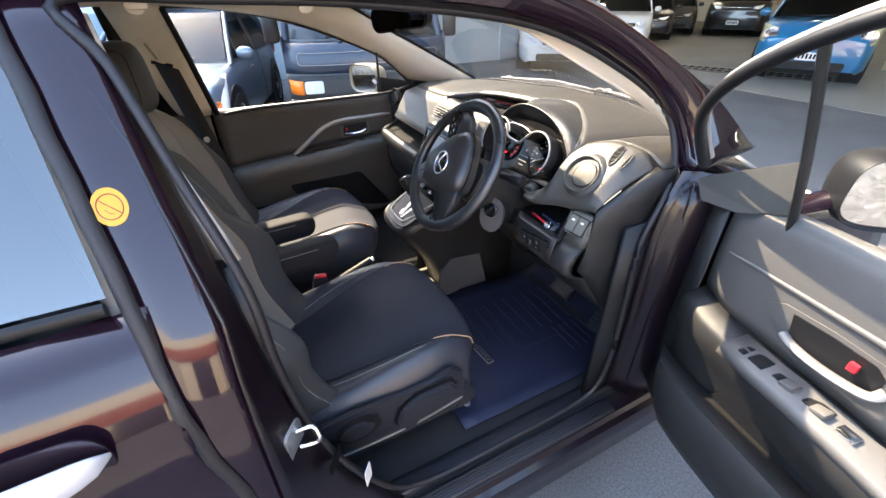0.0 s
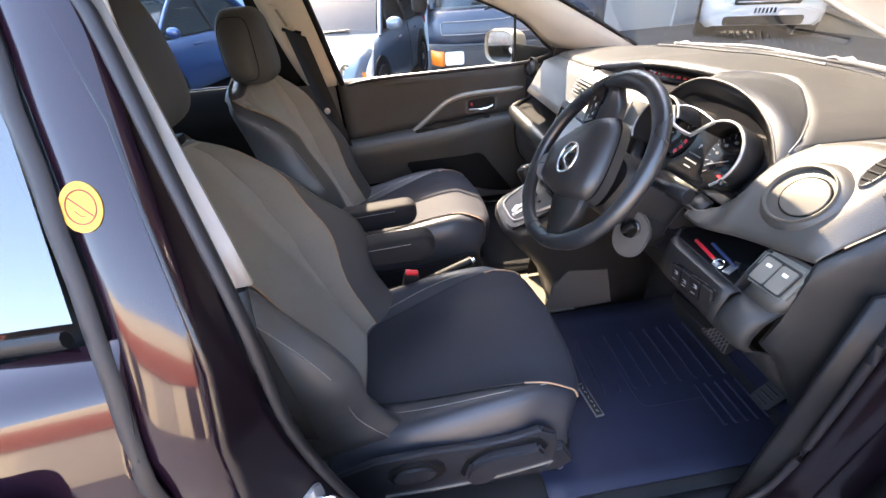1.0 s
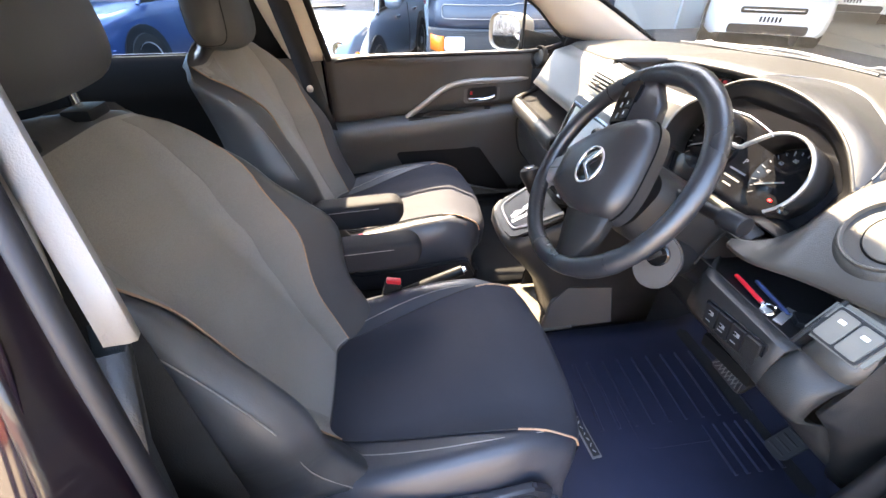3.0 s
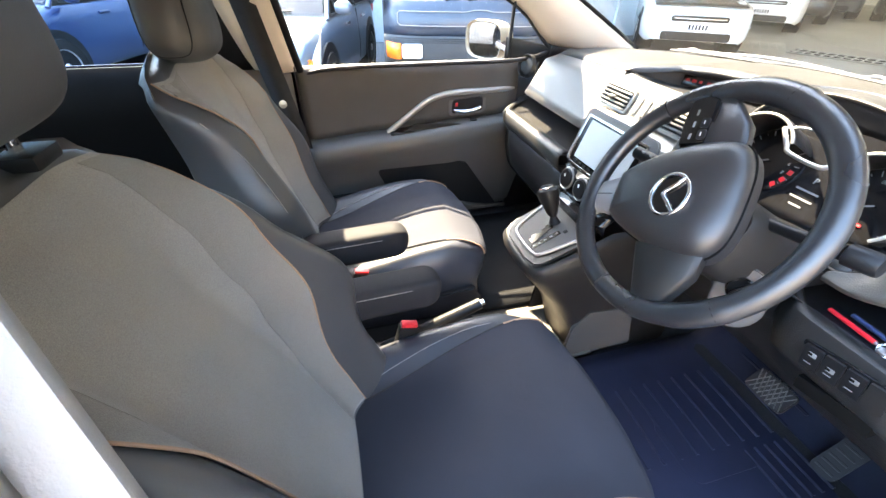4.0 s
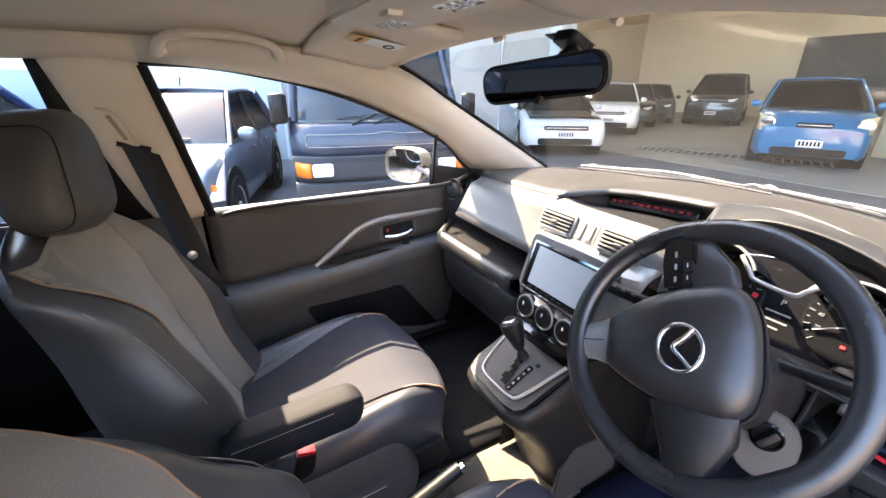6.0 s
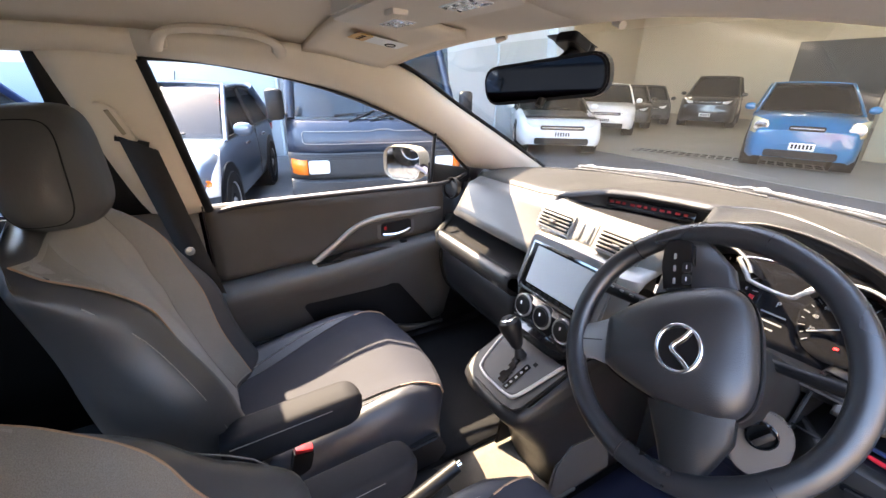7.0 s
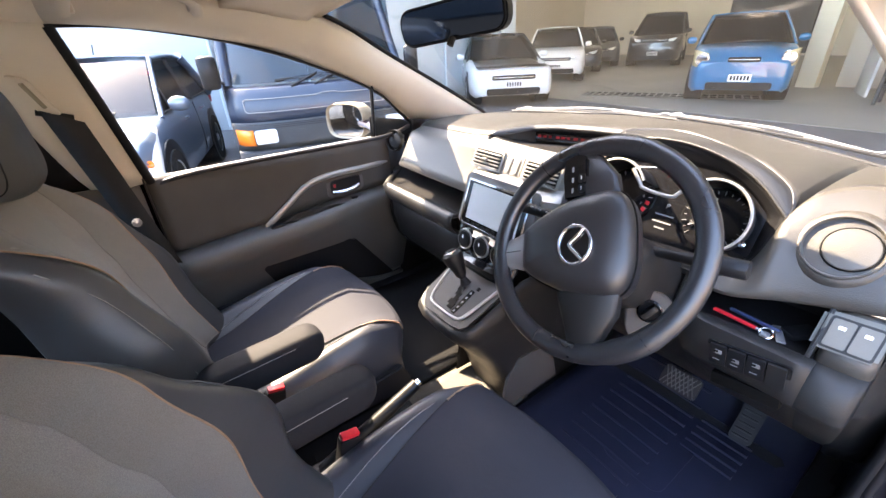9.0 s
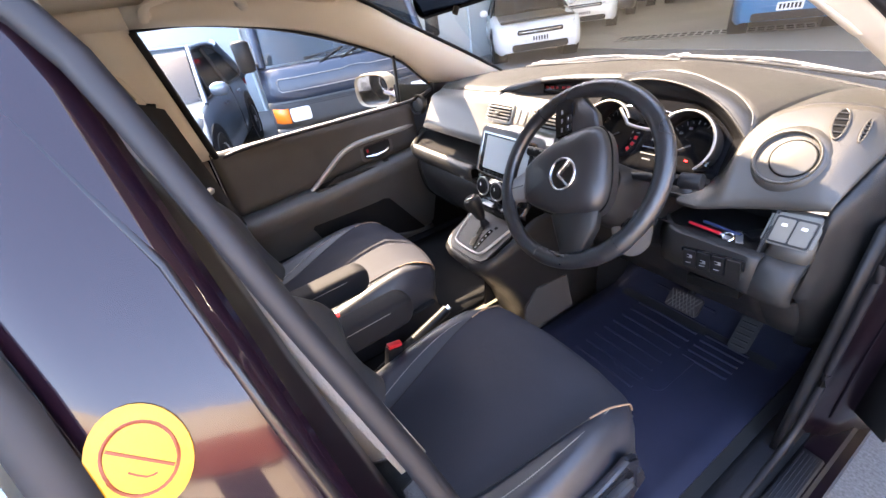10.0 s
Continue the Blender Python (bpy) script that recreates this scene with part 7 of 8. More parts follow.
housing = prism("housing", rounded(0.36, 0.15, 0.03), (0.0, -0.245, 1.522), (1, 0, 0), (0, -1, 0.05), 0.034, M_BEIGEPL, ml, "beige console housing", bevel=0.010)
for x in (-0.105, 0.105):
    lens = prism("lens", rounded(0.078, 0.038, 0.006), (x, -0.225, 1.490), (1, 0, 0), (0, -1, 0.05), 0.004, M_LAMP, ml, "clear faceted lens", bevel=0.001)
    for k in range(10):
        for q in (-0.011, 0.0, 0.011):
            box("facet", (x - 0.0315 + 0.007 * k, -0.225 + q, 1.4862 - 0.05 * q), (0.0052, 0.0075, 0.0022), M_CHROME if (k + int(q * 200)) % 3 else M_LAMP, lens, bevel=0.0007, seg=1, rot=turn(14 * (k % 3 - 1), 11 * (k % 4 - 1.5), 0))
box("lamp_switch", (0.0, -0.272, 1.487), (0.034, 0.024, 0.010), M_BEIGEPL, ml, "beige rocker switch", bevel=0.004)
prism("overhead_sensor", rounded(0.05, 0.05, 0.01), (0.0, 0.075, 1.476), (-1, 0, 0), (0, 0.9, -0.4), 0.018, M_BLACK, ml, "black sensor box above the mirror", bevel=0.004)

# ---- seat belts ----
for s in (-1, 1):
    sb = thing("seat_belt", (s * 0.6, -0.68, 1.25), "charcoal seat belt hanging on its pillar", "seat belt", "front seat belts")
    gu, gv = Vector((0.0, 0.95, -0.30)).normalized(), Vector((-s * 0.46, -0.28, 0.88)).normalized()
    gc2 = Vector((s * 0.607, -0.706, 1.300))
    gs = prism("guide_slide", rounded(0.040, 0.105, 0.014), gc2, gu * s, gv, -0.010, M_BEIGEPL, sb, "beige height adjuster", bevel=0.003)
    tube("guide_slot", [gc2 + gv * q - Vector((s * 0.011, 0, 0)) for q in (-0.03, 0.0, 0.034)], 0.005, M_TAUPE, gs, steps=0, seg=6)
    tube("guide", [gc2 - gv * 0.052 + gu * q - Vector((s * 0.006, 0, 0)) for q in (-0.03, 0.0, 0.036)], 0.007, M_BLACK, sb, "black belt guide bar", steps=0, seg=8)
    rows = []
    for t in (0, 0.2, 0.4, 0.6, 0.8, 1.0):
        c = Vector((s * lerp(0.612, 0.70, t), lerp(-0.676, -0.600, t), lerp(1.252, 0.80, t)))
        rows.append([c + Vector((s * 0.006, -0.038, 0.018)), c + Vector((s * -0.010, 0, 0)), c + Vector((s * -0.013, 0.036, -0.017))])
    grid("webbing", rows, M_BELT, sb, thick=0.002)
    lathe("anchor_bolt", [(0.012, 0), (0.012, 0.006), (0, 0.009)], (s * 0.745, -0.625, 0.97) if s > 0 else (-0.60, -0.625, 0.97), (-s, 0.2, 0), M_STEEL, sb, seg=10)

# ---- the yard ----
ground = mesh_part("ground", [(-400, -400, 0), (400, -400, 0), (400, 400, 0), (-400, 400, 0)], [(0, 1, 2, 3)], M_ASPHALT)
tagged(ground, "grey asphalt yard, worn and patched", "ground", kind="structure")


def setting(name, centre, size, mat, label, category="wall", bevel=0.01):
    ob = box(name, centre, size, mat, None, bevel=bevel)
    return tagged(ob, label, category, kind="structure")


setting("wall_west", (-8.15, -3.2, 2.6), (0.3, 21.8, 5.2), M_WALL, "pale blue-white painted wall in shade")
for y in (-9.0, -5.2, -1.4, 0.75, 2.4, 5.8):
    tagged(tube("downpipe", [(-7.96, y, 0.0), (-7.96, y, 5.1)], 0.035, M_WALL, None, steps=0), "pale wall pipe on the painted wall", "pipe", "wall pipes", kind="structure")
setting("wall_pier", (-8.0, 7.55, 2.6), (0.7, 0.5, 5.2), M_WALL, "pale grey pier at the warehouse opening")
setting("warehouse_floor", (-4.0, 15.0, 0.004), (26, 15.5, 0.008), M_CONCRETE, "smooth grey warehouse floor", "floor", bevel=0)
setting("warehouse_wall_back", (-4.0, 22.8, 2.8), (27, 0.3, 5.6), M_WAREWALL, "beige warehouse back wall")
setting("warehouse_wall_west", (-17.0, 15.0, 2.8), (0.3, 15.5, 5.6), M_WAREWALL, "beige warehouse side wall")
setting("warehouse_wall_east", (9.0, 15.0, 2.8), (0.3, 15.5, 5.6), M_WAREWALL, "beige warehouse side wall")
# roof and lintel run out past the walls, unseen, added to shade the ground
setting("warehouse_ceiling", (-4.0, 12.6, 5.7), (27, 20.6, 0.25), M_WAREWALL, "warehouse ceiling carried out unseen to shade the yard", "ceiling")
setting("lintel", (-4.0, 2.3, 5.35), (27, 0.3, 0.5), M_WAREWALL, "beige lintel along the carried-out roof, out of view")
setting("partition", (1.6, 12.2, 1.7), (7.2, 0.2, 3.4), M_WAREWALL, "beige partition wall")
setting("column", (-2.42, 11.8, 2.8), (0.35, 0.35, 5.6), M_CREAM, "cream painted column")
setting("dark_roller", (-7.2, 22.55, 1.7), (3.2, 0.2, 3.2), M_VANGREY, "dark grey roller door in the back wall", "door")
gr = thing("floor_grate", (-4.0, 9.1, 0.01), "long dark steel drain grate in the floor", "grate")
gd = Vector((3.3, 1.35, 0)).normalized()
gp = Vector((-gd.y, gd.x, 0))
for q in (-0.30, 0.30):
    tube("grate_frame", [Vector((-5.7, 8.25, 0.02)) + gp * q, Vector((-5.7, 8.25, 0.02)) + gd * 3.8 + gp * q], 0.03, M_STEEL, gr, "pale steel grate frame", steps=0, flat=0.4)
prism("grate_pit", [(0, -0.3), (3.8, -0.3), (3.8, 0.3), (0, 0.3)], (-5.7, 8.25, 0.009), gd, gp, 0.003, M_INK, gr, "black drain pit", bevel=0)
for k in range(26):
    c = Vector((-5.7, 8.25, 0.018)) + gd * (0.08 + 0.146 * k)
    tube("grate_bar", [c - gp * 0.29, c + gp * 0.29], 0.018, M_STEEL, gr, steps=0, seg=6, flat=0.5)
tube("grate_bar", [Vector((-5.7, 8.25, 0.018)), Vector((-5.7, 8.25, 0.018)) + gd * 3.8], 0.018, M_STEEL, gr, steps=0, seg=6, flat=0.5)
wd = thing("white_door", (-1.35, 11.0, 0), "open white panel door", "door")
box("door_leaf", (-1.35, 11.0, 1.03), (0.045, 0.85, 2.04), M_WHITEPAINT, wd, bevel=0.006, rot=turn(0, 0, 22))
tube("door_knob", [(-1.30, 10.68, 1.0), (-1.22, 10.66, 1.0)], 0.025, M_STEEL, wd, steps=0)
rk = thing("tall_rack", (-0.55, 9.9, 0), "dark steel rack full of hanging hoses", "rack")
for dx in (-0.35, 0.35):
    for dy in (-0.2, 0.2):
        box("rack_post", (-0.55 + dx, 9.9 + dy, 1.0), (0.05, 0.05, 2.0), M_VANGREY, rk)
for z in (0.3, 0.9, 1.5, 1.95):
    box("rack_shelf", (-0.55, 9.9, z), (0.75, 0.45, 0.03), M_VANGREY, rk)
for k in range(9):
    tube("hose", [(-0.85 + 0.075 * k, 9.66, 1.9), (-0.86 + 0.075 * k, 9.64, 1.2), (-0.84 + 0.075 * k, 9.65, 0.35)], 0.03, (M_BLACK, M_RUBBER, M_VANGREY, M_RED)[k % 4 if k != 3 else 0], rk)
bp2 = thing("leaning_board", (0.45, 9.2, 0), "light blue board leaning by the rack", "board")
box("board", (0.45, 9.2, 0.62), (0.7, 0.05, 1.24), M_HATCHBLUE, bp2, rot=turn(-6, 0, 18))
for k in range(4):
    for j in range(2):
        wl2 = thing("strip_light", (-12 + 5.5 * k, 12 + 6 * j, 5.4), "white fluorescent strip light under the ceiling", "lamp", "ceiling strip lights")
        box("strip_body", (-12 + 5.5 * k, 12 + 6 * j, 5.5), (1.3, 0.16, 0.07), M_WHITEPAINT, wl2)
        box("strip_tube", (-12 + 5.5 * k, 12 + 6 * j, 5.445), (1.2, 0.05, 0.04), glowing("fluorescent_tube", (1.0, 0.93, 0.8), 10.0) if (k, j) == (0, 0) else bpy.data.materials["fluorescent_tube"], wl2)
# across the yard, behind the camera: sunlit frontage
setting("frontage_east", (11.5, -6.0, 2.4), (0.4, 30, 4.8), M_CREAM, "cream frontage across the yard")
# unseen doors, made up to break up the reflections in the paint
for k in range(5):
    setting("frontage_door", (11.27, -17.5 + 5.2 * k, 1.5), (0.1, 2.8, 3.0), M_VANGREY if k % 2 else M_WAREWALL, "unseen roller door added for contrast in reflections", "door")
setting("frontage_band", (11.25, -6.0, 3.55), (0.12, 29, 0.9), M_BRICK, "rust-red fascia board on the frontage", "fascia")
setting("frontage_south", (-2.0, -16.0, 2.4), (26, 0.4, 4.8), M_WALL, "white frontage behind the car")


# ---- parked vehicles ----
def wheel_of(car, x, y, r, side):
    t = lathe("wheel", [(r * 0.62, -0.09), (r * 0.94, -0.09), (r, -0.06), (r, 0.06), (r * 0.94, 0.085), (r * 0.66, 0.09), (r * 0.62, 0.07)], (x, y, r), (0, side, 0), M_TYRE, car, seg=26)
    lathe("rim", [(r * 0.66, 0.05), (r * 0.64, 0.082), (r * 0.55, 0.06), (r * 0.2, 0.06), (r * 0.12, 0.085), (0, 0.085)], (x, y, r), (0, side, 0), M_RIM, t, seg=26)
    for k in range(5):
        a = 2 * math.pi * k / 5
        box("rim_gap", (x + r * 0.42 * math.cos(a), y + side * 0.062, r + r * 0.42 * math.sin(a)), (r * 0.22, 0.012, r * 0.22), M_BLACK, t, bevel=0.01)


def make_car(name, label, L, W, H, mat, m, belt=0.62, nose=0.52, hood=0.24, group="parked cars", plate=True, lamp=(0.30, 0.13), grille=0.5, tail=0.98, lean=0.16, lamp_at=0.62, bonnet=None, cabin=None, lens=M_LAMP, wing_lamp=False):
    """A parked car in its own axes (x ahead); belt, nose: heights as shares of H; hood: share of the length before the windscreen."""
    car = thing(name, (0, 0, 0), label, "car", group)
    top_mat = cabin or mat
    hw, zb, zn, zl = W / 2, belt * H, nose * H, 0.20
    stations = []
    for t in (-0.5, -0.49, -0.46, -0.38, -0.2, 0.0, 0.2, 0.5 - hood, 0.38, 0.44, 0.475, 0.492, 0.5):
        x = t * L
        if t > 0.5 - hood:
            k = (t - 0.5 + hood) / hood
            top = lerp(zb, zn, k) - 0.10 * H * step(0.75, 1.02, k) * 1.2
        else:
            top = zb * (1 - 0.10 * step(-0.46, -0.505, t))
        w = hw * (1 - 0.10 * step(0.40, 0.50, t) - 0.10 * step(0.485, 0.5, t) - 0.08 * step(-0.42, -0.5, t))
        stations.append((x, w, top, zl + 0.05 * step(0.46, 0.5, abs(t))))
    rows = []
    for x, w, top, low in stations:
        prof = [(0.0, low), (0.90, low), (0.985, low + 0.07), (1.0, lerp(low, top, 0.45)), (0.985, lerp(low, top, 0.75)), (0.96, top - 0.035), (0.90, top), (0.5, top + 0.012), (0, top + 0.018)]
        rows.append([(x, -w * a, z) for a, z in prof[1:]] + [(x, w * a, z) for a, z in prof[1:-1][::-1]])
    grid("body", rows, mat, car, ends=True, angle=48)
    # greenhouse
    xa, xb = (0.5 - hood) * L - 0.02, -tail * 0.5 * L + 0.03
    ra, rb = xa - 0.24 * L * (H / 1.5), xb + lean * L
    wr, wb = hw * 0.74, hw * 0.94

    def hull(u, v):
        """Belt to roof corners: u across, v up, on the windscreen."""
        return Vector((lerp(xa + 0.10 * (1 - u * u), ra + 0.05 * (1 - u * u), v), lerp(wb, wr, v) * u, lerp(zb, H - 0.035, v) + 0.02 * math.sin(math.pi * v)))

    grid("windscreen", [[hull(k / 6 * 0.93, v) for k in range(-6, 7)] for v in (0.02, 0.35, 0.7, 0.94)], M_DARKGLASS, car, "dark windscreen")
    grid("dark_interior", [[hull(k / 6 * 0.9, v) + Vector((-0.28, 0, -0.05)) for k in range(-6, 7)] for v in (0.0, 0.4, 0.9)], M_BLACK, car)
    grid("roof", [[Vector((lerp(ra, rb, t) + 0.04 * (1 - u * u) * (1 - 2 * t), wr * u, H - 0.035 - 0.05 * (t > 0.9) + 0.035 * (1 - abs(u) ** 2.5) * (1 - (2 * t - 1) ** 4 * 0.3))) for u in (k / 6 for k in range(-6, 7))] for t in (0, 0.1, 0.3, 0.6, 0.9, 1.0)], top_mat, car, thick=0.02)
    grid("rear_glass", [[Vector((lerp(xb, rb, v), lerp(wb, wr, v) * k / 4 * 0.92, lerp(zb, H - 0.05, v))) for k in range(-4, 5)] for v in (0.0, 0.5, 0.95)], M_DARKGLASS, car)
    for s in (-1, 1):
        xm = lerp(xa, xb, 0.47)
        for (a0, b0), (a1, b1) in (((xa - 0.10, xm + 0.04), (ra - 0.04, xm + 0.02)), ((xm - 0.04, xb + 0.30), (xm - 0.06, rb + 0.10))):
            grid("side_window", [[(lerp(lerp(a0, b0, t), lerp(a1, b1, t), v), s * lerp(wb, wr, v), lerp(zb + 0.01, H - 0.10, v)) for t in (0, 0.33, 0.66, 1)] for v in (0, 0.5, 1)], M_DARKGLASS, car)
        grid("cabin_side", [[(lerp(lerp(xa, xb, t), lerp(ra, rb, t), v), s * (lerp(wb, wr, v) - 0.012), lerp(zb - 0.02, H - 0.05, v)) for t in (0, 0.25, 0.5, 0.75, 1)] for v in (0, 0.5, 1)], M_BLACK, car)
        tube("front_pillar", [hull(s * 0.985, v) for v in (-0.05, 0.3, 0.65, 1.0)], 0.024, top_mat, car, steps=2)
        tube("centre_pillar", [(xm, s * (wb + 0.002), zb), (xm - 0.03, s * (wr + 0.004), H - 0.06)], 0.03, M_BLACK, car, steps=0)
        tube("rear_pillar", [(xb + 0.10, s * (wb - 0.01), zb - 0.02), (rb + 0.03, s * (wr - 0.01), H - 0.06)], 0.07, mat, car, steps=0)
        tube("roof_edge", [(ra, s * wr, H - 0.05), (lerp(ra, rb, 0.5), s * (wr + 0.01), H - 0.035), (rb, s * wr, H - 0.07)], 0.025, top_mat, car, steps=3)
        # lamps, mirror, handles, wheels
        lw, lh = lamp
        lx = 0.475 * L
        lamp_rows = [[(lx + 0.035 * L / 4 - 0.13 * (abs(a)) ** 2 * (1.2 if a * s > 0 else 0.2) + 0.01, s * (hw * lamp_at) + s * lw / 2 * a * s, zn - 0.16 * H * 0.5 + lh * b + 0.03 * (a * s)) for a in np.linspace(-1, 1, 7)] for b in (-0.5, -0.2, 0.2, 0.5)]
        if wing_lamp:
            # a tall lens swept back over the wing
            c00, c01, c10, c11 = Vector((0.478 * L, 0.50 * hw, zn - 0.05)), Vector((0.505 * L, 0.58 * hw, zn - 0.27)), Vector((0.330 * L, 0.93 * hw, zn + 0.070)), Vector((0.450 * L, 1.02 * hw, zn - 0.25))
            lamp_rows = []
            for i in range(9):
                a = i / 8
                lamp_rows.append([])
                for j in range(7):
                    b = j / 6
                    p = c00.lerp(c10, a).lerp(c01.lerp(c11, a), b) + Vector((0.60, 0.55, 0.45)) * (0.085 * math.sin(math.pi * (0.12 + 0.76 * a)) * math.sin(math.pi * (0.15 + 0.70 * b)) + 0.01)
                    lamp_rows[-1].append((p.x, s * p.y, p.z))
            hl = grid("headlamp", lamp_rows, lens, car, "clear swept-back headlamp", thick=0.01, angle=80)
            for a, b, r, m2, nm in ((0.30, 0.42, 0.062, M_CHROME, "lamp_bowl"), (0.62, 0.34, 0.045, M_CHROME, "lamp_bowl"), (0.72, 0.72, 0.028, M_AMBER, "indicator")):
                p = c00.lerp(c10, a).lerp(c01.lerp(c11, a), b) + Vector((0.60, 0.55, 0.45)) * 0.082
                lathe(nm, [(r, 0), (r * 1.05, 0.010), (r * 0.85, 0.012), (r * 0.5, 0.004), (0, 0.002)], (p.x, s * p.y, p.z), (0.7, 0.55 * s, 0.35), m2, hl, seg=16)
            tube("window_line", [(xa - 0.02, s * (wb + 0.006), zb + 0.012), (lerp(xa, xb, 0.5), s * (wb + 0.010), zb + 0.012), (xb + 0.25, s * (wb + 0.004), zb + 0.05), (rb + 0.16, s * (wr + 0.012), H - 0.12), (lerp(ra, rb, 0.5), s * (wr + 0.016), H - 0.075), (ra + 0.02, s * (wr + 0.012), H - 0.08)], 0.010, M_BLACK, car, "black window surround", steps=4)
            tube("quarter_bar", [(xa - 0.30, s * (wb + 0.006), zb), (xa - 0.38, s * lerp(wb, wr, 0.42), lerp(zb, H, 0.42))], 0.014, M_BLACK, car, steps=0)
            tube("roof_aerial", [(ra - 0.25, 0, H), (ra - 0.31, 0, H + 0.10)], 0.006, M_BLACK, car, steps=0, seg=6)
        else:
            hl = grid("headlamp", lamp_rows, lens, car, "glass headlamp", thick=0.03)
            lathe("lamp_bowl", [(lh * 0.42, 0), (lh * 0.40, 0.012), (lh * 0.2, 0.016), (0, 0.016)], (lx + 0.045, s * hw * (lamp_at - 0.04), zn - 0.08 * H), (1, 0, 0), M_CHROME, hl, seg=16)
        mr = grid("door_mirror", [[(xa - 0.16 + 0.05 * math.cos(q) * f, s * (hw + 0.08 + 0.09 * math.sin(b)), zb + 0.07 + 0.065 * math.sin(q) * f) for q in (2 * math.pi * j / 12 for j in range(12))] for b, f in ((-1.2, 0.6), (-0.6, 0.95), (0, 1.05), (0.7, 0.9), (1.3, 0.4))], mat, car, close=True, ends=True)
        for dx in (0.08 * L, -0.17 * L):
            tube("door_handle", [(dx, s * hw * 0.99, zb - 0.12), (dx - 0.16, s * hw * 0.995, zb - 0.12)], 0.016, M_CHROME if wing_lamp else mat, car, steps=0)
        tube("door_gap", [(xm - 0.02, s * hw * 0.965, zb - 0.02), (xm, s * hw * 1.0, zb * 0.6), (xm + 0.03, s * hw * 0.99, 0.30)], 0.006, M_BLACK, car, steps=2)
        for wx in (0.31 * L, -0.31 * L):
            lathe("wheel_arch", [(0.36, -0.30), (0.36, 0.004), (0.345, 0.008), (0, 0.0)], (wx, s * hw * 0.998, 0.32), (0, s, 0), M_BLACK, car, seg=24)
            wheel_of(car, wx, s * (hw - 0.070), 0.30, s)
        lathe("fog_lamp", [(0.05, 0), (0.05, 0.02), (0, 0.024)], (0.488 * L, s * hw * 0.66, 0.34), (1, 0, 0), M_LAMP, car, seg=14)
        tail_lamp = box("tail_lamp", (-0.49 * L, s * hw * 0.80, zb - 0.10), (0.06, 0.2, 0.16), M_RED, car, bevel=0.03)
    prism("upper_grille", rounded(W * grille, 0.085, 0.03), (0.503 * L, 0, zn - 0.13), (0, 1, 0), (0, 0, 1), 0.012, M_BLACK, car, "black grille", bevel=0.004)
    tube("grille_bar", [(0.506 * L, -W * grille * 0.45, zn - 0.13), (0.511 * L, 0, zn - 0.13), (0.506 * L, W * grille * 0.45, zn - 0.13)], 0.012, M_CHROME, car)
    prism("lower_intake", rounded(W * 0.62, 0.13, 0.04), (0.500 * L, 0, 0.32), (0, 1, 0), (0, 0, 1), 0.012, M_BLACK, car, "black bumper intake", bevel=0.004)
    tube("bumper_crease", [(0.44 * L, -hw * 0.97, 0.47), (0.492 * L, -hw * 0.62, 0.47), (0.502 * L, 0, 0.47), (0.492 * L, hw * 0.62, 0.47), (0.44 * L, hw * 0.97, 0.47)], 0.012, mat, car, steps=4)
    if bonnet:
        grid("bonnet_panel", [[(lerp((0.5 - hood) * L - 0.02, 0.462 * L, t), hw * 0.82 * u, lerp(zb, zn, t * 0.85) + 0.026 - 0.012 * abs(u)) for u in (k / 5 for k in range(-5, 6))] for t in (0, 0.25, 0.5, 0.75, 0.95)], bonnet, car, "dark bonnet panel", thick=0.012)
    if plate:
        p = prism("number_plate", rounded(0.36, 0.125, 0.012), (0.512 * L, 0, 0.465), (0, 1, 0), (0, 0, 1), 0.008, M_PLATE, car, "white number plate", bevel=0.002)
        for k in range(6):
            box("plate_bar", (0.512 * L + 0.010, -0.13 + 0.052 * k, 0.465), (0.002, 0.03, 0.075), M_INK, p, bevel=0)
    for s in (-1, 1):
        tube("wiper", [(xa + 0.06, s * 0.1 - 0.2, zb + 0.03), (xa + 0.03, s * 0.1 + 0.25, zb + 0.05)], 0.009, M_BLACK, car, steps=0)
    car.matrix_basis = m
    return car


def park(front_x, front_y, heading, L):
    """Pose of a car whose nose stands at a place, heading in degrees from +x."""
    a = radians(heading)
    return pose(front_x - math.cos(a) * L / 2, front_y - math.sin(a) * L / 2, 0, 0, 0, heading)


make_car("hatchback", "silver-blue hatchback parked nose out", 3.42, 1.475, 1.36, M_HATCHBLUE, pose(-4.888, -0.802, 0, 0, 0, -17.1), belt=0.632, nose=0.53, hood=0.256, lamp_at=0.74, wing_lamp=True, grille=0.4)
make_car("blue_hatchback", "bright blue hatchback under the warehouse roof", 3.9, 1.66, 1.55, M_BRIGHTBLUE, park(-2.62, 8.55, -66, 3.9), belt=0.65, nose=0.58, hood=0.21, lamp=(0.22, 0.27), grille=0.30, lamp_at=0.82, lens=M_LAMPWARM)
make_car("white_saloon", "white sports saloon with a wide front bumper", 4.4, 1.76, 1.38, M_WHITEPAINT, park(-5.6, 5.75, -34, 4.4), belt=0.63, nose=0.52, hood=0.30, lamp=(0.34, 0.10), bonnet=M_DARKPAINT, cabin=M_DARKPAINT)
make_car("white_hatchback", "white hatchback in the warehouse", 4.2, 1.74, 1.48, M_WHITEPAINT, park(-7.9, 9.7, -50, 4.2), belt=0.62, nose=0.52)
make_car("dark_saloon", "dark saloon in the warehouse", 4.5, 1.78, 1.45, M_DARKPAINT, park(-9.1, 12.2, -50, 4.5), belt=0.62, nose=0.52)
make_car("grey_saloon", "grey saloon in the warehouse", 4.5, 1.78, 1.45, M_VANGREY, park(-10.0, 14.6, -52, 4.5), belt=0.62, nose=0.52)
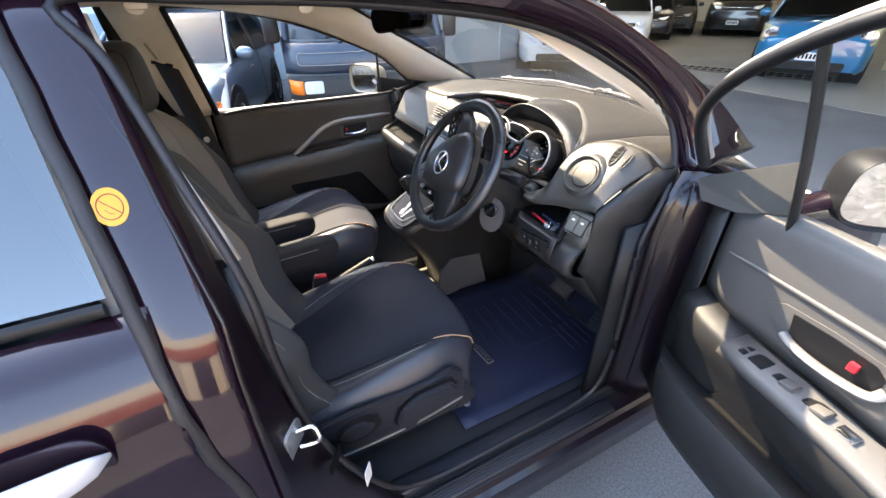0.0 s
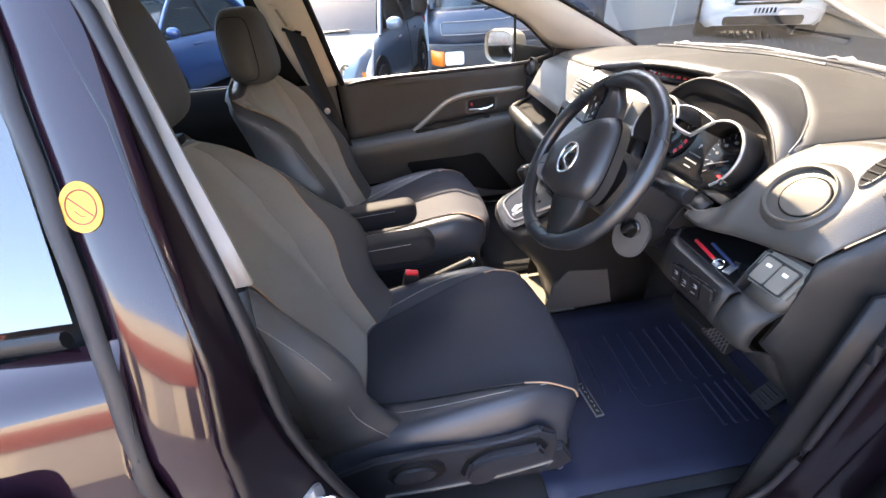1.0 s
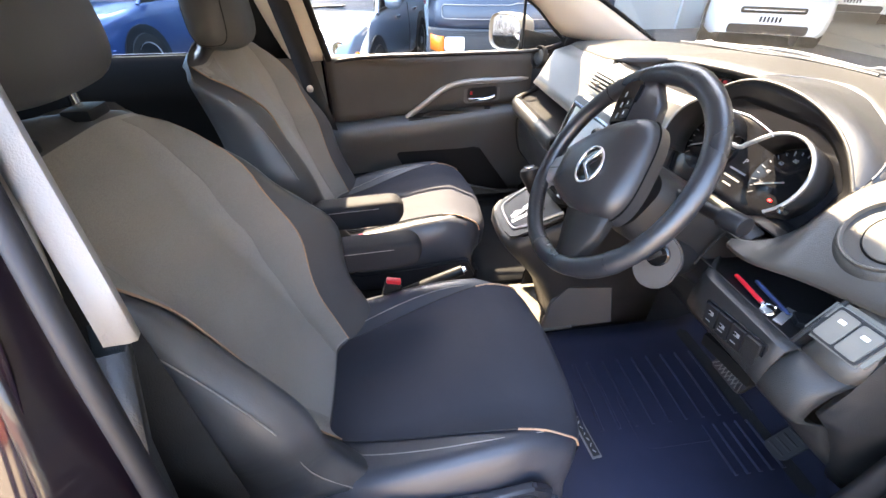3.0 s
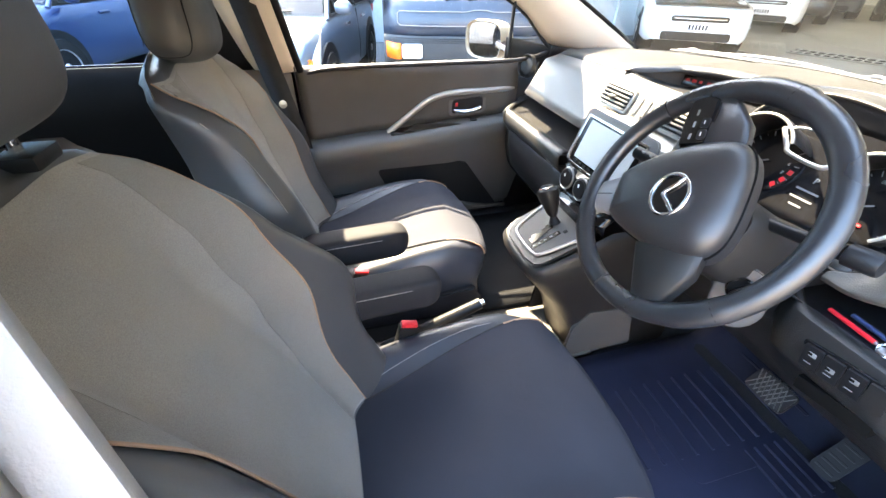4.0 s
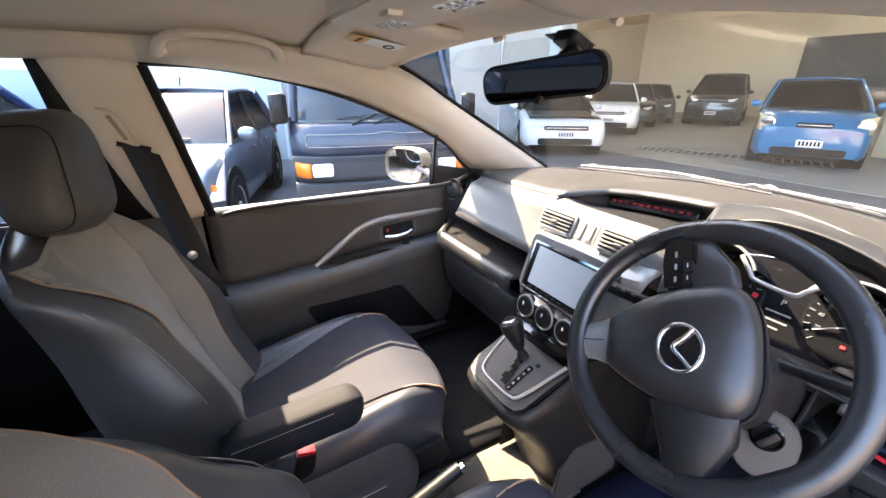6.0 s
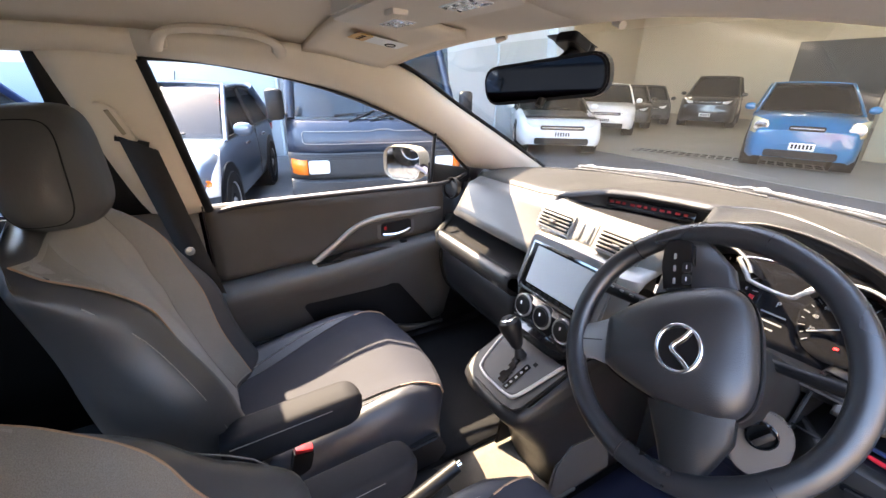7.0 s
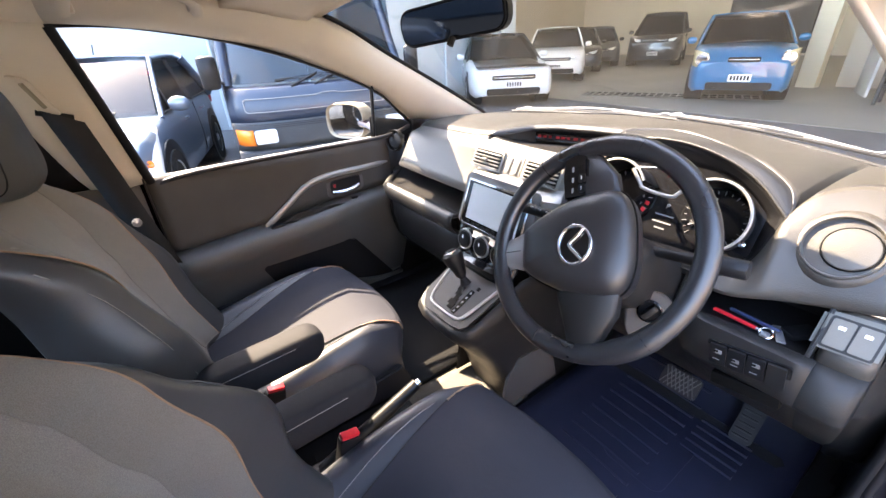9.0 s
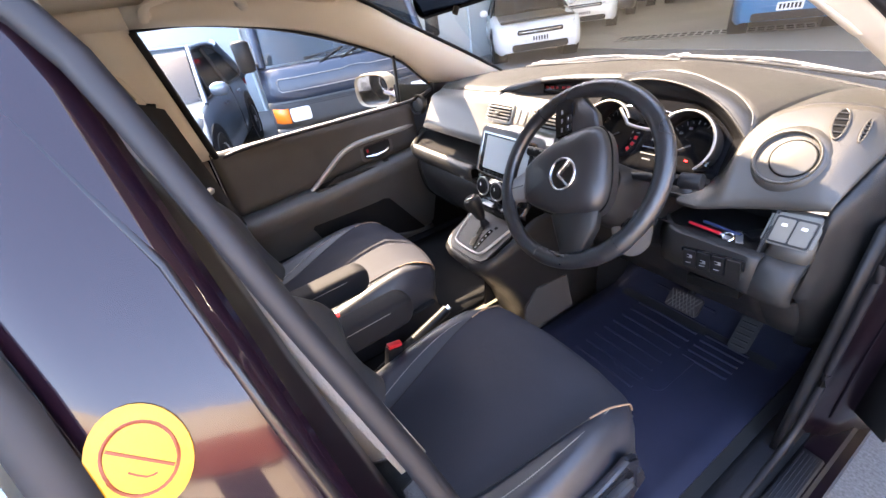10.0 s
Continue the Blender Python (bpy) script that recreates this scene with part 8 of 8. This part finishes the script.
make_car("black_suv", "black off-road wagon in the warehouse", 4.7, 1.88, 1.85, M_DARKPAINT, park(-8.3, 15.6, -66, 4.7), belt=0.60, nose=0.56, hood=0.27)
make_car("dark_blue_car", "dark blue car by the painted wall", 3.4, 1.74, 1.38, M_MIDBLUE, park(-4.5, -4.2, -16, 3.4), belt=0.64, nose=0.54)
make_car("white_estate", "white estate car behind the minivan", 4.4, 1.74, 1.46, M_WHITEPAINT, park(-0.7, -6.2, -5, 4.4), belt=0.64, nose=0.54)

# ---- navy cab-over van, nose towards the minivan ----
vn = thing("navy_van", (-4.5, 0.91, 0), "old navy van with grey cladding and amber lamps", "van", "parked cars")
vw, vy, vx = 0.845, 0.91, -3.2


def van_row(z, x, w):
    return [(x - 0.16 * abs(u) ** 5 + 0.02 * (1 - u * u), vy + w * u, z) for u in (k / 8 for k in range(-8, 9))]


grid("nose_upper", [van_row(0.78, vx, vw), van_row(0.86, vx, vw), van_row(0.95, vx - 0.02, vw), van_row(1.04, vx - 0.07, vw * 0.99), van_row(1.065, vx - 0.11, vw * 0.985)], M_VANBLUE, vn, "navy painted nose", thick=0.01)
grid("cladding", [van_row(0.785, vx + 0.006, vw * 1.004), van_row(0.75, vx + 0.012, vw * 1.006), van_row(0.60, vx + 0.012, vw * 1.006), van_row(0.545, vx + 0.004, vw)], M_VANGREY, vn, "charcoal cladding band", thick=0.01)
grid("bumper", [van_row(0.545, vx + 0.04, vw), van_row(0.53, vx + 0.075, vw * 1.0), van_row(0.38, vx + 0.075, vw), van_row(0.34, vx + 0.04, vw)], M_VANGREY, vn, "dark bumper", thick=0.01)
grid("van_windscreen", [van_row(z, vx - 0.12 - 0.42 * t, vw * (0.93 - 0.07 * t)) for z, t in ((1.085, 0.0), (1.3, 0.3), (1.55, 0.65), (1.76, 0.96))], M_DARKGLASS, vn, "dark van windscreen")
grid("van_roof", [van_row(1.79, vx - 0.56, vw * 0.88), van_row(1.87, vx - 0.70, vw * 0.86), [(x - 0.6, y, 1.92) for x, y, z in van_row(1.9, vx - 0.7, vw * 0.85)], [(x - 3.6, y, 1.92) for x, y, z in van_row(1.9, vx - 0.7, vw * 0.85)]], M_VANBLUE, vn, thick=0.01)
for s in (-1, 1):
    tube("screen_pillar", [(vx - 0.27 - 0.42 * t, vy + s * vw * (0.955 - 0.07 * t), lerp(1.06, 1.80, t)) for t in (0, 0.5, 1)], 0.045, M_VANBLUE, vn, "navy screen pillar", steps=3)
    grid("van_side", [[(lerp(vx - 0.17, vx - 4.2, t) - (0.30 * max(0, z - 1.05) if t < 0.01 else 0), vy + s * (vw - 0.07 * step(1.0, 1.9, z)), z) for t in (0, 0.1, 0.3, 0.6, 1)] for z in (0.34, 0.6, 0.8, 1.05, 1.10)], M_VANBLUE, vn, thick=0.01)
    grid("van_upper_side", [[(lerp(vx - 0.45, vx - 4.2, t), vy + s * (vw - 0.07 * step(1.0, 1.9, z)), z) for t in (0, 0.3, 0.6, 1)] for z in (1.10, 1.5, 1.9)], M_DARKGLASS, vn)
    ly = vy + s * (vw - 0.24)
    hl = prism("headlamp", rounded(0.185, 0.118, 0.022), (vx + 0.005, vy + s * 0.60, 0.665), (0, 1, 0), (0, 0, 1), 0.03, M_LAMP, vn, "square clear headlamp", bevel=0.008)
    for k in range(7):
        box("lens_rib", (vx + 0.036, vy + s * 0.60 - 0.078 + 0.026 * k, 0.665), (0.004, 0.006, 0.11), M_LAMP, hl, bevel=0.001)
    grid("indicator", [[(vx + 0.022 - 0.20 * t ** 2.2, vy + s * (0.70 + 0.14 * t), z) for t in (0, 0.3, 0.6, 0.85, 1.0)] for z in (0.60, 0.665, 0.73)], M_AMBER, vn, "amber corner lamp", thick=0.02)
    mr = grid("van_mirror", [[(vx - 0.22 + 0.05 * f * math.cos(q), vy + s * (vw + 0.07) + 0.075 * f * math.sin(q), 1.19 + b) for q in (2 * math.pi * j / 12 for j in range(12))] for b, f in ((-0.13, 0.6), (-0.11, 1.0), (0.11, 1.0), (0.13, 0.6))], M_BLACK, vn, "black van mirror", close=True, ends=True)
    tube("mirror_bracket", [(vx - 0.24, vy + s * (vw - 0.02), 1.10), (vx - 0.22, vy + s * (vw + 0.10), 1.14)], 0.015, M_BLACK, vn, steps=0)
    for wx in (vx - 0.55, vx - 2.9):
        wheel_of(vn, wx, vy + s * (vw - 0.10), 0.31, s)
    wb = [(vx - 0.12, vy + s * 0.10 - 0.32, 1.10), (vx - 0.14, vy + s * 0.10, 1.12), (vx - 0.17, vy + s * 0.10 + 0.34, 1.165)]
    tube("van_wiper", wb, 0.013, M_BLACK, vn, "black van wiper", steps=3)
    tube("wiper_arm", [(vx - 0.06, vy + s * 0.10 - 0.2, 1.05), (vx - 0.13, vy + s * 0.10 + 0.05, 1.14)], 0.010, M_BLACK, vn, steps=0)
# pinstripe frame on the nose
strip = [(-0.72, 0.885), (-0.70, 0.865), (0.70, 0.865), (0.72, 0.885), (0.72, 0.955), (0.70, 0.972), (0.12, 0.972), (0.05, 0.985), (-0.05, 0.985), (-0.12, 0.972), (-0.70, 0.972), (-0.72, 0.955)]
stripe = []
for k, (a0, z0) in enumerate(strip):
    a1, z1 = strip[(k + 1) % len(strip)]
    n = max(1, int(abs(a1 - a0) / 0.06))
    stripe += [(lerp(a0, a1, q / n), lerp(z0, z1, q / n)) for q in range(n)]
tube("pinstripe", [(vx + table(z, [0.86, 0.95, 1.04], [0.0, -0.02, -0.07]) + 0.011 - 0.16 * abs(a / vw) ** 5 + 0.02 * (1 - (a / vw) ** 2), vy + a, z) for a, z in stripe], 0.0036, M_EDGETRIM, vn, "thin white pinstripe", closed=True, steps=0, seg=6)
prism("van_badge", rounded(0.26, 0.028, 0.008), (vx + 0.030, vy - 0.02, 0.655), (0, 1, 0), (0, 0, 1), 0.004, M_STEEL, vn, "plain steel nose badge", bevel=0.001)
for k in range(3):
    tube("cladding_line", [(x + 0.016, y, 0.765 - 0.016 * k) for x, y, z in van_row(0.7, vx, vw)], 0.003, M_BLACK, vn, steps=0, seg=5)

vn.rotation_euler.z = radians(-9.5)
vn.location += Vector((0.157, 0.20, 0))
